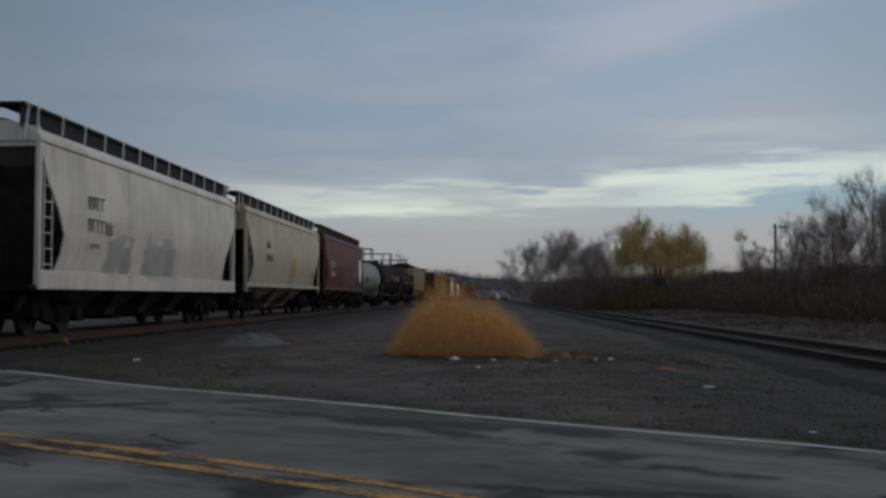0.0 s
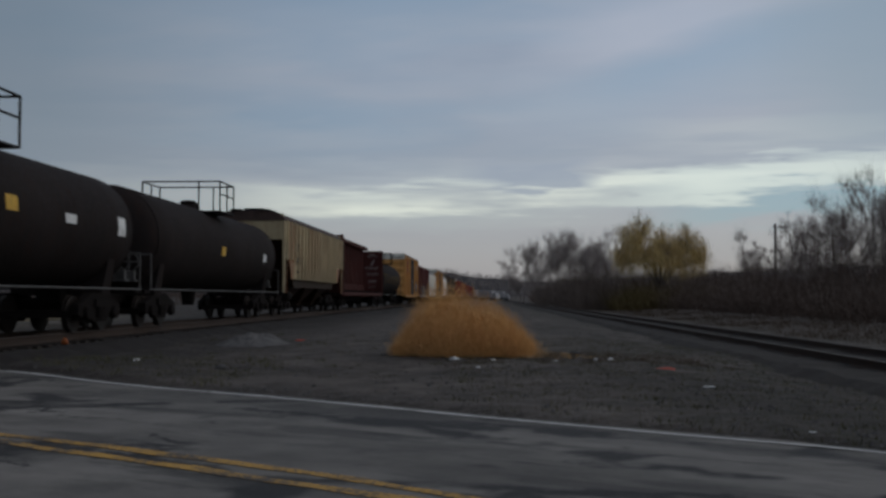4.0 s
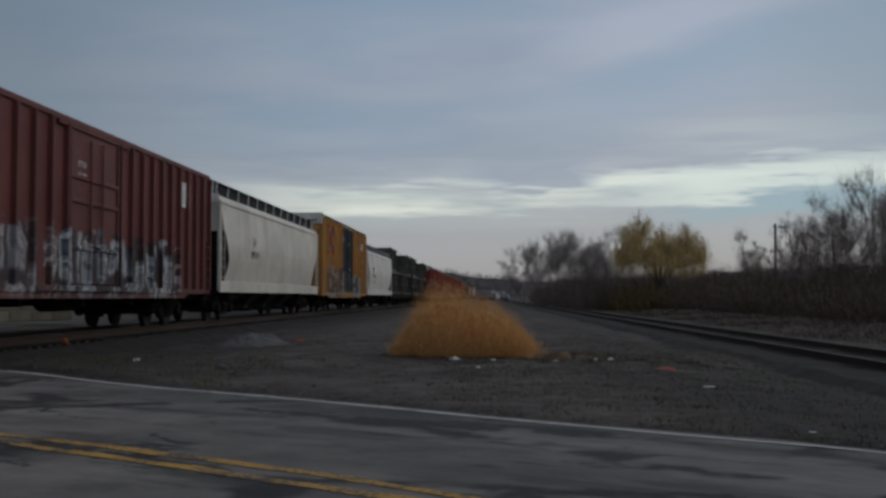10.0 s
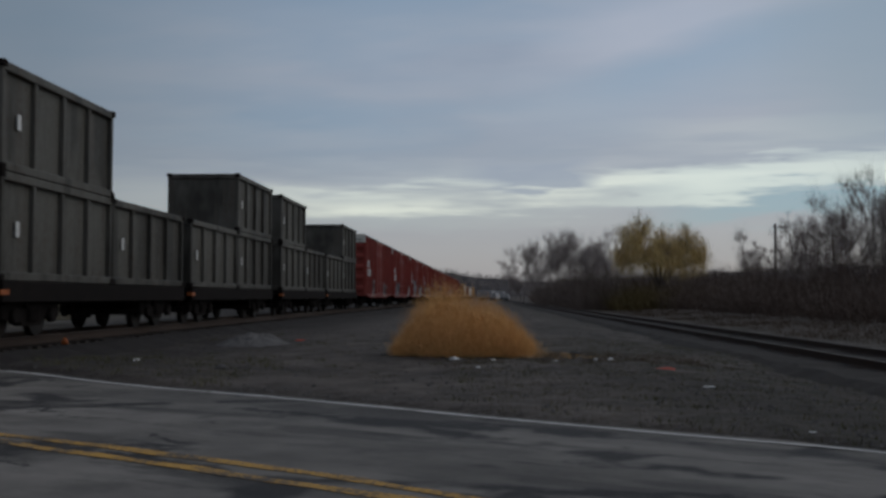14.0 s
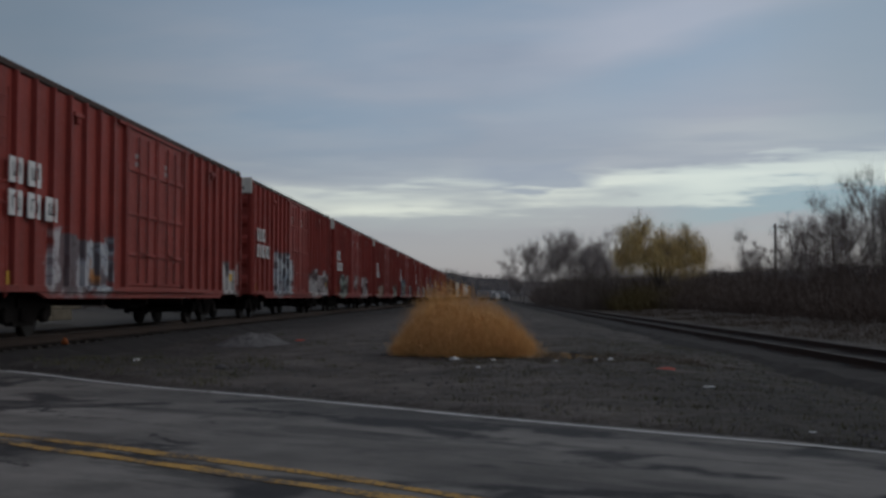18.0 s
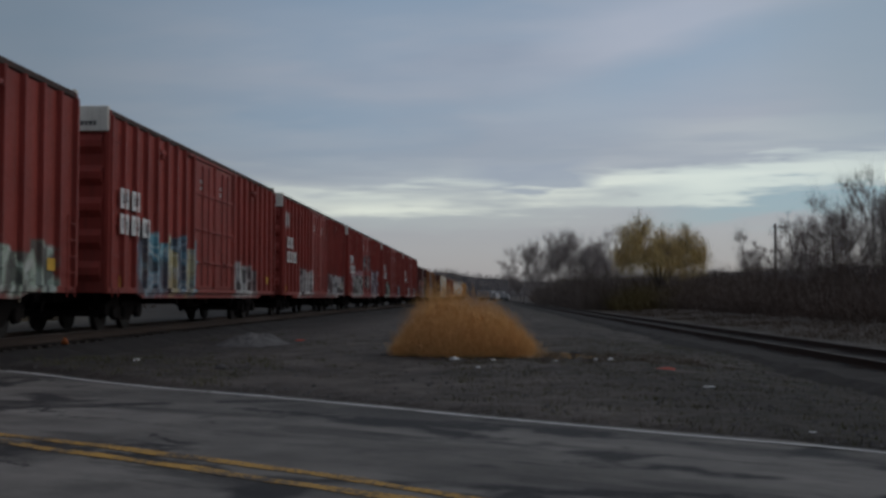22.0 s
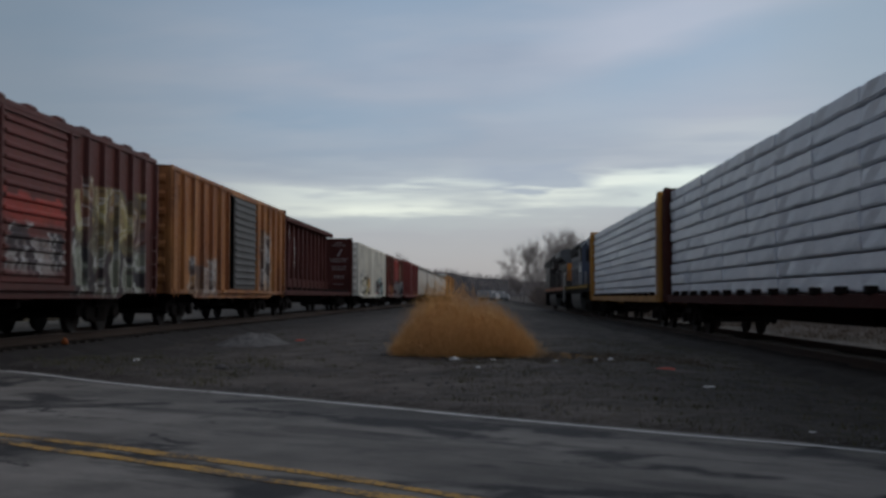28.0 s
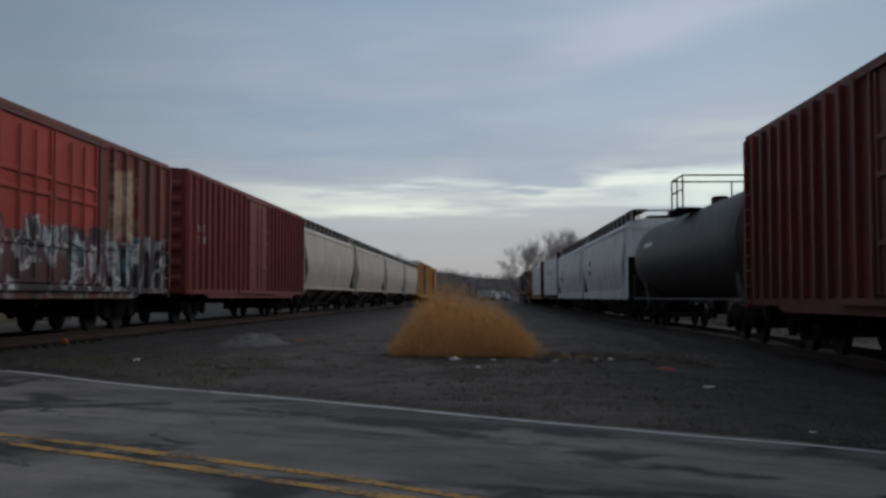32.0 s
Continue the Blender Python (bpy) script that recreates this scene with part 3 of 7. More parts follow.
def make_track(name, x0, lean, top, label, stone=None):
    base = tagged(new(name), label, "railway track", kind="structure")
    turn = -math.atan(lean)
    base.matrix_basis = Matrix.Translation((x0, 0, top)) @ Matrix.Rotation(turn, 4, "Z")
    bed = bmesh.new()
    ys = [-700, -100, -20] + list(np.arange(-10, 90, 0.6)) + [120, 200, 400, 1200]
    r = np.random.default_rng(7)
    sect = [(-2.9, -0.62), (-1.75, -0.21), (-0.9, -0.2), (0, -0.215), (0.9, -0.2), (1.75, -0.21), (2.9, -0.62)]
    if stone:
        sect = [(x, z + 0.055) for x, z in sect]
    loft(bed, [[(x + r.normal() * (0.04 if abs(x) < 2 else 0.01), y, z + r.normal() * (0.018 if abs(x) < 2 else 0.004)) for x, z in sect] for y in ys], close=False)
    part("ballast", bed, stone or MAT_BALLAST, base, "dark ballast bed")
    for s in (-1, 1):
        web = bmesh.new()
        prism(web, [(s * 0.7525 + x, z) for x, z in ((-0.07, -0.172), (0.07, -0.172), (0.07, -0.155), (0.012, -0.14), (0.012, -0.035), (0.036, -0.03), (0.036, -0.004), (-0.036, -0.004), (-0.036, -0.03), (-0.012, -0.035), (-0.012, -0.14), (-0.07, -0.155))], -700, 1200)
        rail = part("rail", web, MAT_RAIL, base, "rusty steel rail")
        part("rail_head", blocks(((s * 0.7525 - 0.033, -700, -0.004), (s * 0.7525 + 0.033, 1200, 0.002))), MAT_RAILHEAD, rail, "polished running surface")
    tie = mesh_of(blocks(((-1.3, -0.11, -0.33), (1.3, 0.11, -0.172)), bevel=0.012), "tie", MAT_TIE)
    for k in range(150):
        shared("tie", tie, base, (r.normal() * 0.02, -4 + k * 0.52, r.normal() * 0.006), r.normal() * 0.008)
    v, f = [], []
    for y in list(np.arange(-110, -4.3, 0.52)) + list(np.arange(74.1, 330, 0.52)):
        b = len(v)
        v += [(-1.3, y - 0.11, -0.172), (1.3, y - 0.11, -0.172), (1.3, y + 0.11, -0.172), (-1.3, y + 0.11, -0.172), (-1.3, y - 0.11, -0.25), (1.3, y - 0.11, -0.25)]
        f += [(b, b + 1, b + 2, b + 3), (b + 4, b + 5, b + 1, b)]
    rest = new("tie_row", soup("tie_row", v, f, MAT_TIE))
    rest.parent = base
    tagged(rest, kind="stuff")
    return base


make_track("track_west", LEFT_X, LEFT_LEAN, LEFT_TOP, "straight railway track on dark ballast with timber ties")
make_track("track_east", RIGHT_X, RIGHT_LEAN, RIGHT_TOP, "straight railway track on low dark ballast with timber ties", MAT_CINDER)

# ---- loose stones, weeds, litter ----
rng = np.random.default_rng(11)
v, f = [], []
ico = [(0, 0, 0.7), (1, 0, 0), (0, 1, 0), (-1, 0, 0), (0, -1, 0)]
for _ in range(9000):
    y = 8 + 34 * rng.random() ** 1.6
    x = rng.uniform(-8.5, 6.2) if rng.random() < 0.8 else rng.uniform(2, 6.2)
    if x * ROAD_N.x + y * ROAD_N.y < ROAD_FAR + 0.15 + float(bend(x * ROAD_U.x + y * ROAD_U.y)):
        continue
    s = 0.012 + 0.035 * rng.random() ** 3
    z = float(lie(x, y)) - 0.004
    a = rng.uniform(0, 6.28)
    b = len(v)
    for p in ico:
        j = rng.uniform(0.7, 1.3)
        v.append((x + s * j * (p[0] * math.cos(a) - p[1] * math.sin(a)), y + s * j * (p[0] * math.sin(a) + p[1] * math.cos(a)), z + s * p[2] * j))
    f += [(b, b + 1, b + 2), (b, b + 2, b + 3), (b, b + 3, b + 4), (b, b + 4, b + 1)]
stones = new("loose_stones", soup("loose_stones", v, f, MAT_STONE))
tagged(stones, "loose dark and pale stones scattered over the cinders", "gravel", kind="stuff")


def tufts(name, spots, mat, label, category, tall, per, width=0.006, seed=5, spread=0.16, kind="stuff"):
    r = np.random.default_rng(seed)
    roots, tips, w = [], [], []
    for x, y in spots:
        z = float(lie(x, y))
        for _ in range(per):
            a, d = r.uniform(0, 6.28), spread * r.random() ** 0.7
            h = tall * r.uniform(0.4, 1.1)
            px, py = x + d * math.cos(a), y + d * math.sin(a)
            roots.append((px, py, z - 0.02))
            tips.append((px + r.normal() * h * 0.45, py + r.normal() * h * 0.45, z + h))
            w.append(width * r.uniform(0.6, 1.5))
    vs, fs = blade_soup(r, roots, tips, w)
    return tagged(new(name, soup(name, vs, fs, mat)), label, category, kind=kind)


def scatter(n, x0, x1, y0, y1, seed, keep=lambda x, y: True):
    r = np.random.default_rng(seed)
    out = []
    while len(out) < n:
        x, y = r.uniform(x0, x1), r.uniform(y0, y1)
        if x * ROAD_N.x + y * ROAD_N.y > ROAD_FAR + 0.3 + float(bend(x * ROAD_U.x + y * ROAD_U.y)) and keep(x, y):
            out.append((x, y))
    return out


tufts("weeds", scatter(1300, -0.5, 6.0, 5.0, 30, 1), MAT_WEED, "low green and brown weeds in the cinders", "weeds", 0.05, 12, 0.006, 5, 0.25)
tufts("weeds", scatter(160, -8, 0, 15, 34, 2), MAT_WEED, "sparse low weeds in the cinders", "weeds", 0.06, 18, 0.006, 6)
tufts("weeds", scatter(150, -9.0, -3.5, 12.5, 21, 12), MAT_WEED, "green weeds at the edge of the road", "weeds", 0.10, 14, 0.006, 16, 0.2)
tufts("dead_grass", scatter(160, -0.6, 4.4, 18.5, 24, 3), MAT_STRAW, "thin dead grass round the dry bush", "grass", 0.09, 20, 0.006, 7)
tufts("dry_grass", scatter(40, 0.85, 2.1, 20.6, 23.2, 31), MAT_DRY, "sparse dry orange grass at the foot of the bush", "grass", 0.1, 7, 0.003, 9, 0.14)
tufts("dead_grass", scatter(1500, 10.6, 14.5, 20, 160, 4), MAT_STRAW, "dull dead grass along the far side of the track", "grass", 0.16, 20, 0.010, 8, 0.4)


def rubble(name, x, y, size, mat, label, category, seed, flat=0.5, turn=0.0):
    """A crumpled bit of litter or a stone, with uneven faces."""
    r = np.random.default_rng(seed)
    bm = bmesh.new()
    bmesh.ops.create_icosphere(bm, subdivisions=2, radius=1.0)
    for p in bm.verts:
        k = 1 + 0.28 * noise.noise(p.co * 1.7 + Vector((seed, 0, 0))) + 0.06 * r.normal()
        p.co = Vector((p.co.x * k * size[0] / 2, p.co.y * k * size[1] / 2, max(-0.35, p.co.z * k) * size[2] * flat))
    ob = new(name, mesh_of(bm, name, mat))
    ob.matrix_basis = pose(x, y, float(lie(x, y)) + 0.35 * size[2] * flat - 0.012, 0, 0, turn)
    return tagged(ob, label, category)

for i, (x, y, s) in enumerate(((-0.57, 20.6, (0.22, 0.16, 0.11)), (0.15, 20.3, (0.12, 0.1, 0.08)), (2.35, 20.2, (0.13, 0.1, 0.09)), (2.1, 20.4, (0.09, 0.08, 0.07)),
                               (3.02, 14.6, (0.19, 0.12, 0.05)), (2.92, 9.75, (0.09, 0.06, 0.04)), (-6.4, 19.6, (0.16, 0.1, 0.07)), (-0.1, 18.4, (0.1, 0.08, 0.05)),
                               (1.3, 19.6, (0.1, 0.08, 0.06)), (0.9, 21.6, (0.14, 0.1, 0.07)))):
    rubble("litter", x, y, s, MAT_LITTER, "crumpled pale scrap of litter lying on the cinders", "litter", i + 1, 0.5, 40 * i)
rubble("litter", 2.86, 17.4, (0.42, 0.12, 0.07), MAT_RED, "flattened red plastic scrap lying on the cinders", "litter", 21, 0.5, 8)
rubble("litter", -5.0, 29.0, (0.3, 0.12, 0.08), MAT_RED, "small red plastic scrap lying on the cinders", "litter", 22, 0.5, 8)


def mound(x, y, wide, deep, tall, label):
    """A low spill of stone, highest in the middle and ragged at the rim."""
    n = 26
    v, f = [], []
    for i in range(n):
        for j in range(n):
            a, b = (i / (n - 1) * 2 - 1), (j / (n - 1) * 2 - 1)
            k = max(0.0, 1 - a * a - b * b)
            z = tall * k ** 1.3 * (1 + 0.5 * noise.noise(Vector((a * 4, b * 4, 2)))) + 0.03 * noise.noise(Vector((a * 13, b * 13, 5))) * (k > 0)
            v.append((a * wide / 2, b * deep / 2, z if k > 0 else -0.05))
    for i in range(n - 1):
        for j in range(n - 1):
            f.append((i * n + j, (i + 1) * n + j, (i + 1) * n + j + 1, i * n + j + 1))
    ob = new("stone_mound", soup("stone_mound", v, f, MAT_HEAP))
    ob.location = (x, y, float(lie(x, y)))
    return tagged(ob, label, "stone mound")


mound(-5.9, 27.4, 1.9, 2.4, 0.26, "low grey mound of spilled stone dust")
rubble("stone", -4.4, 17.9, (0.24, 0.18, 0.14), MAT_STONE, "dark lump of stone on the cinders", "stone", 32)
rubble("stone", 2.0, 23.6, (0.28, 0.2, 0.14), MAT_STONE, "dark lump of stone on the cinders", "stone", 33)
flag = rubble("track_flag", -9.05, 22.9, (0.16, 0.1, 0.2), MAT_ORANGE, "small orange marker lying on the ballast shoulder", "marker", 34)
flag.location.z = LEFT_TOP - 0.16


# ---- plants ----
def dry_bush(x, y, wide, tall, label):
    """A loose clump of fine dry stems, highest to one side of the middle and thinning into a soft, ragged rim."""
    r = np.random.default_rng(17)
    base = tagged(new("dry_bush"), label, "bush")
    base.location = (x, y, float(lie(x, y)) - 0.02)
    us = (-1.05, -0.92, -0.78, -0.62, -0.46, -0.3, -0.1, 0.15, 0.4, 0.6, 0.75, 0.9, 1.05, 1.3, 1.8)
    hs = (0.1, 0.3, 0.58, 0.83, 0.97, 1.0, 0.97, 0.87, 0.78, 0.7, 0.57, 0.38, 0.2, 0.1, 0.03)
    for name, n, w in (("stem", 1500, 0.003), ("plume", 60000, 0.0022)):
        roots, tips, ws = [], [], []
        while len(roots) < n:
            u, v = r.uniform(-1.05, 1.08), r.uniform(-1, 1)
            if r.random() < 0.015:
                u = r.uniform(0.9, 1.7)
            if u * u * 0.8 + v * v > 1.0 + 0.5 * (u > 0.9):
                continue
            clump = 1 + 0.2 * noise.noise(Vector((u * 2.6, v * 2.0, 1.0))) + 0.16 * noise.noise(Vector((u * 6, v * 5, 3.0)))
            full = tall * float(np.interp(u, us, hs)) * clump * math.sqrt(max(0.05, 1 - 0.75 * v * v))
            z = full * r.random() ** 0.85 * (0.72 + 0.42 * r.random())
            p = Vector(((u + 0.05 * r.normal()) * wide / 2, v * wide * 0.38, z))
            if name == "stem":
                roots.append(Vector((p.x * 0.75, p.y * 0.75, 0))), tips.append(p)
            else:
                d = Vector((u * 0.6, v * 0.4, 0.6)) + Vector(r.normal(size=3)) * 0.6
                q = p + d.normalized() * (0.05 + 0.28 * r.random() ** 2)
                q.z = max(q.z, 0.01)
                roots.append(p), tips.append(q)
            ws.append(w * r.uniform(0.5, 1.6))
        vs, fs = blade_soup(r, roots, tips, ws)
        ob = new(name, soup(name, vs, fs, MAT_DRY))
        ob.parent = base
    return base


dry_bush(-0.46, 21.9, 2.58, 1.42, "soft clump of dry golden-orange stems standing in the cinders")


def bare_tree(x, y, tall, seed, label, mat_twig, stems=1, wide=0.5, low=0.3, dense=1.0):
    """Trunk, limbs and branches as tapered bars, with a crown of many fine twigs along all of them."""
    r = np.random.default_rng(seed)
    base = tagged(new("tree"), label, "tree")
    base.location = (x, y, float(lie(x, y)) - 0.05)
    base.rotation_euler[2] = r.uniform(0, 6.28)
    bm = bmesh.new()
    roots, tips, ws = [], [], []

    def bough(p, d, ln, rad, level):
        q = p + d * ln * 0.5 + Vector(r.normal(size=3) * ln * 0.05)
        d2 = (d + Vector((0, 0, 0.25)) + Vector(r.normal(size=3) * 0.15)).normalized()
        e = q + d2 * ln * 0.5
        if level < 2:
            tube(bm, p, q, rad, rad * 0.75, 5, False), tube(bm, q, e, rad * 0.75, rad * 0.4, 5, False)
        else:
            roots.extend((p, q)), tips.extend((q + (q - p) * 0.2, e)), ws.extend((rad, rad * 0.7))
        if level >= 2:
            for _ in range(4):
                s = p + (e - p) * r.random()
                roots.append(s), tips.append(s + Vector(r.normal(size=3) * 0.055 * tall) + Vector((0, 0, 0.03 * tall))), ws.append(0.0075)
        if level == 3:
            return
        n = int((8, 9, 8)[level] * dense * r.uniform(0.8, 1.2))
        for k in range(n):
            u = r.uniform(low if level == 0 else 0.2, 1.0)
            s = p + (q - p) * 2 * u if u < 0.5 else q + (e - q) * (2 * u - 1)
            a = r.uniform(0, 6.28)
            nd = (d2 * 0.55 + Vector((math.cos(a), math.sin(a), 0.25 * r.normal())) * (0.75 if level < 2 else 0.6) + Vector((0, 0, 0.3))).normalized()
            bough(s, nd, ln * (wide if level == 0 else 0.5) * r.uniform(0.7, 1.15) * (1.15 - 0.4 * u), max(rad * 0.45, 0.006), level + 1)

    for k in range(stems):
        a = 6.28 * k / stems + r.normal() * 0.4
        lean = 0.0 if stems == 1 else 0.22
        bough(Vector((math.cos(a) * lean, math.sin(a) * lean, 0)), Vector((math.cos(a) * lean + r.normal() * 0.05, math.sin(a) * lean + r.normal() * 0.05, 1)).normalized(), tall * (0.8 if stems == 1 else r.uniform(0.62, 0.82)), 0.0095 * tall / stems ** 0.4, 0)
    part("trunk", bm, MAT_BARK, base, "slender grey trunk and limbs")
    vs, fs = blade_soup(r, roots, tips, ws)
    ob = new("crown", soup("crown", vs, fs, mat_twig))
    ob.parent = base
    tagged(ob, "open crown of bare twigs")
    return base


def willow(x, y, tall, wide, seed, label):
    """Forked leaning stems that arch into two open domes, with thin budding strands hanging from the boughs."""
    r = np.random.default_rng(seed)
    base = tagged(new("willow_tree"), label, "tree")
    base.location = (x, y, float(lie(x, y)))
    bm = bmesh.new()
    roots, tips, ws = [], [], []
    domes = ((-0.22, 0.0, 0.62, 0.28, 0.40), (0.05, 0.12, 0.56, 0.22, 0.37), (0.27, -0.04, 0.56, 0.23, 0.35), (0.0, -0.16, 0.44, 0.24, 0.38), (0.40, 0.05, 0.48, 0.12, 0.30), (-0.38, 0.04, 0.50, 0.13, 0.33), (-0.2, -0.12, 0.48, 0.24, 0.3), (0.2, 0.02, 0.44, 0.2, 0.3))
    trunk = Vector((-0.1, 0.0, 0.16 * tall))
    tube(bm, (0.15, 0, -0.2), trunk, 0.42, 0.34, 8, False)
    for cx, cy, cz, rw, rh in domes:
        mid = Vector((cx * wide, cy * wide, cz * tall))
        knee = Vector((trunk.x + (mid.x - trunk.x) * 0.32, trunk.y + (mid.y - trunk.y) * 0.32, trunk.z + (mid.z - trunk.z) * 0.72))
        tube(bm, trunk, knee, 0.2, 0.12, 6, False), tube(bm, knee, mid, 0.12, 0.06, 6, False)
        for j in range(int(150 * rw)):
            d = Vector(r.normal(size=3)).normalized()
            d.z = abs(d.z)
            k = 0.72 + 0.3 * r.random() + 0.12 * noise.noise(d * 2.0 + Vector((seed, cx * 9, 0)))
            end = mid + Vector((d.x * rw * wide, d.y * rw * wide, d.z * rh * tall)) * k
            bow = mid.lerp(end, 0.55) + Vector((0, 0, 0.10 * rh * tall))
            tube(bm, mid, bow, 0.03, 0.02, 4, False), tube(bm, bow, end, 0.02, 0.01, 4, False)
            for _ in range(52):
                u = r.random() ** 0.55
                p = (1 - u) ** 2 * mid + 2 * u * (1 - u) * bow + u * u * end + Vector((r.normal() * 0.28, r.normal() * 0.28, r.normal() * 0.16))
                fall = r.uniform(0.3, 1.1) * (0.8 + 1.2 * (1 - d.z))
                q = p + Vector((r.normal() * 0.10, r.normal() * 0.10, -fall * 0.55))
                roots.extend((p, q)), tips.extend((q, q + Vector((r.normal() * 0.1, r.normal() * 0.1, -fall * 0.5)))), ws.extend((r.uniform(0.010, 0.019), r.uniform(0.010, 0.02)))
    part("trunk", bm, MAT_BARK, base, "several dark leaning stems")
    vs, fs = blade_soup(r, roots, tips, ws)
    ob = new("crown", soup("crown", vs, fs, MAT_WILLOW))
    ob.parent = base
    tagged(ob, "open crown of hanging yellow-green budding twigs")
    return base


def seen(px, far):
    """Sideways place at a distance that puts a thing at picture column px, to fit the camera's view."""
    return (px - 857) / 1900 * far


willow(seen(1167, 105), 105, 9.5, 9.4, 5, "yellow-green weeping willow coming into bud above the brush")
r0 = np.random.default_rng(23)
for i, (px, far, tall) in enumerate(((945, 150, 7.5), (962, 142, 10.0), (985, 150, 9.0), (1005, 140, 9.3), (1022, 136, 8.4), (1045, 132, 8.0), (1068, 128, 7.6), (1085, 120, 8.2), (925, 190, 8.5), (908, 230, 8.0))):
    bare_tree(seen(px, far), far, tall, 100 + i, "bare grey tree standing in the trackside brush", MAT_TWIG, 2, 0.55, 0.25, 1.15)
for i, (px, far, tall) in enumerate(((1400, 76, 7.2), (1425, 72, 6.6), (1450, 80, 7.0), (1490, 70, 7.4), (1518, 66, 8.4), (1545, 62, 7.6), (1572, 60, 7.8), (1600, 60, 7.6), (1468, 90, 7.4), (1640, 58, 7.5))):
    bare_tree(seen(px, far), far, tall, 140 + i, "bare many-stemmed tree standing in the trackside brush", MAT_TWIG, 5, 0.42, 0.3, 0.7)
for i, (px, far, tall) in enumerate(((1318, 130, 8.4), (1338, 125, 6.6))):
    bare_tree(seen(px, far), far, tall, 170 + i, "thin bare sapling above the brush", MAT_TWIG, 2, 0.35, 0.3, 0.9)
for i, (x, y, tall) in enumerate(((-40, 62, 6.0), (-46, 80, 6.5), (-34, 92, 6.0), (-38, 118, 7.5), (-30, 150, 7.0), (-19.5, 232, 12.2), (-23, 640, 19), (-45, 50, 5.5), (-52, 66, 6.4), (-24, 235, 9.0))):
    bare_tree(x, y, tall, 190 + i, "bare tree behind the railway line", MAT_TWIG, 2, 0.5, 0.25, 0.9)


def thicket(name, spots, mat, label, seed, per=70, tall=2.4, spread=0.9, width=0.009):
    r = np.random.default_rng(seed)
    roots, tips, ws = [], [], []
    for x, y, k in spots:
        z = float(lie(x, y))
        for _ in range(per):
            a, d = r.uniform(0, 6.28), spread * r.random() ** 0.6
            h = tall * k * r.uniform(0.3, 0.85) * (1 - 0.35 * d / spread)
            p = Vector((x + math.cos(a) * d * 0.7, y + math.sin(a) * d, z - 0.05))
            q = p + Vector((math.cos(a) * d * 0.8 + r.normal() * 0.55, math.sin(a) * d * 0.8 + r.normal() * 0.55, h))
            roots.append(p), tips.append(q), ws.append(width * r.uniform(0.6, 1.8))
            for _ in range(5):
                m = p + (q - p) * r.uniform(0.2, 1.0)
                roots.append(m), tips.append(m + Vector((r.normal() * 0.45, r.normal() * 0.45, r.normal() * 0.3 + 0.12))), ws.append(width * 0.6)
    vs, fs = blade_soup(r, roots, tips, ws)
    return tagged(new(name, soup(name, vs, fs, mat)), label, "brush", kind="stuff")


def spots(n, seed, y0, y1, x0, x1, k0=0.7, k1=1.25, power=1.0):
    r = np.random.default_rng(seed)
    return [(x0 + (x1 - x0) * r.random(), y0 + (y1 - y0) * r.random() ** power, r.uniform(k0, k1)) for _ in range(n)]


def uneven(places, seed):
    """Taller and lower stretches in a row of brush."""
    return [(x, y, k * (1 + 0.6 * noise.noise(Vector((x * 0.13, y * 0.10, seed))))) for x, y, k in places]


thicket("brush", uneven(spots(520, 1, 32, 110, 15, 24, 0.5, 1.35, 0.9), 1.5), MAT_BRUSH, "dense dark leafless brush beyond the track", 41, 46, 3.2)
thicket("brush", uneven(spots(460, 2, 40, 130, 22, 40, 0.6, 1.7), 2.5), MAT_BRUSH, "dense dark leafless brush on the bank", 42, 50, 4.6, 1.1)
thicket("brush", uneven(spots(420, 3, 110, 300, 12.5, 30, 0.9, 1.6), 3.5), MAT_BRUSH, "dense dark leafless brush along the line", 43, 40, 4.2, 1.4, 0.022)
thicket("brush", uneven(spots(90, 8, 36, 112, 16, 30, 0.6, 1.3), 4.5), MAT_SAPLING, "grey-brown saplings standing above the dark brush", 48, 30, 4.6, 1.2, 0.012)
thicket("brush", spots(60, 4, 85, 112, 11.5, 20, 0.7, 1.3), MAT_SPRING, "brush with yellow-brown buds under the willow", 44, 50, 2.6)
thicket("brush", spots(380, 6, 104, 200, 9.8, 24, 0.6, 1.3), MAT_SAPLING, "tall grey-brown saplings and brush among the trees", 46, 46, 7.2, 1.4, 0.016)
thicket("brush", spots(90, 7, 92, 125, 12.5, 19, 0.7, 1.2), MAT_SPRING, "tall brush with yellow-brown buds beside the willow", 47, 46, 3.6, 1.1, 0.014)
thicket("brush", spots(260, 5, 40, 330, -60, -24, 0.6, 1.4), MAT_BRUSH, "leafless brush behind the railway line", 45, 40, 2.3, 1.2, 0.02)


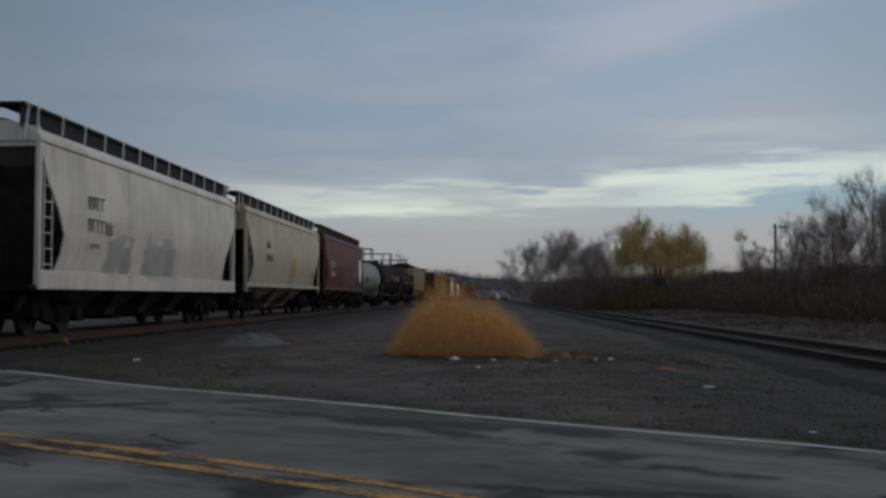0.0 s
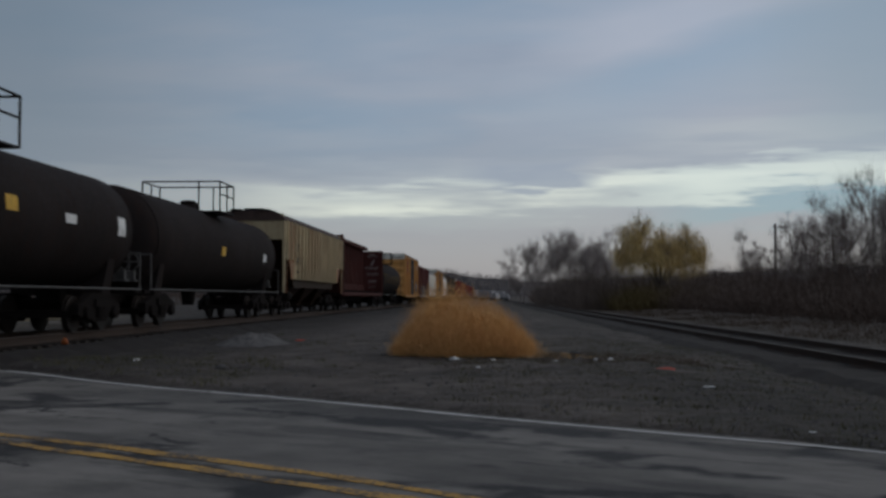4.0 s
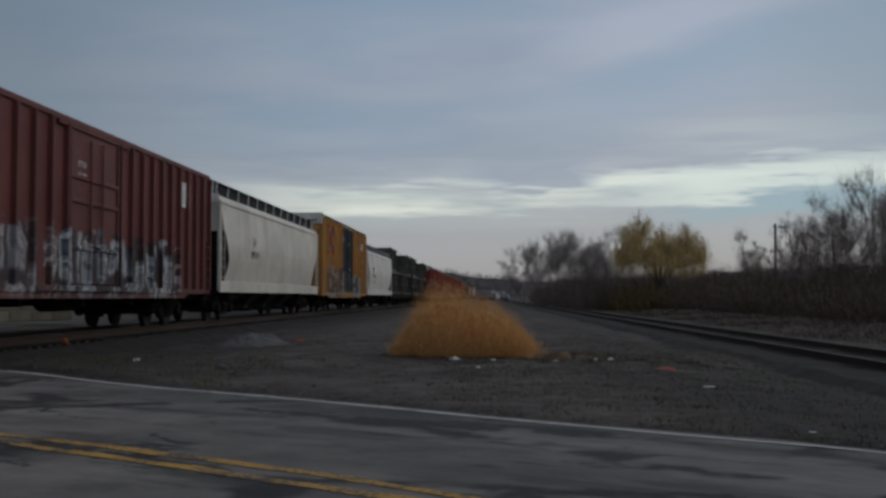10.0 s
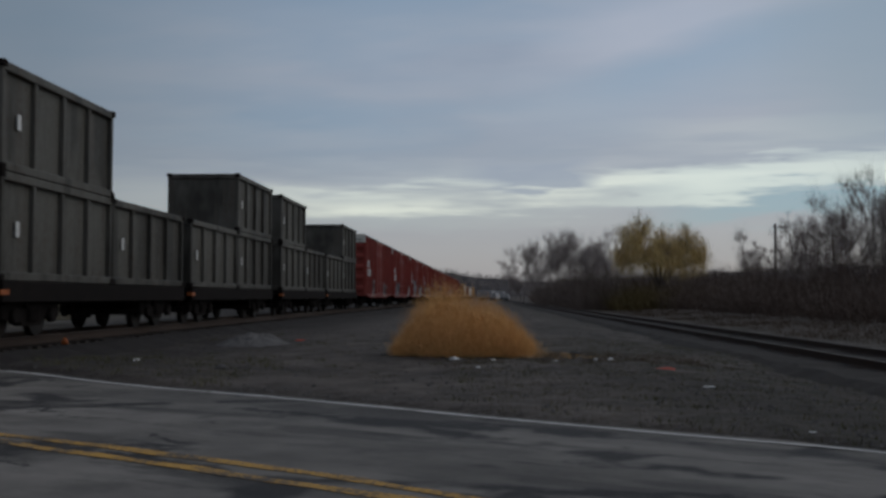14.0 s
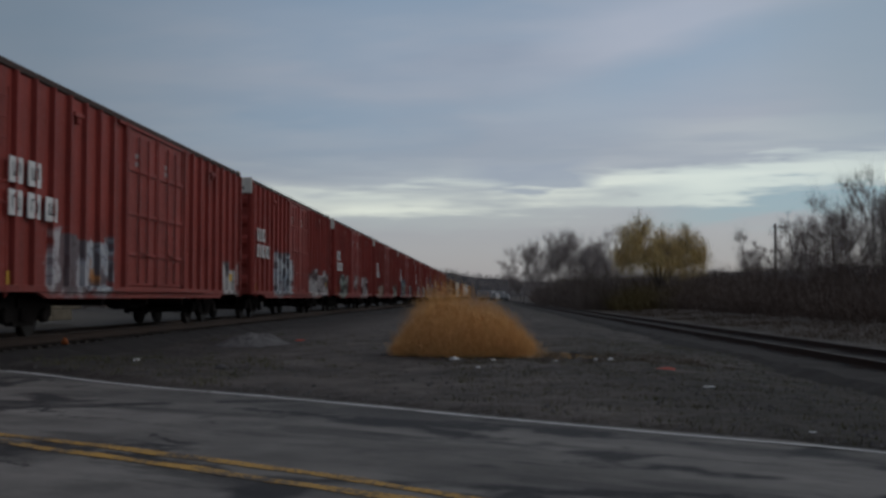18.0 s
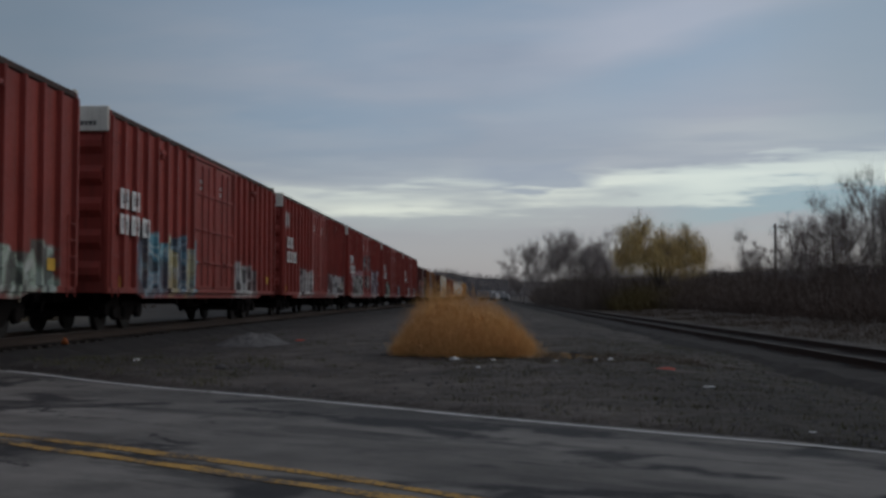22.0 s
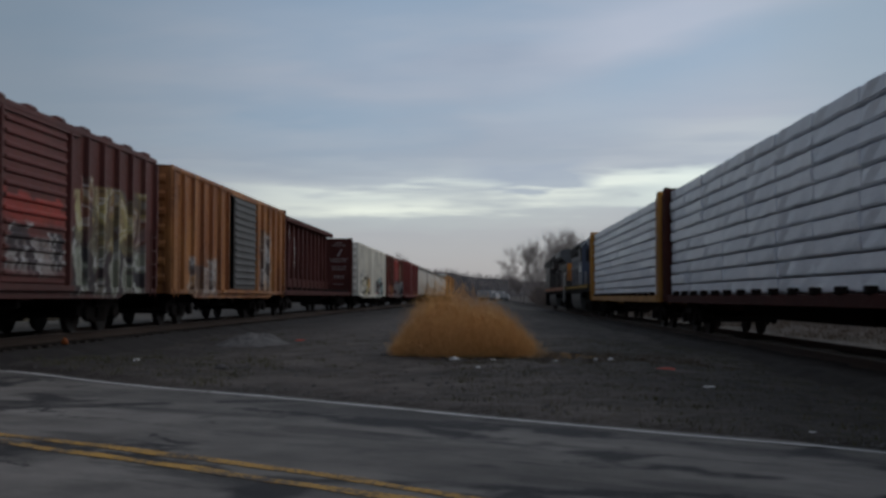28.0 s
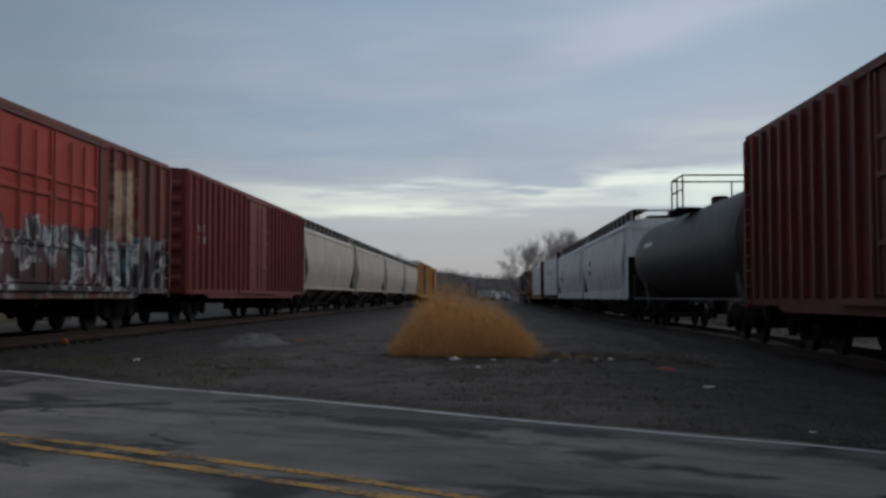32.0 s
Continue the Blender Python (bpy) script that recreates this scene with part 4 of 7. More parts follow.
def wooded_hill(name, pts, label, seed, deep=160, trees=(3.5, 7.5)):
    """A far ridge: uneven crest through (x, y, height), with a sloping face and a ragged line of trees."""
    r = np.random.default_rng(seed)
    v, f = [], []
    crest = []
    for (x0, y0, h0), (x1, y1, h1) in zip(pts, pts[1:]):
        n = max(2, int(math.hypot(x1 - x0, y1 - y0) / 7))
        for i in range(n):
            t = i / n
            s = t * t * (3 - 2 * t)
            crest.append((x0 + (x1 - x0) * t, y0 + (y1 - y0) * t, h0 + (h1 - h0) * s + 0.9 * noise.noise(Vector((len(crest) * 0.21, seed, 0)))))
    rows = 7
    for x, y, h in crest:
        away = Vector((x, y, 0)).normalized()
        for k in range(rows):
            t = k / (rows - 1)
            d = away * deep * (t - 1)
            v.append((x + d.x, y + d.y, h * t ** 0.8 - 1.0 + r.normal() * 0.5 * (k < rows - 1)))
        d = away * deep
        v.append((x + d.x, y + d.y, -1))
    m = rows + 1
    for i in range(len(crest) - 1):
        for k in range(m - 1):
            f.append((i * m + k, (i + 1) * m + k, (i + 1) * m + k + 1, i * m + k + 1))
    hill = tagged(new(name, soup(name, v, f, MAT_HILL)), label, "hill", kind="structure")
    roots, tips, ws = [], [], []
    for x, y, h in crest:
        for _ in range(26):
            t = 1 - r.random() ** 2 * 0.8
            away = Vector((x, y, 0)).normalized()
            p = Vector((x, y, 0)) + away * deep * (t - 1) + Vector((r.normal() * 5, r.normal() * 5, 0))
            p.z = h * t ** 0.8 - 1.5
            tall = r.uniform(*trees)
            roots.append(p), tips.append(p + Vector((r.normal() * 1.2, 0, tall))), ws.append(0.3)
            for _ in range(5):
                mm = p + Vector((0, 0, tall * r.uniform(0.3, 0.9)))
                roots.append(mm), tips.append(mm + Vector((r.normal() * 1.7, r.normal(), tall * r.uniform(0.1, 0.35)))), ws.append(0.22)
    vs, fs = blade_soup(r, roots, tips, ws)
    woods = new("woods", soup("woods", vs, fs, MAT_TWIG))
    tagged(woods, "leafless woods covering the far hill", "woods", kind="stuff")
    return hill


wooded_hill("hill_far", [(-900, 1500, 34), (-420, 1500, 36), (-130, 1450, 36), (-60, 1400, 35), (0, 1380, 27), (60, 1400, 22), (200, 1400, 24), (700, 1400, 30)], "low wooded hill on the horizon", 3)
wooded_hill("hill_east", [(30, 620, 8), (60, 500, 9), (85, 400, 11), (110, 330, 11.5), (170, 300, 12), (280, 300, 14), (420, 200, 15), (460, 0, 15)], "low wooded ridge behind the brush", 4, 60, (1.0, 2.4))

# ---- fixtures and far things ----
def utility_pole(x, y, tall, label):
    base = tagged(new("utility_pole"), label, "utility pole")
    base.location = (x, y, float(lie(x, y)) - 0.1)
    part("pole", tube(bmesh.new(), (0, 0, 0), (0, 0, tall), 0.16, 0.11, 10), MAT_WOODPOLE, base)
    part("crossarm", blocks(((-0.25, -0.06, tall - 0.45), (0.95, 0.06, tall - 0.33)), bevel=0.01), MAT_WOODPOLE, base)
    part("brace", pipes([(0.0, 0.08, tall - 1.0), (0.6, 0.08, tall - 0.4)], r=0.025), MAT_STEEL, base)
    for dx in (-0.15, 0.5, 0.85):
        part("insulator", tube(bmesh.new(), (dx, 0, tall - 0.33), (dx, 0, tall - 0.17), 0.05, 0.035, 8), MAT_LITTER, base)
    return base


utility_pole(seen(1367, 118), 118, 8.0, "weathered wooden utility pole above the brush")


def block_wall(x, y, n, rows, label):
    base = tagged(new("block_wall"), label, "wall")
    base.matrix_basis = pose(x, y, float(lie(x, y)), 0, 0, 78)
    me = mesh_of(blocks(((-0.595, -0.3, 0.005), (0.595, 0.3, 0.395)), bevel=0.03), "block", MAT_BLOCK)
    for j in range(rows):
        for i in range(n):
            shared("block", me, base, (1.2 * i + 0.6 * (j % 2), 0, 0.4 * j))
    return base


block_wall(-17.2, 30.0, 8, 2, "low wall of stacked pale concrete blocks behind the track")


def far_truck(x, y, turn, label):
    base = tagged(new("parked_truck"), label, "truck")
    base.matrix_basis = pose(x, y, float(lie(x, y)), 0, 0, turn)
    part("cargo_box", blocks(((-1.2, -2.5, 1.0), (1.2, 2.5, 3.2)), bevel=0.05), MAT_FARWHITE, base)
    part("cab", loft(bmesh.new(), [[(-1.1, -4.2, 0.6), (1.1, -4.2, 0.6), (1.1, -2.6, 0.6), (-1.1, -2.6, 0.6)], [(-1.1, -4.2, 1.5), (1.1, -4.2, 1.5), (1.1, -2.6, 1.5), (-1.1, -2.6, 1.5)], [(-1.0, -3.7, 2.4), (1.0, -3.7, 2.4), (1.0, -2.6, 2.4), (-1.0, -2.6, 2.4)]]), MAT_FARWHITE, base)
    part("frame", blocks(((-0.5, -4.0, 0.55), (0.5, 2.4, 0.98))), MAT_STEEL, base)
    for sx in (-1, 1):
        for yy in (-3.4, 1.5):
            part("wheel", tube(bmesh.new(), (sx * 0.85, yy, 0.5), (sx * 1.1, yy, 0.5), 0.5, 0.5, 14), MAT_BLACK, base)
    return base


far_truck(0.6, 330, 60, "white box truck parked far along the line")
far_truck(4.2, 360, 80, "white box truck parked far along the line")

# ---- rolling stock ----
CARS = []  # (thing, centre along its train, which train)


def truck_frame_mesh():
    bm = bmesh.new()
    out = [(-1.35, 0.42), (-1.35, 0.66), (-1.05, 0.72), (-0.55, 0.92), (0.55, 0.92), (1.05, 0.72), (1.35, 0.66), (1.35, 0.42), (1.12, 0.36), (0.72, 0.5), (0.42, 0.24), (-0.42, 0.24), (-0.72, 0.5), (-1.12, 0.36)]
    for s in (-1, 1):
        loft(bm, [[(s * 0.92, y, z) for y, z in out], [(s * 1.1, y, z) for y, z in out]])
        for y in (-0.89, 0.89):
            tube(bm, (s * 1.08, y, 0.45), (s * 1.2, y, 0.45), 0.17, 0.15, 10)
        for y in (-0.16, 0.0, 0.16):
            tube(bm, (s * 1.13, y, 0.34), (s * 1.13, y, 0.6), 0.065, 0.065, 7)
        box(bm, (s * 1.02 - 0.15, -0.4, 0.6), (s * 1.02 + 0.15, 0.4, 0.78))
    box(bm, (-1.05, -0.22, 0.5), (1.05, 0.22, 0.8))
    for y in (-1.35, 1.35):
        box(bm, (-0.9, y - 0.05, 0.35), (0.9, y + 0.05, 0.5))
    return mesh_of(bm, "truck", MAT_STEEL)


def wheelset_mesh():
    bm = bmesh.new()
    for s in (-1, 1):
        tube(bm, (s * 0.69, 0, 0), (s * 0.72, 0, 0), 0.45, 0.45, 22)
        tube(bm, (s * 0.72, 0, 0), (s * 0.82, 0, 0), 0.43, 0.42, 22)
        tube(bm, (s * 0.82, 0, 0), (s * 0.87, 0, 0), 0.16, 0.13, 10)
    tube(bm, (-1.1, 0, 0), (1.1, 0, 0), 0.08, 0.08, 8)
    return mesh_of(bm, "wheelset", MAT_WHEEL)


ME_TRUCK, ME_WHEELS = truck_frame_mesh(), wheelset_mesh()


def coupler_mesh():
    bm = blocks(((-0.09, -0.1, 0.76), (0.09, 0.62, 0.98)), ((-0.17, -0.34, 0.72), (0.15, -0.06, 1.02)), bevel=0.03)
    tube(bm, (0.13, -0.3, 0.7), (0.13, -0.3, 1.03), 0.08, 0.08, 8)
    tube(bm, (0.2, 0.1, 0.8), (0.3, -0.3, 0.45), 0.025, 0.025, 6)
    return mesh_of(bm, "coupler", MAT_STEEL)


ME_COUPLER = coupler_mesh()


def start_car(name, label, category, length, centre, train, inset=2.1, truck_axles=2):
    car = tagged(new(name), label, category, group="cars of the western train" if train == "W" else "cars of the eastern train")
    for s in (-1, 1):
        t = shared("truck", ME_TRUCK, car, (0, s * (length / 2 - inset), 0))
        for y in (-0.89, 0.89):
            shared("wheelset", ME_WHEELS, t, (0, y, 0.43))
        shared("coupler", ME_COUPLER, car, (0, s * (length / 2 + 0.28), 0), 0 if s < 0 else math.pi)
    CARS.append((car, centre, train))
    return car


def ladder(car, x, y, z0, z1, mat, wide=0.4, rungs=9):
    lines = [[(x, y - wide / 2, z0), (x, y - wide / 2, z1)], [(x, y + wide / 2, z0), (x, y + wide / 2, z1)]]
    lines += [[(x, y - wide / 2, z0 + (z1 - z0) * (i + 0.5) / rungs), (x, y + wide / 2, z0 + (z1 - z0) * (i + 0.5) / rungs)] for i in range(rungs)]
    return part("ladder", pipes(*lines, r=0.016, n=5), mat, car)


def bars(parent, x, rows, mat, name="lettering"):
    """Unreadable writing as plain bars (y0, y1, z0, z1) on a side at x."""
    t = 0.006 if x > 0 else -0.006
    bm = blocks(*[((min(x, x + t), a, c), (max(x, x + t), b, d)) for a, b, c, d in rows])
    return tagged(part(name, bm, mat, parent), kind="stuff")


def word(y, z, n, size, gap=0.6):
    """A row of n letter-sized bars."""
    w, t = size * 0.55, size * 0.13
    out = []
    for i in range(n):
        a = y + i * w * (1 + gap)
        k = int(a * 7 + z * 13 + i) % 3
        out.append((a, a + t, z, z + size))
        out.append((a + t * 1.05, a + w, z + size - t, z + size) if k != 1 else (a + t * 1.05, a + w, z, z + t))
        if k != 2:
            out.append((a + w - t, a + w, z + t * 1.1, z + size - t * 1.1))
    return out


def covered_hopper(label, front, back, train, mat, sill_mat=None, bays=4, ribbed=False, top=4.32, name="covered_hopper", walk_mat=None, marks=None, mark_mat=None, sill=True, rise=0.3, round_side=True, bay_mat=None, walkway=True, foot=1.3, end_z=3.3, rib_mat=None):
    L = back - front
    h = L / 2
    car = start_car(name, label, "railcar", L, (front + back) / 2, train)
    sill_mat = sill_mat or mat
    walk_mat = walk_mat or MAT_WHITE
    zt = top - 0.38
    knots = ((1.3, 1.36, 1.12), (1.7, 1.455, 1.28), (2.1, 1.53, 1.28), (2.6, 1.575, 0.86), (3.1, 1.565, 0.4), (zt - 0.1, 1.52, 0.05), (zt + 0.02, 1.5, 0.02))
    prof = []
    for (za, xa, ca), (zb, xb, cb) in zip(knots, knots[1:]):
        prof += [(za + (zb - za) * u, xa + (xb - xa) * u + 0.012 * u * (1 - u), ca + (cb - ca) * u) for u in (0.0, 0.33, 0.67)]
    prof.append(knots[-1])
    if not round_side:
        prof = [(foot, 1.5, 1.7), (2.0, 1.52, 1.5), (2.9, 1.53, 0.6), (3.4, 1.53, 0.12), (zt + 0.02, 1.53, 0.06)]
    for s in (-1, 1):
        bm = bmesh.new()
        loft(bm, [[(s * x, -h + c, z), (s * x, h - c, z), (s * (x - 0.035), h - c, z), (s * (x - 0.035), -h + c, z)] for z, x, c in prof], smooth=False)
        side = part("side_sheet", bm, mat, car)
        if ribbed:
            n = round((L - 0.9) / 0.88)
            for i in range(n + 1):
                y = -h + 0.45 + (L - 0.9) * i / n
                c = 0.0 if 2.2 < i < n - 2.2 else 0.6
                part("rib", rib(s * 1.58, y, foot - 0.02 + c * 1.4, zt, 0.034, 0.13), rib_mat or mat, side)
    slopes = bmesh.new()
    loft(slopes, [[(-1.36, -h + c, z), (1.36, -h + c, z), (1.36, h - c, z), (-1.36, h - c, z)] for z, c in ((1.25, 3.1), (2.2, 1.9), (zt - 0.5, 0.25), (zt, 0.12))])
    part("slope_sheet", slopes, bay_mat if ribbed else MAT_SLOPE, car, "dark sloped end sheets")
    roof = bmesh.new()
    prism(roof, [(-1.53, zt - 0.02), (-1.5, zt + 0.1), (-1.25, top - 0.08), (-0.8, top + 0.02), (0.8, top + 0.02), (1.25, top - 0.08), (1.5, zt + 0.1), (1.53, zt - 0.02)], -h + 0.01, h - 0.01)
    part("roof", roof, MAT_EAVE if ribbed else mat, car)
    part("roof_seam", blocks(*[((s * 1.53 - 0.02, -h, zt - 0.02), (s * 1.53 + 0.02, h, zt + 0.05)) for s in (-1, 1)]), MAT_EAVE if ribbed else mat, car)
    for y in np.linspace(-h + 2, h - 2, 5):
        # coloured black to close the shaded band behind the roof walk
        part("roof_hatch", blocks(((-0.45, y - 1.2, top + 0.02), (0.45, y + 1.2, top + 0.2)), bevel=0.04), MAT_BLACK, car, "dark long roof hatch")
    for s in (-1, 1):
        if walkway:
            # upright black sheet: the board's side and the shade below it
            part("running_board", blocks(((s * 0.95 - 0.3, -h - 0.12, top + rise), (s * 0.95 + 0.3, h + 0.12, top + rise + 0.06)), ((s * 1.16 - 0.015, -h - 0.1, top - 0.12), (s * 1.16 + 0.015, h + 0.1, top + rise))), MAT_BLACK, car, "dark grating walkway")
            post = mesh_of(pipes([(s * 1.25, 0, top - 0.06), (s * 1.27, 0, top + rise + 0.06)], r=0.02, n=5), "walkway_bracket", walk_mat)
            for y in np.linspace(-h + 0.5, h - 0.5, 13):
                shared("walkway_bracket", post, car, (0, y, 0))
        else:
            part("running_board", blocks(((s * 0.6 - 0.25, -h - 0.12, top + 0.04), (s * 0.6 + 0.25, h + 0.12, top + 0.09))), MAT_BLACK, car, "dark grating walkway")
        part("end_platform", blocks(((-1.5, s * h - 0.35, 0.95), (1.5, s * h + 0.3, 1.06)), bevel=0.01), MAT_STEEL, car)
        end = bmesh.new()
        loft(end, [[(-1.45, s * (h - 0.2), z), (1.45, s * (h - 0.2), z), (1.45, s * (h - 0.06), z), (-1.45, s * (h - 0.06), z)] for z in (end_z, top - 0.1)])
        part("end_panel", end, mat, car)
        if walkway:
            part("end_walkway", blocks(((-1.25, s * h - 0.1, top + rise), (1.25, s * h + 0.3, top + rise + 0.05))), walk_mat, car)
            for q in (-1.25, 1.25):
                part("end_bracket", pipes([(q, s * h - 0.1, zt), (q, s * h + 0.1, top + rise + 0.04)], r=0.022), walk_mat, car)
        for q in (-1, 1):
            part("corner_post", blocks(((q * 1.48 - 0.05, s * (h - 0.07) - 0.06, 1.0), (q * 1.48 + 0.05, s * (h - 0.07) + 0.06, zt)), bevel=0.012), mat, car)
            ladder(car, q * 1.53, s * (h - 0.42), 1.0, zt - 0.1, mat)
        for q in (-0.7, 0.7):
            part("end_post", pipes([(q, s * (h - 0.05), 1.05), (q, s * (h - 0.12), zt - 0.5)], r=0.04), MAT_STEEL, car)
    if sill:
        for s in (-1, 1):
            part("side_sill", blocks(((s * 1.5 - 0.05, -h, 0.97), (s * 1.5 + 0.05, h, 1.36)), bevel=0.015), sill_mat, car)
    elif not ribbed:
        for s in (-1, 1):
            part("side_sill", blocks(((s * 1.5 - 0.04, -h, 1.2), (s * 1.5 + 0.04, h, 1.36)), bevel=0.012), sill_mat, car)
    part("centre_sill", blocks(((-0.3, -h, 0.72), (0.3, h, 1.02))), MAT_STEEL, car)
    for k in range(bays):
        y = -h + 2.9 + (L - 5.8) * (k + 0.5) / bays
        w = (L - 5.4) / bays / 2
        ch = bmesh.new()
        loft(ch, [[(-a, y - b, z), (a, y - b, z), (a, y + b, z), (-a, y + b, z)] for z, a, b in ((0.38, 0.5, 0.32), (0.52, 0.55, 0.34), (foot + 0.02, 1.44, w * 0.97))])
        bay = part("hopper_bay", ch, bay_mat or MAT_BAY, car)
        part("gate", blocks(((-0.72, y - 0.38, 0.26), (0.72, y + 0.38, 0.38)), bevel=0.02), MAT_STEEL, bay)
    part("brake_rig", pipes([(1.2, -h + 1.6, 0.9), (1.2, -h + 2.6, 0.85)], r=0.2, n=10), MAT_STEEL, car)
    if marks:
        for q in (1, -1):
            bars(car, q * 1.585, marks, mark_mat or MAT_LETTER)
    return car


def rib(x, y, z0, z1, wide, deep):
    """An upright hat-shaped stiffener."""
    d, w = deep / 2, wide
    return loft(bmesh.new(), [[(x - d, y - w, z), (x + d, y - w * 0.7, z), (x + d, y + w * 0.7, z), (x - d, y + w, z)] for z in (z0, z1)])


def boxcar(label, front, back, train, mat, top=5.0, door=None, door_mat=None, doors=2, end_cap=None, ribs=0.88, placards=False, roof_mat=None, marks=(), name="boxcar",
           end_mat=None, sill_z=0.92, door_ribs=False, roof_ribs=0, ladder_mat=None, gap=0.0, eave_mat=None, rod_mat=None):
    rod_mat = rod_mat or door_mat or mat
    L = back - front
    h = L / 2
    car = start_car(name, label, "railcar", L, (front + back) / 2, train, 2.6)
    w = 1.54
    d0, d1 = door or (-2.35, 2.35)
    roof_mat, end_mat, ladder_mat, door_mat = roof_mat or mat, end_mat or mat, ladder_mat or mat, door_mat or mat
    for s in (-1, 1):
        side = part("side_panel", blocks(((s * w - 0.04, -h, sill_z), (s * w + 0.04, h, top))), mat, car)
        belly = bmesh.new()
        pts = [(-h + 2.0, sill_z + 0.02), (-h + 2.6, sill_z - 0.13), (h - 2.6, sill_z - 0.13), (h - 2.0, sill_z + 0.02)]
        loft(belly, [[(s * w - 0.03, y, z) for y, z in pts], [(s * w + 0.045, y, z) for y, z in pts]])
        part("side_sill", belly, mat, car)
        part("sill_beam", blocks(((s * w - 0.02, -h + 0.02, sill_z - 0.01), (s * w + 0.075, h - 0.02, sill_z + 0.13)), bevel=0.01), mat, car)
        part("eave", blocks(((s * w - 0.03, -h, top - 0.12), (s * w + 0.085, h, top + 0.02)), bevel=0.02), eave_mat or roof_mat, car)
        for a, b in ((-h + 0.06, d0 - gap - 0.1), (d1 + 0.1, h - 0.06)):
            n = max(1, round((b - a) / ribs))
            for i in range(n + 1):
                part("rib", rib(s * (w + 0.09), a + (b - a) * i / n, sill_z + 0.13, top - 0.12, 0.055, 0.11), mat, side)
        if end_cap:
            for y in (-5.5, 5.5):
                part("lift_bracket", blocks(((s * (w + 0.1) - 0.05, y - 0.24, top - 0.52), (s * (w + 0.1) + 0.06, y + 0.24, top - 0.42)), ((s * (w + 0.1) - 0.05, y - 0.06, top - 0.66), (s * (w + 0.1) + 0.05, y + 0.06, top - 0.52)), bevel=0.012), mat, car)
        if gap:
            # flat black plate stands in for the unlit inside of the gap
            part("door_opening", blocks(((s * (w + 0.045) - 0.012, d0 - gap, sill_z + 0.17), (s * (w + 0.045) + 0.012, d0, top - 0.2))), MAT_VOID, car, "black plate for the open gap beside the door")
        dw = (d1 - d0) / doors
        for k in range(doors):
            a, b = d0 + k * dw + 0.03, d0 + (k + 1) * dw - 0.03
            dr = part("door", blocks(((s * (w + 0.05) - 0.03, a, sill_z + 0.17), (s * (w + 0.05) + 0.03, b, top - 0.2)), bevel=0.015), door_mat, car)
            if door_ribs:
                for z in np.arange(sill_z + 0.3, top - 0.3, 0.235):
                    part("door_corrugation", blocks(((s * (w + 0.1) - 0.03, a + 0.06, z), (s * (w + 0.1) + 0.03, b - 0.06, z + 0.10)), bevel=0.025), door_mat, dr)
            else:
                for z in (sill_z + 0.9, sill_z + 1.9, top - 1.25):
                    part("door_beam", blocks(((s * (w + 0.1) - 0.025, a + 0.03, z), (s * (w + 0.1) + 0.025, b - 0.03, z + 0.09)), bevel=0.012), door_mat, dr)
                for y in (a + 0.06, b - 0.06):
                    part("door_edge", blocks(((s * (w + 0.1) - 0.02, y - 0.04, sill_z + 0.2), (s * (w + 0.1) + 0.02, y + 0.04, top - 0.22))), door_mat, dr)
                mid = (a + b) / 2
                lines = [[(s * (w + 0.13), y, sill_z + 0.25), (s * (w + 0.13), y, top - 0.35)] for y in (mid - 0.35, mid + 0.35)]
                part("locking_rod", pipes(*lines, [(s * (w + 0.14), mid - 0.35, 1.95), (s * (w + 0.14), mid + 0.5, 1.85)], r=0.028, n=5), rod_mat, dr)
        if not door_ribs:
            # added dark strips stand in for the dark gaps round the doors
            for y in [d0 + k * dw for k in range(doors + 1)]:
                part("door_gasket", blocks(((s * (w + 0.05) - 0.03, y - 0.035, sill_z + 0.15), (s * (w + 0.05) + 0.042, y + 0.035, top - 0.18))), MAT_EAVE, car, "dark strip for the gap at the door")
            part("door_header", blocks(((s * (w + 0.05) - 0.03, d0, top - 0.21), (s * (w + 0.05) + 0.05, d1, top - 0.15))), MAT_EAVE, car)
        part("door_track", blocks(((s * (w + 0.1) - 0.06, d0 - (d1 - d0) * 0.5, sill_z + 0.03), (s * (w + 0.1) + 0.04, d1 + (d1 - d0) * 0.5, sill_z + 0.14)), ((s * (w + 0.1) - 0.06, d0 - 0.6, top - 0.2), (s * (w + 0.1) + 0.03, d1 + 0.6, top - 0.13))), mat, car)
        # ends
        end = part("end_wall", blocks(((-w, s * (h - 0.05) - 0.04, sill_z), (w, s * (h - 0.05) + 0.04, top))), end_mat, car)
        cap_z = top - 0.5 if end_cap else top - 0.1
        pitch, deep = (0.74, 0.09) if end_cap else (0.46, 0.07)
        zs = np.arange(sill_z + 0.25, cap_z - pitch * 0.45, pitch)
        for z in zs:
            cor = bmesh.new()
            y0 = s * (h - 0.01)
            loft(cor, [[(x, y0, z), (x, y0 + s * deep, z + pitch * 0.22), (x, y0 + s * deep, z + pitch * 0.44), (x, y0, z + pitch * 0.65)] for x in (-w + 0.1, w - 0.1)])
            part("end_corrugation", cor, end_mat, end)
        if end_cap:
            bars_at = s * (h + 0.093)
            tagged(part("end_lettering", blocks(*[((x, min(bars_at, bars_at + s * 0.005), cap_z + 0.14), (x + 0.07, max(bars_at, bars_at + s * 0.005), cap_z + 0.24)) for x in np.arange(0.25, 1.3, 0.1)]), MAT_LETTER, car), kind="stuff")
            part("end_cap", blocks(((-w - 0.06, s * (h + 0.02) - 0.07, cap_z), (w + 0.06, s * (h + 0.02) + 0.07, top + 0.09)), bevel=0.02), end_cap, car, "pale upper end panel")
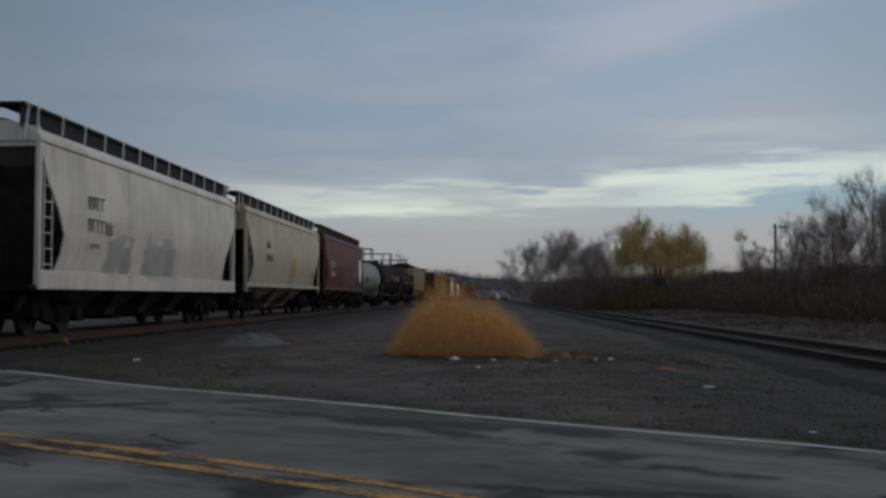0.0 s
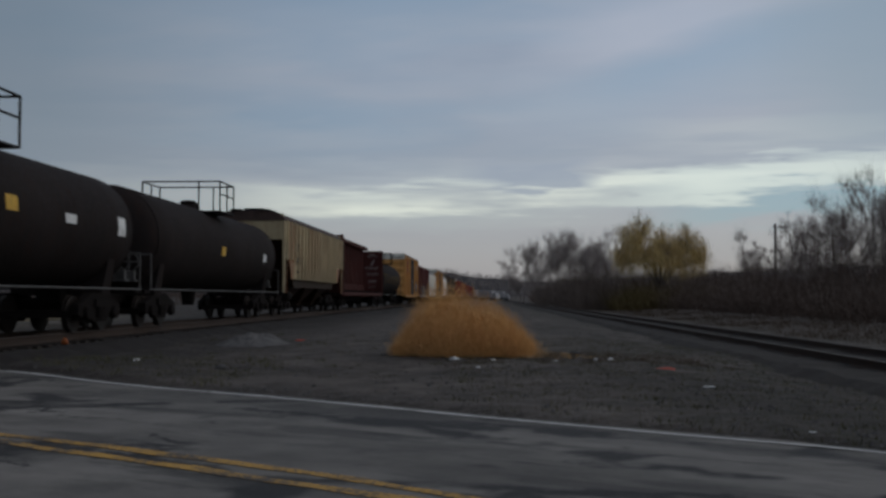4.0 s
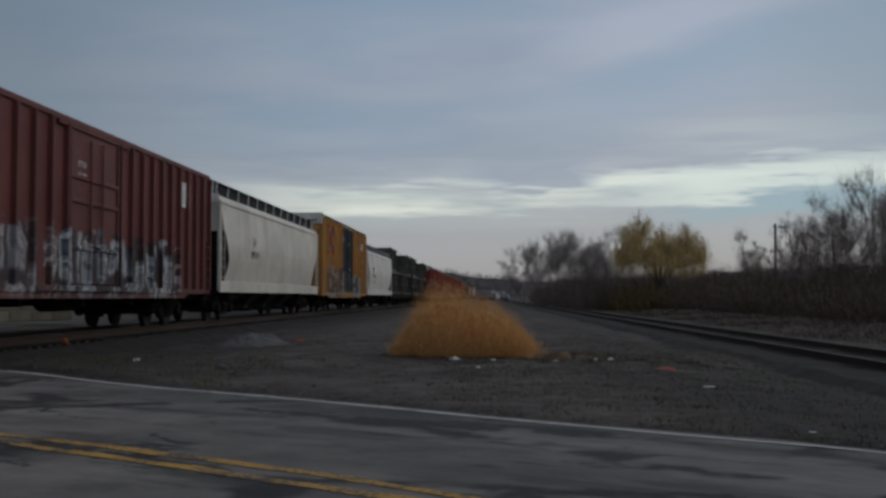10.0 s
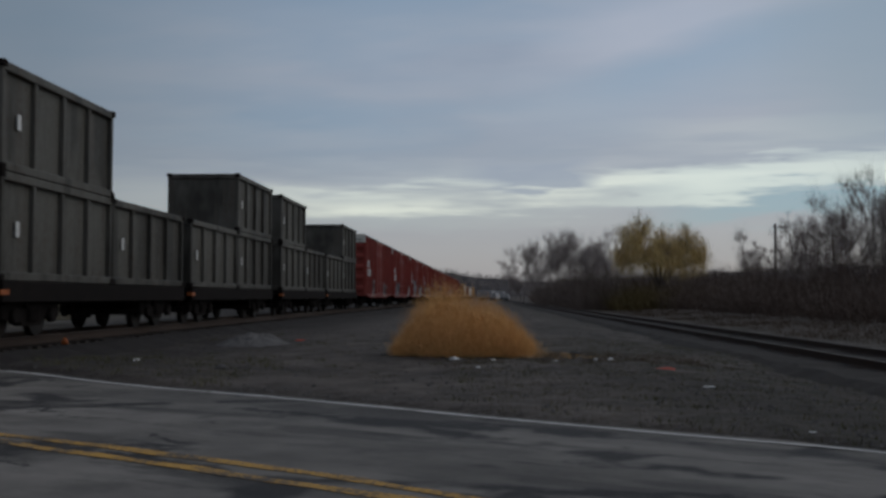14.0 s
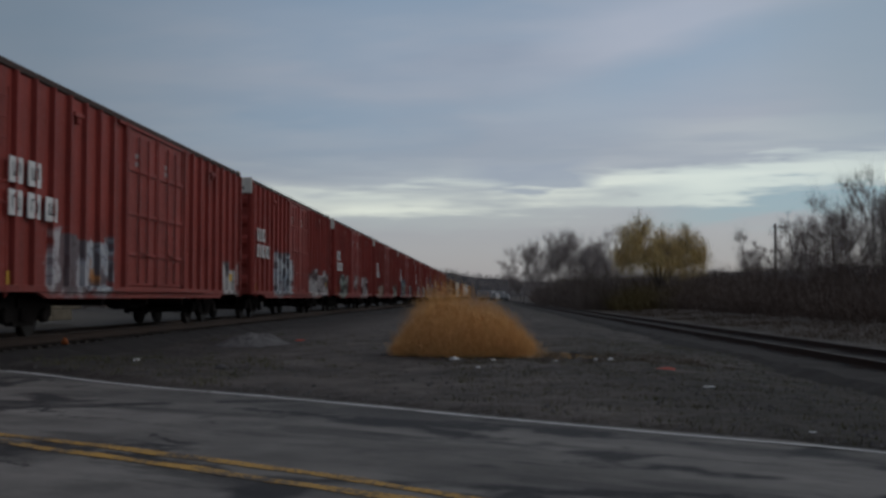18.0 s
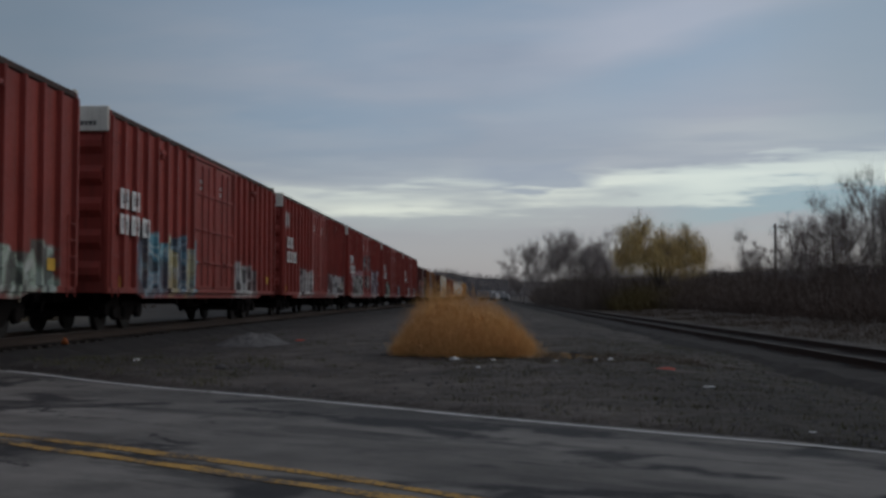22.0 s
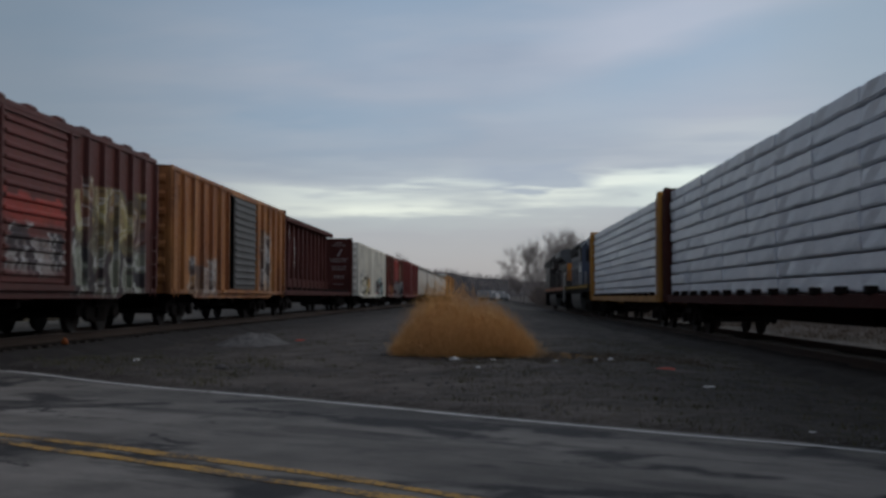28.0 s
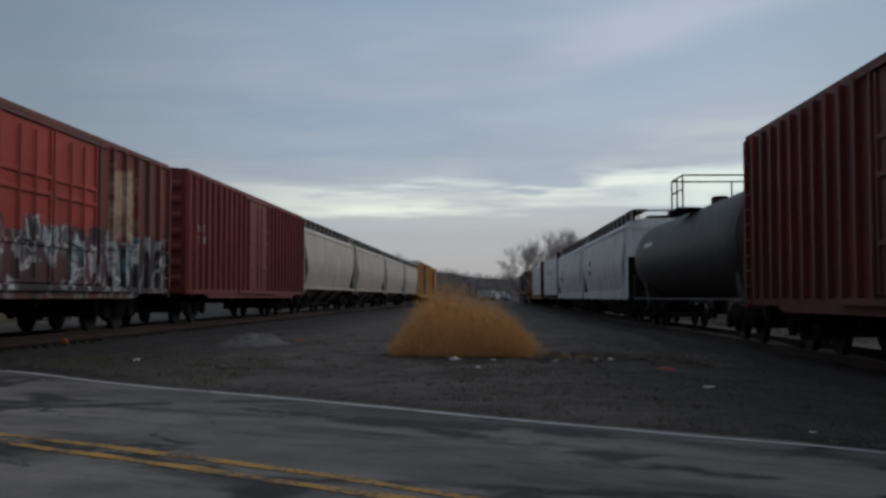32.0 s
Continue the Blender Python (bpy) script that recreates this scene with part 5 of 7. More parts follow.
        for q in (-1, 1):
            part("corner_post", blocks(((q * (w + 0.02) - 0.07, s * (h - 0.03) - 0.06, sill_z - 0.02), (q * (w + 0.02) + 0.07, s * (h - 0.03) + 0.06, top)), bevel=0.02), mat, car)
        ladder(car, s * (w + 0.13), s * (h - 0.32), sill_z - 0.1, sill_z + 1.6, ladder_mat, 0.42, 5)
        ladder(car, -s * (w + 0.13), s * (h - 0.32), sill_z - 0.1, top - 0.5, ladder_mat, 0.42, 10)
        part("end_platform", blocks(((-0.9, s * (h + 0.25) - 0.2, 1.15), (0.9, s * (h + 0.25) + 0.2, 1.2))), MAT_STEEL, car)
    roof = bmesh.new()
    prism(roof, [(-w - 0.06, top), (w + 0.06, top), (w * 0.6, top + 0.05), (0, top + 0.075), (-w * 0.6, top + 0.05)], -h - 0.03, h + 0.03)
    part("roof", roof, roof_mat, car)
    for i in range(roof_ribs):
        y = -h + L * (i + 0.5) / roof_ribs
        part("roof_rib", blocks(((-w - 0.09, y - 0.22, top - 0.03), (w + 0.09, y + 0.22, top + 0.1)), bevel=0.05), roof_mat, car)
    part("underframe", blocks(((-0.35, -h, 0.7), (0.35, h, sill_z + 0.05)), ((-1.5, -h + 0.1, sill_z - 0.02), (1.5, h - 0.1, sill_z + 0.08))), MAT_STEEL, car)
    part("air_tank", tube(bmesh.new(), (0.8, -0.8, 0.72), (0.8, 0.8, 0.72), 0.22, 0.22, 12), MAT_STEEL, car)
    for y in (-3.2, 0.0, 3.2):
        part("cross_bearer", blocks(((-1.4, y - 0.08, 0.62), (1.4, y + 0.08, sill_z))), MAT_STEEL, car)
    if placards:
        for s in (1, -1):
            for y, z in ((0.62, 2.93), (1.43, 2.93), (0.62, 2.32), (1.43, 2.32), (2.24, 2.32)):
                yy = -h + y if s > 0 else h - y - 0.56
                pl = part("placard", blocks(((s * (w + 0.125) - 0.012, yy, z), (s * (w + 0.125) + 0.012, yy + 0.56, z + 0.48))), MAT_WHITE, car, "white number placard")
                bars(pl, s * (w + 0.14), word(yy + 0.12, z + 0.12, 2, 0.25, 0.35), MAT_LETTER)
    for rows, m, out in marks:
        for s in (1, -1):
            bars(car, s * (w + out), rows, m)
    return car


def centerbeam(label, front, back, train, mat, load=None, bulk_mat=None, top=4.62, marks=True):
    L = back - front
    h = L / 2
    car = start_car("centerbeam_flatcar", label, "railcar", L, (front + back) / 2, train, 2.6)
    bulk_mat = bulk_mat or mat
    part("deck", blocks(((-1.42, -h + 0.1, 1.02), (1.42, h - 0.1, 1.1)), ((-0.4, -h, 0.7), (0.4, h, 1.02))), mat, car)
    for s in (-1, 1):
        part("side_sill", blocks(((s * 1.42 - 0.05, -h + 0.1, 0.9), (s * 1.42 + 0.05, h - 0.1, 1.13)), bevel=0.012), mat, car)
        b = part("bulkhead", blocks(((-1.46, s * (h - 0.24) - 0.2, 1.02), (1.46, s * (h - 0.24) + 0.2, top)), bevel=0.04), bulk_mat, car)
        for x in (-1.2, -0.6, 0.0, 0.6, 1.2):
            part("stiffener", blocks(((x - 0.06, s * h - 0.06, 1.1), (x + 0.06, s * h + 0.05, top - 0.1)), bevel=0.01), bulk_mat, b)
        for q in (-1, 1):
            part("edge_post", blocks(((q * 1.44 - 0.07, s * (h - 0.24) - 0.25, 0.9), (q * 1.44 + 0.07, s * (h - 0.24) + 0.25, top + 0.02)), bevel=0.02), bulk_mat, b)
            ladder(b, q * 1.54, s * (h - 0.24), 0.95, top - 0.2, bulk_mat, 0.34, 10)
        if marks:
            f0 = s * (h - 0.45) - (0.004 if s > 0 else -0.004)
            bm = bmesh.new()
            for z, n, sz in ((4.2, 4, 0.09), (4.05, 9, 0.07), (3.2, 12, 0.07), (3.06, 10, 0.07), (2.7, 12, 0.06), (2.55, 11, 0.06), (2.1, 7, 0.07), (2.0, 8, 0.06), (1.6, 10, 0.05)):
                for i in range(n):
                    x = (i - n / 2) * sz * 1.4 + 0.7
                    box(bm, (x, min(f0, f0 + 0.004), z), (x + sz, max(f0, f0 + 0.004), z + sz * 1.1))
            tri = [(0.52, 3.4), (0.72, 3.4), (0.92, 3.85), (0.8, 3.85)]
            loft(bm, [[(x, f0, z) for x, z in tri], [(x, f0 + 0.004, z) for x, z in tri]])
            tagged(part("lettering", bm, MAT_FADED, b), kind="stuff")
    chord = bmesh.new()
    ct = top + (0.0 if load else 0.33)
    prism(chord, [(-0.3, ct - 0.28), (0.3, ct - 0.28), (0.3, ct - 0.12), (0.2, ct), (-0.2, ct), (-0.3, ct - 0.12)], -h + 0.25, h - 0.25)
    part("top_chord", chord, mat, car)
    part("web_plate", blocks(((-0.05, -h + 0.5, 1.1), (0.05, h - 0.5, 1.78)), bevel=0.01), mat, car)
    n = 16
    deep = 0.09
    inner = L - 1.2
    ys = [-inner / 2 + inner * i / n for i in range(n + 1)]
    for i, y in enumerate(ys[1:-1]):
        p = bmesh.new()
        loft(p, [[(-deep, y - a, z), (deep, y - a, z), (deep, y + a, z), (-deep, y + a, z)] for z, a in ((1.1, 0.25), (1.9, 0.2), (3.2, 0.16), (ct - 0.26, 0.2))])
        part("upright", p, mat, car)
    for i in range(n):
        if i % 2 == 0 or i in (1, n - 2):
            a, b = (ys[i], ys[i + 1]) if i < n / 2 else (ys[i + 1], ys[i])
            br = bmesh.new()
            tube(br, (0, a, 1.6), (0, b, ct - 0.4), 0.075, 0.075, 6)
            part("brace", br, mat, car)
    for s in (-1, 1):
        w = mesh_of(blocks(((s * 1.42 - 0.12, -0.12, 1.12), (s * 1.42 + 0.05, 0.12, 1.26)), bevel=0.02), "strap_winch", MAT_STEEL)
        for y in ys[1:-1]:
            shared("strap_winch", w, car, (0, y, 0))
    part("underframe", blocks(((-0.6, -h * 0.4, 0.55), (0.6, h * 0.4, 0.9))), MAT_STEEL, car)
    if load:
        rows, cols = load
        r = np.random.default_rng(int(abs(front)))
        z0, z1 = 1.14, top - 0.1
        kinds = []
        for k in range(6):
            bm = bmesh.new()
            dz, dy = (z1 - z0) / rows, (L - 1.0) / cols
            g6 = 5
            ring = []
            for a in range(g6 + 1):
                y = -dy / 2 + 0.008 + (dy - 0.016) * a / g6
                ring.append([(1.1 * (0 if q in (0, 3) else 1) + 0.014 * r.normal() * (q in (1, 2)), y, zz + 0.006 * r.normal()) for q, zz in enumerate((0.02, 0.02, dz - 0.03, dz - 0.03))])
            loft(bm, ring)
            bmesh.ops.bevel(bm, geom=[e for e in bm.edges if abs(e.verts[0].co.x) > 0.5 and abs(e.verts[1].co.x) > 0.5 and abs(e.verts[0].co.z - e.verts[1].co.z) < 0.1], offset=0.028, segments=2, affect="EDGES")
            kinds.append(mesh_of(bm, "lumber_pack", MAT_WRAP))
        stack = tagged(new("lumber_load"), "stacked lumber bundles in creased pale wrapping on a centerbeam flatcar", "lumber", group="lumber loads")
        CARS.append((stack, (front + back) / 2, train))
        for s in (-1, 1):
            for i in range(cols):
                for j in range(rows):
                    o = shared("lumber_pack", kinds[int(r.integers(6))], stack, (s * (0.22 + r.uniform(0, 0.035)), -h + 0.5 + dy * (i + 0.5), z0 + dz * j))
                    if s < 0:
                        o.rotation_euler[2] = math.pi
    return car


def tank_car(label, front, back, train, mat, rad=1.42, zc=2.43, stripes=(), dome=True, platform_y=0.0):
    L = back - front
    h = L / 2
    car = start_car("tank_car", label, "railcar", L, (front + back) / 2, train, 2.0)
    n = 36
    ring = []
    hb = h - 0.75
    for d, k in ((-0.52, 0.02), (-0.5, 0.3), (-0.43, 0.58), (-0.3, 0.82), (-0.13, 0.96), (0, 1.0)):
        ring.append((-hb + d, k))
    for i in range(1, 12):
        ring.append((-hb + 2 * hb * i / 12, 1.0))
    for y, k in [(-a, b) for a, b in ring[:6]][::-1]:
        ring.append((y, k))
    bm = bmesh.new()
    loft(bm, [[(rad * k * math.cos(2 * math.pi * i / n), y, zc + rad * k * math.sin(2 * math.pi * i / n)) for i in range(n)] for y, k in ring], smooth=True)
    part("tank", bm, mat, car)
    for y in (-hb, -hb / 2, 0.0, hb / 2, hb):
        b = bmesh.new()
        loft(b, [[((rad + 0.012) * math.cos(2 * math.pi * i / n), y + d, zc + (rad + 0.012) * math.sin(2 * math.pi * i / n)) for i in range(n)] for d in (-0.03, 0.03)], smooth=True, caps=False)
        part("weld_seam", b, mat, car)
    for s in (-1, 1):
        part("saddle", loft(bmesh.new(), [[(-1.1, s * (hb - 0.9) - 0.3, 0.85), (1.1, s * (hb - 0.9) - 0.3, 0.85), (1.1, s * (hb - 0.9) + 0.3, 0.85), (-1.1, s * (hb - 0.9) + 0.3, 0.85)], [(-1.25, s * (hb - 0.9) - 0.2, zc - rad * 0.45), (1.25, s * (hb - 0.9) - 0.2, zc - rad * 0.45), (1.25, s * (hb - 0.9) + 0.2, zc - rad * 0.45), (-1.25, s * (hb - 0.9) + 0.2, zc - rad * 0.45)]]), mat, car)
        part("end_sill", blocks(((-1.4, s * h - 0.35, 0.92), (1.4, s * h + 0.1, 1.0)), ((-0.3, s * (h - 1.2) - 1.2, 0.68), (0.3, s * (h - 1.2) + 1.2, 0.98))), MAT_STEEL, car)
        part("side_walk", pipes([(s * 1.42, -h, 1.02), (s * 1.42, h, 1.02)], [(s * 1.42, -h + 0.1, 1.02), (s * 1.42, -h + 0.1, 1.95), (0.5 * s, -h + 0.1, 1.95)], [(s * 1.42, h - 0.1, 1.02), (s * 1.42, h - 0.1, 1.95), (0.5 * s, h - 0.1, 1.95)], r=0.025), MAT_RAILGREY, car)
    zt = zc + rad
    ladder(car, (-1 if train == "W" else 1) * (rad + 0.06), platform_y, 0.7, zt + 0.1, mat, 0.45, 10)
    py = platform_y
    part("manway", tube(bmesh.new(), (0, py - 0.1, zt - 0.15), (0, py - 0.1, zt + (0.42 if dome else 0.16)), 0.36 if dome else 0.28, 0.34 if dome else 0.26, 18), mat, car)
    part("manway_lid", tube(bmesh.new(), (0, py - 0.1, zt + (0.42 if dome else 0.16)), (0, py - 0.1, zt + (0.52 if dome else 0.25)), 0.39 if dome else 0.3, 0.22, 18), MAT_STEEL, car)
    part("safety_valve", tube(bmesh.new(), (0, py + 0.75, zt - 0.1), (0, py + 0.75, zt + 0.25), 0.12, 0.1, 10), MAT_STEEL, car)
    for s in (-1, 1):
        part("platform", blocks(((s * 1.05 - 0.42, py - 0.95, zt - 0.2), (s * 1.05 + 0.3, py + 0.95, zt - 0.16))), MAT_BLACK, car, "dark grating platform")
    rails = []
    for s in (-1, 1):
        rails += [[(s * 1.32, py - 0.95, zt - 0.18), (s * 1.32, py - 0.95, zt + 0.82), (s * 1.32, py + 0.95, zt + 0.82), (s * 1.32, py + 0.95, zt - 0.18)], [(s * 1.32, py, zt - 0.18), (s * 1.32, py, zt + 0.82)], [(s * 1.32, py - 0.95, zt + 0.4), (s * 1.32, py + 0.95, zt + 0.4)]]
        rails += [[(-1.32, py + s * 0.95, zt + 0.82), (1.32, py + s * 0.95, zt + 0.82)], [(0.6, py + s * 0.95, zt - 0.18), (0.6, py + s * 0.95, zt + 0.82)]]
    for line in rails:
        part("handrail", pipes(line, r=0.028, n=5), MAT_STEEL, car)
    for s in (-1, 1):
        y = s * (h - 0.02)
        wheel = [(0.85 + 0.26 * math.cos(a), y, 1.75 + 0.26 * math.sin(a)) for a in np.linspace(0, 6.2832, 15)]
        part("brake_wheel", pipes(wheel, [(0.59, y, 1.75), (1.11, y, 1.75)], [(0.85, y, 1.49), (0.85, y, 2.01)], [(0.85, y, 1.75), (0.85, y - s * 0.25, 1.75)], r=0.022, n=5), MAT_RAILGREY, car, "grey brake wheel")
        part("end_ledge", blocks(((-1.1, y - 0.2, 1.22), (1.1, y + 0.02, 1.27)), ((0.6, y - 0.16, 1.27), (1.05, y - 0.02, 1.5)), bevel=0.01), MAT_RAILGREY, car, "pale end ledge and brake gear")
    part("outlet", tube(bmesh.new(), (0, 0, 0.55), (0, 0, zc - rad + 0.1), 0.2, 0.28, 10), MAT_STEEL, car)
    for (y0, y1, z0, z1, m) in stripes:
        for s in (1, -1):
            b = bmesh.new()
            k = 6
            pts = []
            for i in range(k + 1):
                z = z0 + (z1 - z0) * i / k
                x = math.sqrt(max(0.01, (rad + 0.008) ** 2 - (z - zc) ** 2))
                yy = y0 + (y1 - y0 - 0.09) * i / k if m is MAT_YELLOW and z1 - z0 > 0.5 else y0
                ww = 0.06 if m is MAT_YELLOW and z1 - z0 > 0.5 else y1 - y0
                pts.append([(s * x, yy, z), (s * x, yy + ww, z), (s * (x - 0.02), yy + ww, z), (s * (x - 0.02), yy, z)])
            loft(b, pts)
            part("reflector" if m is MAT_YELLOW else "lettering", b, m, car)
    return car


def waste_container(centre, train, y0, y1, z0, z1, mat, stacked):
    """An open-topped steel box with posts and rims."""
    w = 1.24
    top = tagged(new("waste_container"), "dark grey ribbed steel container " + ("stacked on another" if stacked else "standing on a flatcar"), "container", group="waste containers")
    CARS.append((top, centre, train))
    part("box", blocks(((-w + 0.05, y0 + 0.06, z0 + 0.05), (w - 0.05, y1 - 0.06, z1 - 0.06))), mat, top)
    part("rim", blocks(*[((s * w - 0.06, y0, z), (s * w + 0.06, y1, z + 0.17)) for s in (-1, 1) for z in (z0, z1 - 0.17)], *[((-w, y - 0.06, z), (w, y + 0.06, z + 0.17)) for y in (y0 + 0.06, y1 - 0.06) for z in (z0, z1 - 0.17)], bevel=0.015), mat, top)
    n = 4
    for s in (-1, 1):
        for i in range(n + 1):
            y = y0 + 0.07 + (y1 - y0 - 0.14) * i / n
            part("post", blocks(((s * w - 0.06, y - 0.055, z0 + 0.16), (s * w + 0.05, y + 0.055, z1 - 0.16)), bevel=0.012), mat, top)
        for y in (y0 + 0.05, y1 - 0.05):
            for z in (z0 - 0.015, z1 - 0.12):
                part("corner_casting", blocks(((s * w - 0.09, y - 0.09, z), (s * w + 0.09, y + 0.09, z + 0.14)), bevel=0.02), MAT_STEEL, top)
    part("placard", blocks(((w + 0.0, y0 + 0.75, z0 + 0.85), (w + 0.012, y0 + 0.9, z0 + 1.15)), ((-w - 0.012, y0 + 0.75, z0 + 0.85), (-w, y0 + 0.9, z0 + 1.15))), MAT_WHITE, top)
    return top


def container_flat(label, front, back, train, mat, upper):
    L = back - front
    h = L / 2
    car = start_car("container_flatcar", label, "railcar", L, (front + back) / 2, train, 1.9)
    part("deck", blocks(((-1.3, -h + 0.1, 0.98), (1.3, h - 0.1, 1.1)), ((-0.35, -h, 0.66), (0.35, h, 0.98))), MAT_STEEL, car)
    for s in (-1, 1):
        part("side_sill", blocks(((s * 1.3 - 0.05, -h + 0.05, 0.72), (s * 1.3 + 0.05, h - 0.05, 1.12)), bevel=0.012), MAT_STEEL, car)
        part("end_step", blocks(((s * 1.3 - 0.1, -h - 0.05, 0.86), (s * 1.3 + 0.06, -h + 0.3, 0.96))), MAT_ORANGE, car)
    half = L / 2 - 0.06
    for k, y in enumerate((-h + 0.03, 0.03)):
        waste_container((front + back) / 2, train, y, y + half, 1.13, 3.2, mat, False)
        if upper[k]:
            waste_container((front + back) / 2, train, y, y + half, 3.215, 5.28, mat, True)
    return car


# lightened for sky sheen on radiator wing, cab roof slope and window
MAT_RADIATOR = plain("sheen_grey_paint", (0.085, 0.088, 0.092), 0.5, vary=0.3)
MAT_DARKBAND = plain("sooty_roof_paint", (0.016, 0.016, 0.018), 0.6, vary=0.3)
MAT_TANK = plain("fuel_tank_grey", (0.075, 0.074, 0.073), 0.55, vary=0.35, scale=1.2)


def loco_truck(car, y, mat):
    out = [(-2.2, 0.45), (-2.2, 0.75), (-1.7, 0.85), (1.7, 0.85), (2.2, 0.75), (2.2, 0.45), (1.7, 0.38), (-1.7, 0.38)]
    bm = bmesh.new()
    for s in (-1, 1):
        loft(bm, [[(s * 0.95, y + a, z) for a, z in out], [(s * 1.15, y + a, z) for a, z in out]])
        for a in (-1.8, 0.0, 1.8):
            box(bm, (s * 1.1 - 0.12, y + a - 0.22, 0.3), (s * 1.1 + 0.12, y + a + 0.22, 0.72), 0.03)
        for a in (-0.9, 0.9):
            tube(bm, (s * 1.18, y + a, 0.4), (s * 1.18, y + a, 0.8), 0.12, 0.12, 8)
    t = part("truck", bm, mat, car)
    for a in (-1.8, 0.0, 1.8):
        o = shared("wheelset", ME_WHEELS, t, (0, y + a, 0.5))
        o.scale = (1, 1.16, 1.16)


DECK = 1.82  # height of an engine's walkway over the rail


def build_clear(gr, bsdf):
    put(gr, bsdf, (0.55, 0.58, 0.60), gr.span(gr.noise(coords(gr), 3.0, 2), 0.3, 0.7, 0.02, 0.08))
    bsdf.inputs["Transmission Weight"].default_value = 1.0
    bsdf.inputs["IOR"].default_value = 1.3


MAT_CLEAR = material("tinted_cab_glass", build_clear)


def engine_chassis(label, p_lead, p_rear, stripe_mat, tank, trucks, cab_end):
    """Frame, trucks, fuel tank, steps and couplers of a six-axle diesel running towards +y."""
    h = (p_lead - p_rear) / 2
    car = tagged(new("locomotive"), label, "locomotive", group="locomotives")
    CARS.append((car, (p_lead + p_rear) / 2, "E"))
    part("frame", blocks(((-1.45, -h + 0.1, 1.38), (1.45, h - 0.1, DECK))), MAT_STEEL, car)
    for y in trucks:
        loco_truck(car, y, MAT_STEEL)
    for s in (-1, 1):
        part("side_stripe", blocks(((s * 1.48 - 0.03, -h + 0.6, DECK - 0.24), (s * 1.48 + 0.02, h - 0.6, DECK + 0.015))), stripe_mat, car)
        part("pilot", loft(bmesh.new(), [[(-1.4, s * (h - 0.5), 0.28), (1.4, s * (h - 0.5), 0.28), (1.4, s * (h - 0.15), 0.28), (-1.4, s * (h - 0.15), 0.28)], [(-1.45, s * (h - 0.5), DECK - 0.01), (1.45, s * (h - 0.5), DECK - 0.01), (1.45, s * h, DECK - 0.01), (-1.45, s * h, DECK - 0.01)]]), MAT_STEEL, car)
        for q in (-1, 1):
            part("step_well", blocks(*[((q * 1.35 - 0.14, s * (h - 0.75) - 0.3, z), (q * 1.35 + 0.14, s * (h - 0.75) + 0.3, z + 0.04)) for z in (0.45, 0.85, 1.25)]), MAT_STEEL, car)
            if s != cab_end:
                for d in (0.22, 1.3):
                    part("corner_rail", pipes([(q * 1.46, s * (h - d - 0.1), 0.75), (q * 1.47, s * (h - d), 1.2), (q * 1.46, s * (h - d), 2.0), (q * 1.4, s * (h - d - 0.12), 2.6), (q * 1.36, s * (h - d - 0.3), 2.86)], r=0.016), MAT_PALE if d < 1 else MAT_RAILGREY, car, "handrail by the steps")
        shared("coupler", ME_COUPLER, car, (0, s * (h + 0.28), 0), 0 if s < 0 else math.pi)
    bm = bmesh.new()
    prism(bm, [(-1.35, 0.42), (-1.1, 0.26), (1.1, 0.26), (1.35, 0.42), (1.46, 0.9), (1.46, 1.3), (-1.46, 1.3), (-1.46, 0.9)], *tank)
    part("fuel_tank", bm, MAT_TANK, car)
    for s in (-1, 1):
        part("air_reservoir", tube(bmesh.new(), (s * 1.3, tank[0] - 1.2, 1.2), (s * 1.3, tank[0] - 0.1, 1.2), 0.17, 0.17, 10), MAT_STEEL, car)
    return car, h


def side_rail(car, y0, y1, n, up=1.12):
    for s in (-1, 1):
        ys = np.linspace(y0, y1, n)
        part("handrail", pipes([(s * 1.42, y0, DECK + up), (s * 1.42, y1, DECK + up)], *[[(s * 1.42, y, DECK), (s * 1.42, y, DECK + up)] for y in ys], r=0.022, n=5), MAT_RAILGREY, car)


def hood_doors(hood, half, y0, y1, pitch, z0, z1, mat, latches=True):
    n = max(1, round((y1 - y0) / pitch))
    for s in (-1, 1):
        for i in range(n):
            y = y0 + (y1 - y0) * (i + 0.5) / n
            door = part("hood_door", blocks(((s * (half + 0.02) - 0.02, y - pitch * 0.44, z0), (s * (half + 0.02) + 0.02, y + pitch * 0.44, z1)), bevel=0.012), mat, hood)
            if latches:
                for z in (z0 + 0.3, z1 - 0.4):
                    part("latch", blocks(((s * (half + 0.05) - 0.015, y + pitch * 0.32, z), (s * (half + 0.05) + 0.015, y + pitch * 0.38, z + 0.12))), MAT_STEEL, door)


def louvres(parent, half, y0, y1, z0, z1, n):
    for s in (-1, 1):
        dz = (z1 - z0) / n
        part("louvre", blocks(*[((s * (half + 0.015) - 0.02, y0, z0 + dz * i), (s * (half + 0.015) + 0.02, y1, z0 + dz * (i + 0.6))) for i in range(n)]), MAT_BLACK, parent)


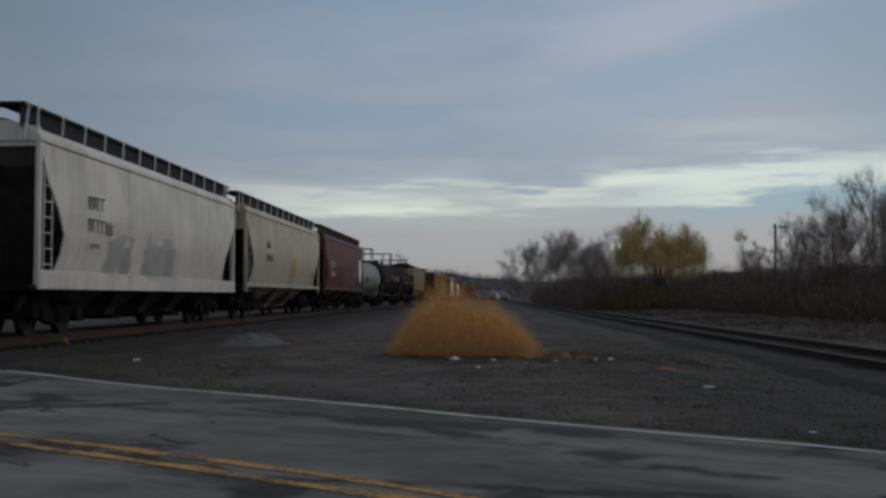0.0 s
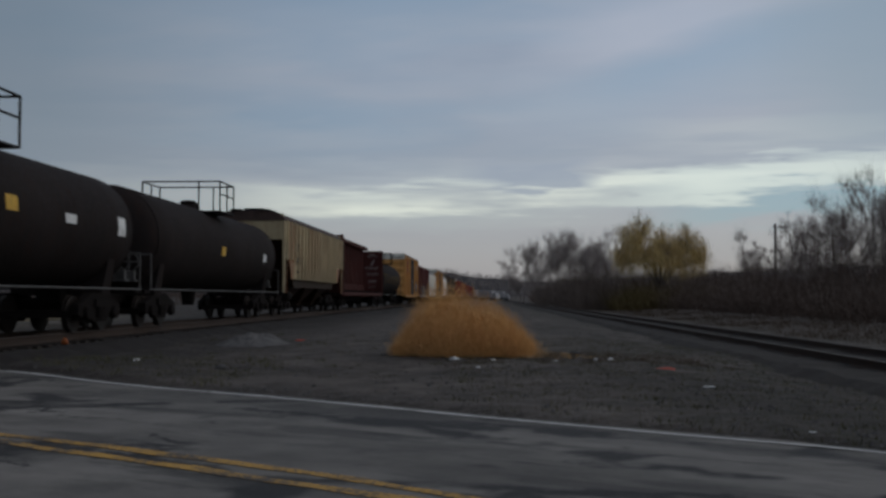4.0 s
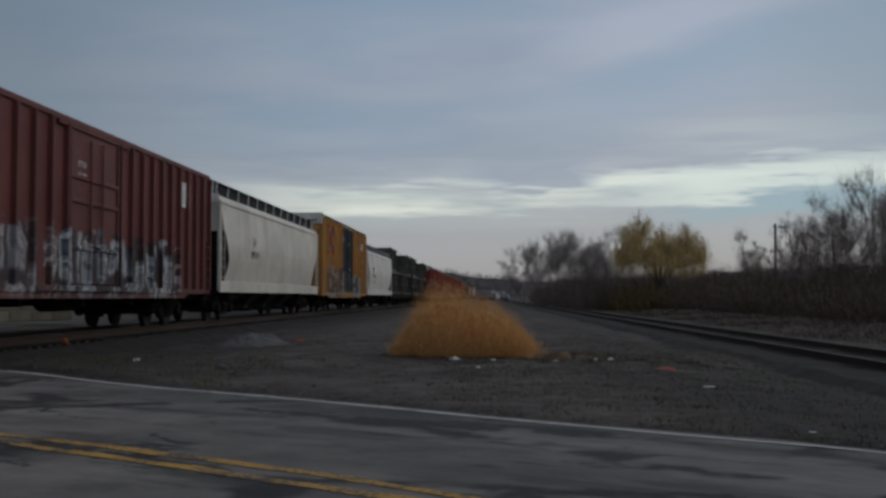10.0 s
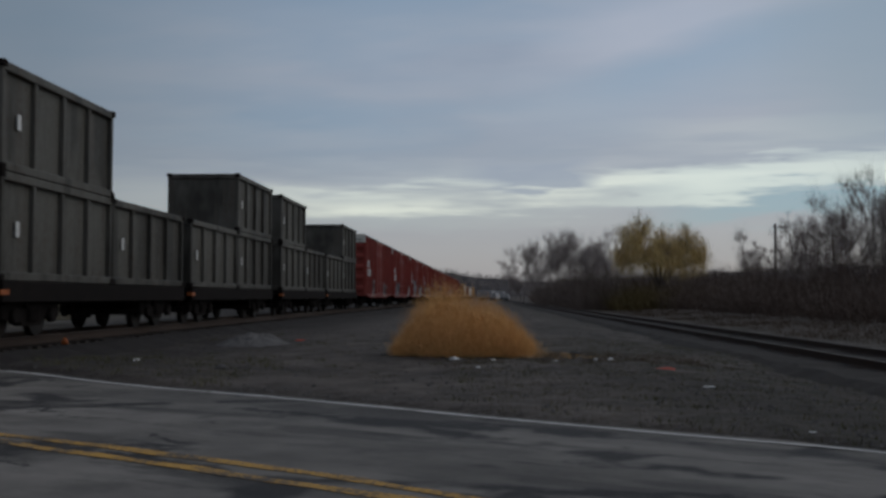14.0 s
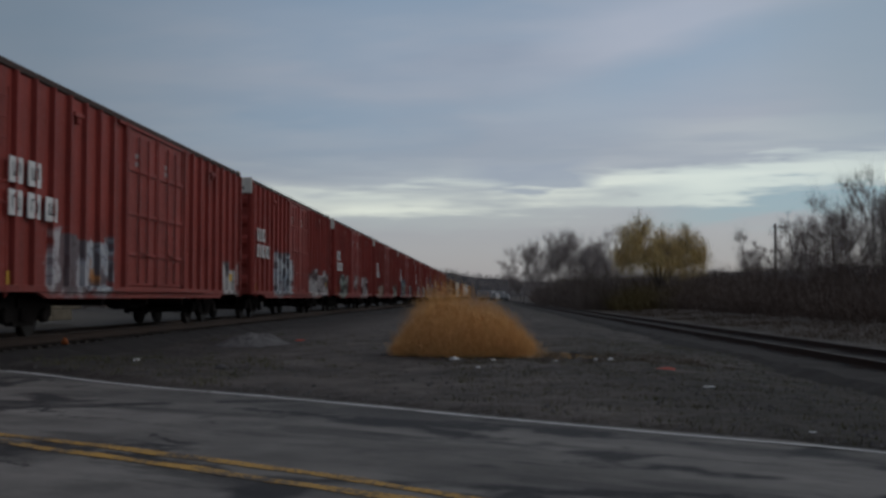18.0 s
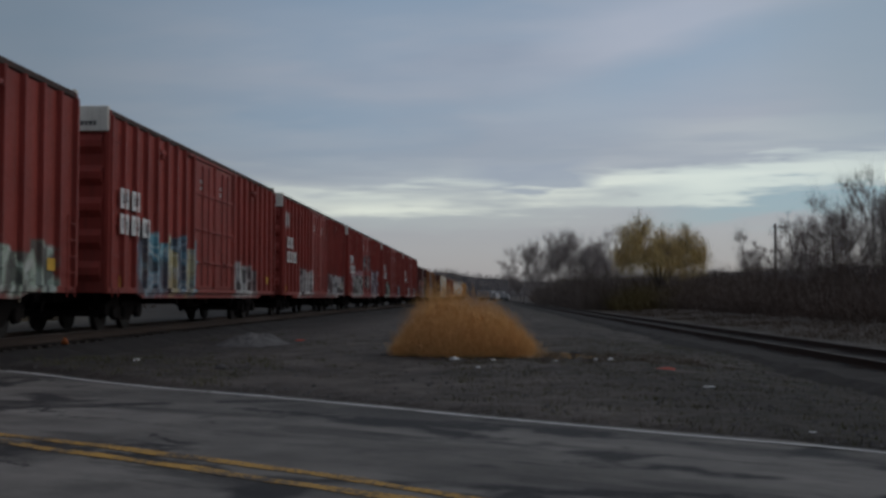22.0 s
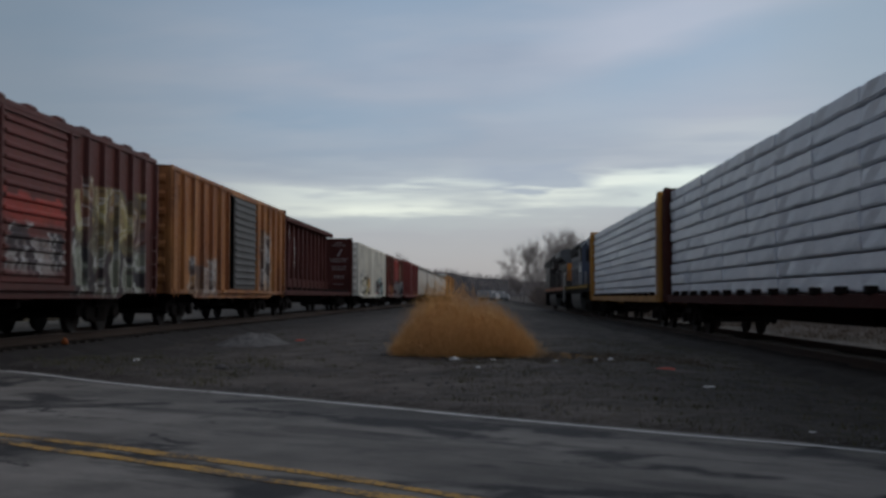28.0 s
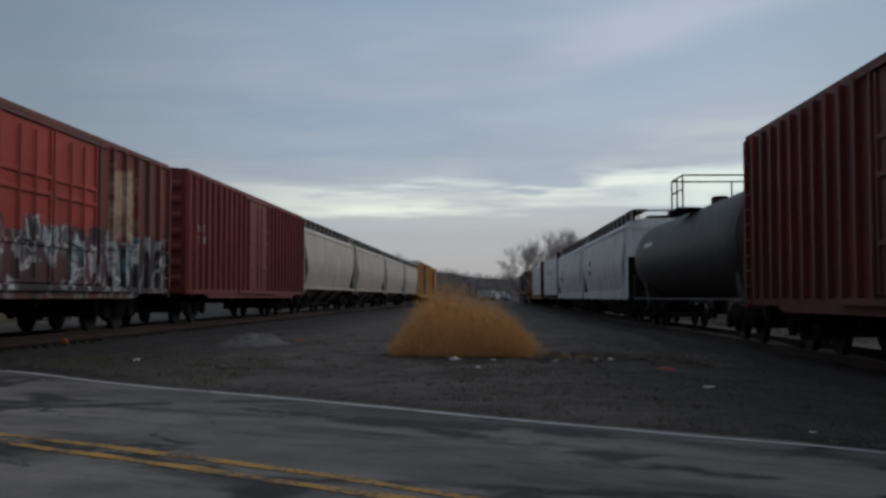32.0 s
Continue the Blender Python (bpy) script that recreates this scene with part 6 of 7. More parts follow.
def wide_cab_locomotive(label, p_lead, p_rear, body, stripe_mat, end_mat):
    """Tall wide cab in the lead, full-height hood and a winged radiator over the rear."""
    car, h = engine_chassis(label, p_lead, p_rear, stripe_mat, (-2.5, 5.4), (8.2, -6.7), 1)
    c0, c1 = 4.05, 10.15
    cab = part("cab", blocks(((-1.52, c0, DECK), (1.52, c1, 3.72)), bevel=0.03), PAINT_L1C, car, "cab side greyed for the reflected sky")
    roof = bmesh.new()
    prism(roof, [(-1.52, 4.28), (-1.5, 4.4), (-1.15, 4.56), (-0.5, 4.62), (0.5, 4.62), (1.15, 4.56), (1.5, 4.4), (1.52, 4.28)], c0, c1 + 0.12)
    part("cab_roof", roof, body, cab)
    for s in (-1, 1):
        for y0, y1 in ((c0, 5.7), (7.75, 8.3), (9.95, c1)):
            part("window_post", blocks(((s * 1.49 - 0.03, y0, 3.72), (s * 1.49 + 0.03, y1, 4.28))), body, cab)
        part("cab_window", blocks(((s * 1.485 - 0.006, 5.7, 3.72), (s * 1.485 + 0.006, 7.75, 4.28))), MAT_CLEAR, cab, "clear side window")
        part("quarter_window", blocks(((s * 1.485 - 0.006, 8.3, 3.72), (s * 1.485 + 0.006, 9.95, 4.28))), MAT_GLASS, cab, "dark front side window")
        part("window_mullion", blocks(((s * 1.5 - 0.025, 6.7, 3.72), (s * 1.5 + 0.025, 6.78, 4.28))), body, cab)
        part("mirror", blocks(((s * 1.68 - 0.1, 8.0, 3.78), (s * 1.68 + 0.1, 8.05, 4.2)), bevel=0.01), MAT_RADIATOR, cab)
        part("side_door", blocks(((s * 1.525 - 0.012, 9.0, DECK + 0.12), (s * 1.525 + 0.012, 9.6, 2.75)), bevel=0.006), MAT_BLACK, cab, "dark lower step door")
        part("sunshade", blocks(((s * 1.6 - 0.1, 5.6, 4.3), (s * 1.6 + 0.1, 8.0, 4.34))), MAT_STEEL, cab)
    part("rear_bulkhead", blocks(((-1.46, c0, 3.72), (1.46, c0 + 0.08, 4.28))), body, cab)
    for x in (-0.75, 0.75):
        part("windshield", blocks(((x - 0.62, c1 - 0.05, 3.74), (x + 0.62, c1 - 0.03, 4.26))), MAT_GLASS, cab)
    for x in (-1.44, 0.0, 1.44):
        part("front_post", blocks(((x - 0.07, c1 - 0.08, 3.72), (x + 0.07, c1, 4.28))), body, cab)
    part("roof_unit", blocks(((-0.6, 5.0, 4.62), (0.6, 6.2, 4.8)), bevel=0.05), body, cab)
    part("roof_rail", pipes([(-1.2, c0 + 0.2, 4.6), (-1.2, c0 + 0.2, 4.82), (-1.2, c0 + 1.6, 4.82), (-1.2, c0 + 1.6, 4.6)], r=0.025), MAT_PALE, cab)
    part("headlight", blocks(((-0.3, c1 + 0.1, 4.36), (0.3, c1 + 0.2, 4.52)), bevel=0.03), MAT_PALE, cab)
    nose = bmesh.new()
    loft(nose, [[(-w, y, DECK), (w, y, DECK), (w, y, t - 0.12), (w - 0.18, y, t), (-w + 0.18, y, t), (-w, y, t - 0.12)] for y, w, t in ((c1 - 0.02, 1.5, 3.95), (c1 + 0.55, 1.48, 3.68), (c1 + 0.95, 1.25, 3.5), (c1 + 1.05, 0.95, 3.35))])
    part("nose", nose, PAINT_L1C, car, "wide nose greyed for the reflected sky")
    # hood
    h0 = -8.95
    hood = part("hood", blocks(((-1.0, h0, DECK), (1.0, c0 - 0.01, 4.5)), bevel=0.05), body, car)
    hood_doors(hood, 1.0, h0 + 0.2, c0 - 0.3, 0.92, DECK + 0.1, 3.45, body)
    upper = part("equipment_cabinet", blocks(((-1.4, 0.7, 3.45), (1.4, c0 - 0.02, 4.6)), bevel=0.05), PAINT_L1B, car, "grey-brown overhanging cabinet")
    for y in (0.95, 1.75, 2.55, 3.3):
        louvres(upper, 1.4, y, y + 0.42, 3.85, 4.38, 6)
    lower = part("blower_housing", blocks(((-1.22, -2.5, DECK), (1.22, -0.4, 3.3)), bevel=0.05), PAINT_L1B, car)
    louvres(lower, 1.22, -2.2, -0.7, 2.6, 3.1, 6)
    part("exhaust_stack", blocks(((-0.4, -1.8, 4.5), (0.4, -0.7, 4.66)), bevel=0.05), MAT_BLACK, car)
    wing = bmesh.new()
    prism(wing, [(-0.98, 3.66), (-1.5, 4.16), (-1.5, 4.58), (-1.15, 4.72), (1.15, 4.72), (1.5, 4.58), (1.5, 4.16), (0.98, 3.66)], h0 - 0.05, -2.85)
    rad = part("radiator", wing, MAT_RADIATOR, car, "winged radiator housing, grey lightened for sky sheen")
    for y in np.linspace(h0 + 0.5, -3.4, 5):
        for s in (-1, 1):
            part("radiator_grille", blocks(((s * 1.24 - 0.24, y - 0.4, 3.86), (s * 1.24 + 0.02, y + 0.4, 3.9))), MAT_BLACK, rad)
    end = part("hood_end", blocks(((-1.0, h0 - 0.035, DECK + 0.5), (1.0, h0 - 0.005, 4.0)), bevel=0.006), end_mat, car, "orange hood end")
    part("end_grille", blocks(((0.15, h0 - 0.06, 3.0), (0.75, h0 - 0.03, 3.5))), MAT_BLACK, end)
    part("end_light", blocks(((-0.2, h0 - 0.1, 3.7), (0.2, h0 - 0.03, 3.86)), bevel=0.02), MAT_PALE, end)
    for s in (-1, 1):
        part("end_marker", blocks(((s * 1.02 - 0.3, -h - 0.02, 1.55), (s * 1.02 + 0.3, -h + 0.02, 1.72))), MAT_YELLOW, car, "yellow end marker")
    side_rail(car, h0 + 0.3, c0 - 0.2, 12)
    part("horn", tube(bmesh.new(), (0.3, 5.0, 4.7), (0.3, 5.5, 4.84), 0.05, 0.1, 8), MAT_STEEL, car)
    return car


def narrow_hood_locomotive(label, p_lead, p_rear, body, names, numbers):
    """Long hood in the lead, narrow short hood behind the trailing cab."""
    car, h = engine_chassis(label, p_lead, p_rear, MAT_STEEL, (-3.0, 3.4), (5.8, -5.8), -1)
    h0, h1 = -2.6, 9.3
    hood = part("hood", blocks(((-0.95, h0, DECK), (0.95, h1, 4.05)), bevel=0.05), body, car)
    hood_doors(hood, 0.95, h0 + 1.3, h1 - 2.2, 0.8, DECK + 0.1, 3.05, body)
    for y in np.arange(h0 + 1.6, h1 - 0.6, 1.2):
        louvres(hood, 0.95, y, y + 0.16, 3.25, 3.65, 4)
    front = bmesh.new()
    prism(front, [(-0.97, 3.86), (-1.05, 3.98), (-1.05, 4.5), (-0.85, 4.6), (0.85, 4.6), (1.05, 4.5), (1.05, 3.98), (0.97, 3.86)], 4.9, h1 - 0.05)
    rad = part("radiator", front, MAT_DARKBAND, car, "dark radiator intakes along the roof")
    blister = bmesh.new()
    prism(blister, [(-0.97, 3.82), (-1.18, 3.95), (-1.18, 4.52), (-0.95, 4.68), (0.95, 4.68), (1.18, 4.52), (1.18, 3.95), (0.97, 3.82)], h0 + 0.3, 4.88)
    bl = part("brake_housing", blister, MAT_DARKBAND, car, "dark grille housing along the roof")
    louvres(rad, 1.05, 5.2, h1 - 0.4, 4.02, 4.46, 7)
    louvres(bl, 1.18, h0 + 0.8, 4.5, 4.0, 4.46, 7)
    for y in (5.7, 7.1, 8.4):
        part("roof_fan", tube(bmesh.new(), (0, y, 4.58), (0, y, 4.76), 0.6, 0.58, 20), MAT_RADIATOR, car)
    for y in (0.2, 1.9, 3.6):
        part("roof_fan", tube(bmesh.new(), (0, y, 4.66), (0, y, 4.8), 0.55, 0.53, 20), MAT_RADIATOR, car)
    part("hood_end", blocks(((-0.85, h1 - 0.01, DECK + 0.3), (0.85, h1 + 0.03, 3.9)), bevel=0.02), body, car)
    # cab
    c0, c1 = -4.9, -2.62
    shell = bmesh.new()
    prism(shell, [(-1.5, DECK), (-1.5, 4.1), (-0.95, 4.68), (-0.5, 4.74), (0.5, 4.74), (0.95, 4.68), (1.5, 4.1), (1.5, DECK)], c0, c1)
    cab = part("cab", shell, body, car)
    for s in (-1, 1):
        pts = [(s * 1.53, 4.07), (s * 0.96, 4.7), (s * 0.93, 4.68), (s * 1.49, 4.04)]
        lid = bmesh.new()
        prism(lid, pts, c0 - 0.06, c1 + 0.06)
        # slab in lighter grey paints the sky's light on the slope
        part("roof_edge", lid, MAT_RADIATOR, cab, "roof slope paled for sky sheen")
        for y in (-3.7, -4.5):
            part("window_frame", blocks(((s * 1.51 - 0.012, y - 0.42, 3.22), (s * 1.51 + 0.012, y + 0.34, 4.02)), bevel=0.005), MAT_BLACK, cab)
        # reflected sky put into the pane as plain grey
        part("cab_window", blocks(((s * 1.525 - 0.008, -4.08, 3.3), (s * 1.525 + 0.008, -3.42, 3.96)), bevel=0.004), MAT_RADIATOR, cab, "side window greyed for the reflected sky")
        part("sunshade", blocks(((s * 1.58 - 0.1, c0 + 0.3, 4.06), (s * 1.58 + 0.1, c1 - 0.3, 4.1))), MAT_STEEL, cab)
        bars(cab, s * 1.512, numbers, MAT_PALE)
    for x in (-0.9, 0.9):
        part("windshield", blocks(((x - 0.36, c0 - 0.02, 3.2), (x + 0.36, c0, 3.95))), MAT_GLASS, cab)
        board = part("number_board", blocks(((x - 0.27, c0 - 0.05, 4.2), (x + 0.27, c0, 4.42)), bevel=0.02), MAT_PALE, cab, "pale number board")
        part("board_face", blocks(((x - 0.23, c0 - 0.056, 4.235), (x + 0.23, c0 - 0.05, 4.385))), MAT_BLACK, board)
    part("headlight", blocks(((-0.25, c0 - 0.06, 4.25), (0.25, c0, 4.42)), bevel=0.02), MAT_PALE, cab)
    nose = bmesh.new()
    loft(nose, [[(-w, y, DECK), (w, y, DECK), (w, y, t - 0.1), (w - 0.15, y, t), (-w + 0.15, y, t), (-w, y, t - 0.1)] for y, w, t in ((c0, 1.0, 3.05), (-7.6, 0.98, 2.95), (-7.9, 0.85, 2.85))])
    part("short_hood", nose, body, car)
    part("battery_box", blocks(((-1.38, c0 - 1.4, DECK), (-1.02, c0 - 0.05, 2.6)), ((1.02, c0 - 1.4, DECK), (1.38, c0 - 0.05, 2.6)), bevel=0.03), body, car)
    part("horn", tube(bmesh.new(), (0.3, -3.6, 4.74), (0.3, -3.1, 4.88), 0.05, 0.1, 8), MAT_STEEL, car)
    side_rail(car, h0 + 0.4, h1 - 0.3, 10)
    for s in (-1, 1):
        for y in np.linspace(-h + 1.6, h - 1.0, 18):
            part("sill_reflector", blocks(((s * 1.51 - 0.008, y - 0.2, DECK - 0.2), (s * 1.51 + 0.008, y + 0.2, DECK - 0.04))), MAT_YELLOW, car, "yellow reflector")
        part("end_marker", blocks(((s * 1.02 - 0.3, h - 0.02, 1.55), (s * 1.02 + 0.3, h + 0.02, 1.72))), MAT_YELLOW, car, "yellow end marker")
    bars(hood, -0.962, names, MAT_PALE)
    return car


# ---- the western train ----
GREY = (0.64, 0.60, 0.54)
INK_COLD = ((0.22, 0.29, 0.34), (0.40, 0.46, 0.50), (0.50, 0.54, 0.56))
INK_WARM = ((0.46, 0.42, 0.38), (0.22, 0.18, 0.16), (0.50, 0.30, 0.14), (0.48, 0.45, 0.42))
INK_BLUE = ((0.06, 0.2, 0.28), (0.16, 0.38, 0.44), (0.10, 0.26, 0.36), (0.46, 0.44, 0.24))
INK_GREEN = ((0.24, 0.36, 0.30), (0.38, 0.48, 0.38), (0.30, 0.42, 0.36))
INK_WHITE = ((0.38, 0.37, 0.36), (0.54, 0.53, 0.51), (0.60, 0.60, 0.57))
INK_LILAC = ((0.34, 0.31, 0.36), (0.44, 0.42, 0.46), (0.52, 0.50, 0.53))
INK_DARK = ((0.07, 0.075, 0.09), (0.16, 0.17, 0.19), (0.09, 0.09, 0.11))
INK_PINK = ((0.50, 0.26, 0.28), (0.56, 0.36, 0.36))
PAINT_A = paint("grey_hopper_paint", GREY, wear=0.18, grime=0.3, tags=((-4.3, -2.4, 1.45, 2.3, ((0.36, 0.355, 0.34), (0.34, 0.335, 0.32)), 2, 0.0), (-1.6, 1.2, 1.45, 2.45, ((0.37, 0.365, 0.35), (0.34, 0.335, 0.32)), 5, 0.0)))
PAINT_B = paint("cream_hopper_paint", (0.48, 0.43, 0.33), wear=0.3, grime=0.45, tags=((0.2, 1.9, 1.7, 2.5, ((0.42, 0.27, 0.15), (0.46, 0.32, 0.2)), 6, 0.0),))
PAINT_BB = paint("tan_bay_paint", (0.34, 0.27, 0.2), wear=0.5, grime=0.5)
PAINT_C = paint("brown_red_hopper_paint", (0.115, 0.032, 0.026), wear=0.3, grime=0.4, tags=((-0.5, 5.4, 1.65, 2.5, ((0.14, 0.045, 0.04), (0.15, 0.05, 0.045)), 3, 0.6),))
PAINT_D = paint("grey_tank_paint", (0.17, 0.172, 0.165), wear=0.4, grime=0.55, fade=(0.27, 0.275, 0.265), tags=((4.4, 5.6, 1.9, 2.6, ((0.5, 0.5, 0.48), (0.44, 0.44, 0.42)), 2, 0.0),))
PAINT_E = paint("black_tank_paint", (0.021, 0.0165, 0.0155), rust=(0.045, 0.022, 0.015), wear=0.45, grime=0.4, rough=0.75, soot=(0.014, 0.012, 0.011), spec=0.06)
PAINT_J = paint("rusting_cream_paint", (0.42, 0.34, 0.205), rust=(0.22, 0.075, 0.024), wear=0.5, grime=0.3, streak=0.7, panels=(0.8895, -8.45))
PAINT_JR = paint("cream_rib_paint", (0.58, 0.48, 0.30), rust=(0.30, 0.13, 0.05), wear=0.5, grime=0.3)
PAINT_JB = paint("dark_rusty_bay_paint", (0.035, 0.020, 0.012), rust=(0.05, 0.02, 0.01), wear=0.6, grime=0.5, soot=(0.014, 0.010, 0.008), spec=0.08)
PAINT_K = paint("brown_centerbeam_paint", (0.066, 0.021, 0.018), wear=0.3, grime=0.35, rough=0.7, soot=(0.018, 0.012, 0.011), spec=0.08)
PAINT_M = paint("yellow_boxcar_paint", (0.54, 0.275, 0.085), wear=0.35, grime=0.25, crosses=((-6.7, 3.95, 1.0, 0.8, (0.42, 0.07, 0.045), (0.10, 0.15, 0.28)),), tags=((4.6, 7.6, 1.5, 2.6, INK_COLD, 5),))
PAINT_P = paint("worn_yellow_boxcar_paint", (0.52, 0.265, 0.08), wear=0.55, grime=0.35, crosses=((-6.7, 3.95, 1.0, 0.8, (0.42, 0.07, 0.045), (0.10, 0.15, 0.28)),), tags=((-8.0, -2.0, 0.9, 2.5, INK_WARM, 4, 0.4), (2.4, 6.2, 0.9, 2.2, ((0.14, 0.36, 0.42), (0.5, 0.52, 0.5), (0.2, 0.4, 0.44)), 6, 0.5)))
PAINT_DOOR = paint("black_door_paint", (0.013, 0.014, 0.016), rust=(0.16, 0.15, 0.14), wear=0.3, grime=0.2, rough=0.62, soot=(0.02, 0.018, 0.016), tags=((-2.3, 2.3, 1.0, 2.6, ((0.012, 0.013, 0.015), (0.02, 0.02, 0.024), (0.05, 0.05, 0.055), (0.3, 0.29, 0.28)), 3, 0.35),))
PAINT_N = paint("dark_red_boxcar_paint", (0.135, 0.038, 0.034), wear=0.3, grime=0.35, tags=((-6.8, -2.8, 0.95, 2.3, ((0.13, 0.04, 0.035), (0.28, 0.30, 0.32), (0.13, 0.05, 0.045), (0.36, 0.37, 0.37)), 2, 0.7), (-2.6, 6.8, 0.95, 2.3, ((0.12, 0.05, 0.045), (0.34, 0.37, 0.39), (0.09, 0.14, 0.18), (0.44, 0.45, 0.44)), 7, 0.9)))
PAINT_O = paint("white_hopper_paint", (0.64, 0.60, 0.52), wear=0.15, grime=0.25)
PAINT_Q = paint("pale_hopper_paint", (0.68, 0.65, 0.59), wear=0.12, grime=0.22)
PAINT_R = paint("dark_grey_container_paint", (0.046, 0.043, 0.037), rust=(0.07, 0.04, 0.025), wear=0.5, grime=0.4, soot=(0.018, 0.016, 0.014), fade=(0.105, 0.10, 0.087), spec=0.12)

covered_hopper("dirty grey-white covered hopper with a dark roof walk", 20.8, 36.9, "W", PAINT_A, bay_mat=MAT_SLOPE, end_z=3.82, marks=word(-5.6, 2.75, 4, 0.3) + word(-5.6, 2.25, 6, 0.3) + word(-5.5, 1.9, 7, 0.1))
covered_hopper("cream covered hopper with exposed slanting bays", 38.6, 55.1, "W", PAINT_B, bay_mat=PAINT_BB, bays=3, sill=False, marks=word(-4.9, 2.75, 3, 0.3) + word(-4.9, 2.25, 6, 0.26) + word(5.6, 1.75, 2, 0.3))
c_hop = covered_hopper("brown-red covered hopper with a pale round emblem", 56.8, 73.9, "W", PAINT_C, bay_mat=PAINT_C, walk_mat=PAINT_C, bays=3, sill=False, top=4.36, mark_mat=MAT_PALE, marks=word(-6.5, 2.4, 4, 0.4) + word(-6.5, 1.97, 6, 0.28))
emblem = bmesh.new()
tube(emblem, (1.578, 6.4, 2.55), (1.592, 6.4, 2.55), 0.78, 0.78, 28)
part("emblem", emblem, MAT_PALE, c_hop, "pale round emblem")
tank_car("weathered grey tank car with a railed platform", 74.6, 87.8, "W", PAINT_D, 1.32, 2.33, stripes=((-3.6, -2.0, 1.9, 2.3, MAT_LETTER), (0.8, 1.3, 1.6, 1.8, MAT_YELLOW)))
tank_car("black tank car with small yellow marks", 88.3, 104.2, "W", PAINT_E, 1.43, 2.45, stripes=((0.2, 0.7, 2.45, 2.75, MAT_YELLOW), (3.0, 3.6, 2.4, 2.6, MAT_PALE), (-4.4, -2.9, 2.55, 2.95, MAT_BROWNMARK), (-4.6, -2.7, 2.1, 2.35, MAT_BROWNMARK), (6.2, 6.7, 2.3, 2.75, MAT_PALE)), dome=False)
tank_car("black tank car with a railed platform", 104.9, 122.0, "W", PAINT_E, 1.43, 2.45, stripes=((-1.0, -0.5, 2.2, 2.5, MAT_YELLOW), (5.5, 6.0, 2.2, 2.5, MAT_PALE)), dome=False)
covered_hopper("rust-streaked cream covered hopper with upright ribs", 122.7, 140.5, "W", PAINT_J, sill_mat=PAINT_JB, bays=3, ribbed=True, sill=False, walk_mat=PAINT_J, top=4.52, round_side=False, bay_mat=PAINT_JB, rib_mat=PAINT_JR, walkway=False, foot=1.62, marks=word(-6.4, 2.9, 3, 0.35) + word(-6.4, 2.3, 5, 0.3) + word(-6.3, 1.9, 6, 0.12))
centerbeam("empty brown centerbeam flatcar with tall end bulkheads", 140.8, 164.3, "W", PAINT_K, top=4.55)
tank_car("black tank car with slanting yellow reflector stripes", 164.9, 182.6, "W", PAINT_E, 1.46, 2.47, platform_y=0.0, stripes=tuple((y, y + 0.28, 2.0, 2.75, MAT_YELLOW) for y in (-6.6, -4.0, -1.5, 1.0, 3.5, 6.0)))
TTX_MARK = (((5.95, 8.2, 3.75, 4.5),), MAT_LETTER, 0.085), (tuple(word(6.1, 3.9, 5, 0.42, 0.3)), MAT_PALE, 0.115), (tuple(word(5.6, 3.3, 6, 0.2) + word(6.3, 2.75, 6, 0.2) + word(6.3, 2.3, 6, 0.12)), MAT_LETTER, 0.085)
DOOR_MARK = ((tuple(word(-1.9, 4.3, 7, 0.09) + word(-1.9, 4.15, 6, 0.09) + word(0.5, 4.0, 6, 0.09) + word(-1.8, 2.8, 6, 0.12) + word(0.6, 2.5, 7, 0.08) + word(-1.8, 1.5, 5, 0.1)), MAT_PALE, 0.09),)


for lo, hi, m, lab in ((185.4, 204.2, PAINT_M, "tall yellow boxcar with black double plug doors"), (247.9, 266.75, PAINT_P, "tall worn yellow boxcar with black doors and sprayed paint")):
    boxcar(lab, lo, hi, "W", m, top=5.15, door_mat=PAINT_DOOR, rod_mat=MAT_RADIATOR, end_cap=MAT_GALV, eave_mat=MAT_EAVE, roof_mat=MAT_GALV, marks=TTX_MARK + DOOR_MARK)
boxcar("dark red ribbed boxcar with pale sprayed paint along its foot", 206.0, 225.4, "W", PAINT_N, top=4.58, door=(-1.5, 1.5), doors=1, ribs=0.8, marks=(((*word(-1.0, 3.6, 4, 0.14), *word(-1.0, 3.35, 4, 0.14)), MAT_PALE, 0.09), (((6.8, 7.6, 3.4, 4.1),), MAT_PALE, 0.048)))
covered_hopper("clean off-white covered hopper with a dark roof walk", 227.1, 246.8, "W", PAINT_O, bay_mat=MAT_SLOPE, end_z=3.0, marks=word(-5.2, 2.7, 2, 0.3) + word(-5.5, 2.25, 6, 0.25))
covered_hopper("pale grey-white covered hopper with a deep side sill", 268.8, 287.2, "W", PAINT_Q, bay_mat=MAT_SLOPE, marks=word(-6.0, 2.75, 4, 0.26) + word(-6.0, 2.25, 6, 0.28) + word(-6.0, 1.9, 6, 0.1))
for lo, hi, up in ((288.7, 300.6, (1, 0)), (301.4, 313.4, (0, 1)), (315.4, 327.6, (1, 0)), (328.1, 341.0, (0, 1))):
    container_flat("low dark flatcar carrying grey waste containers", lo, hi, "W", PAINT_R, up)

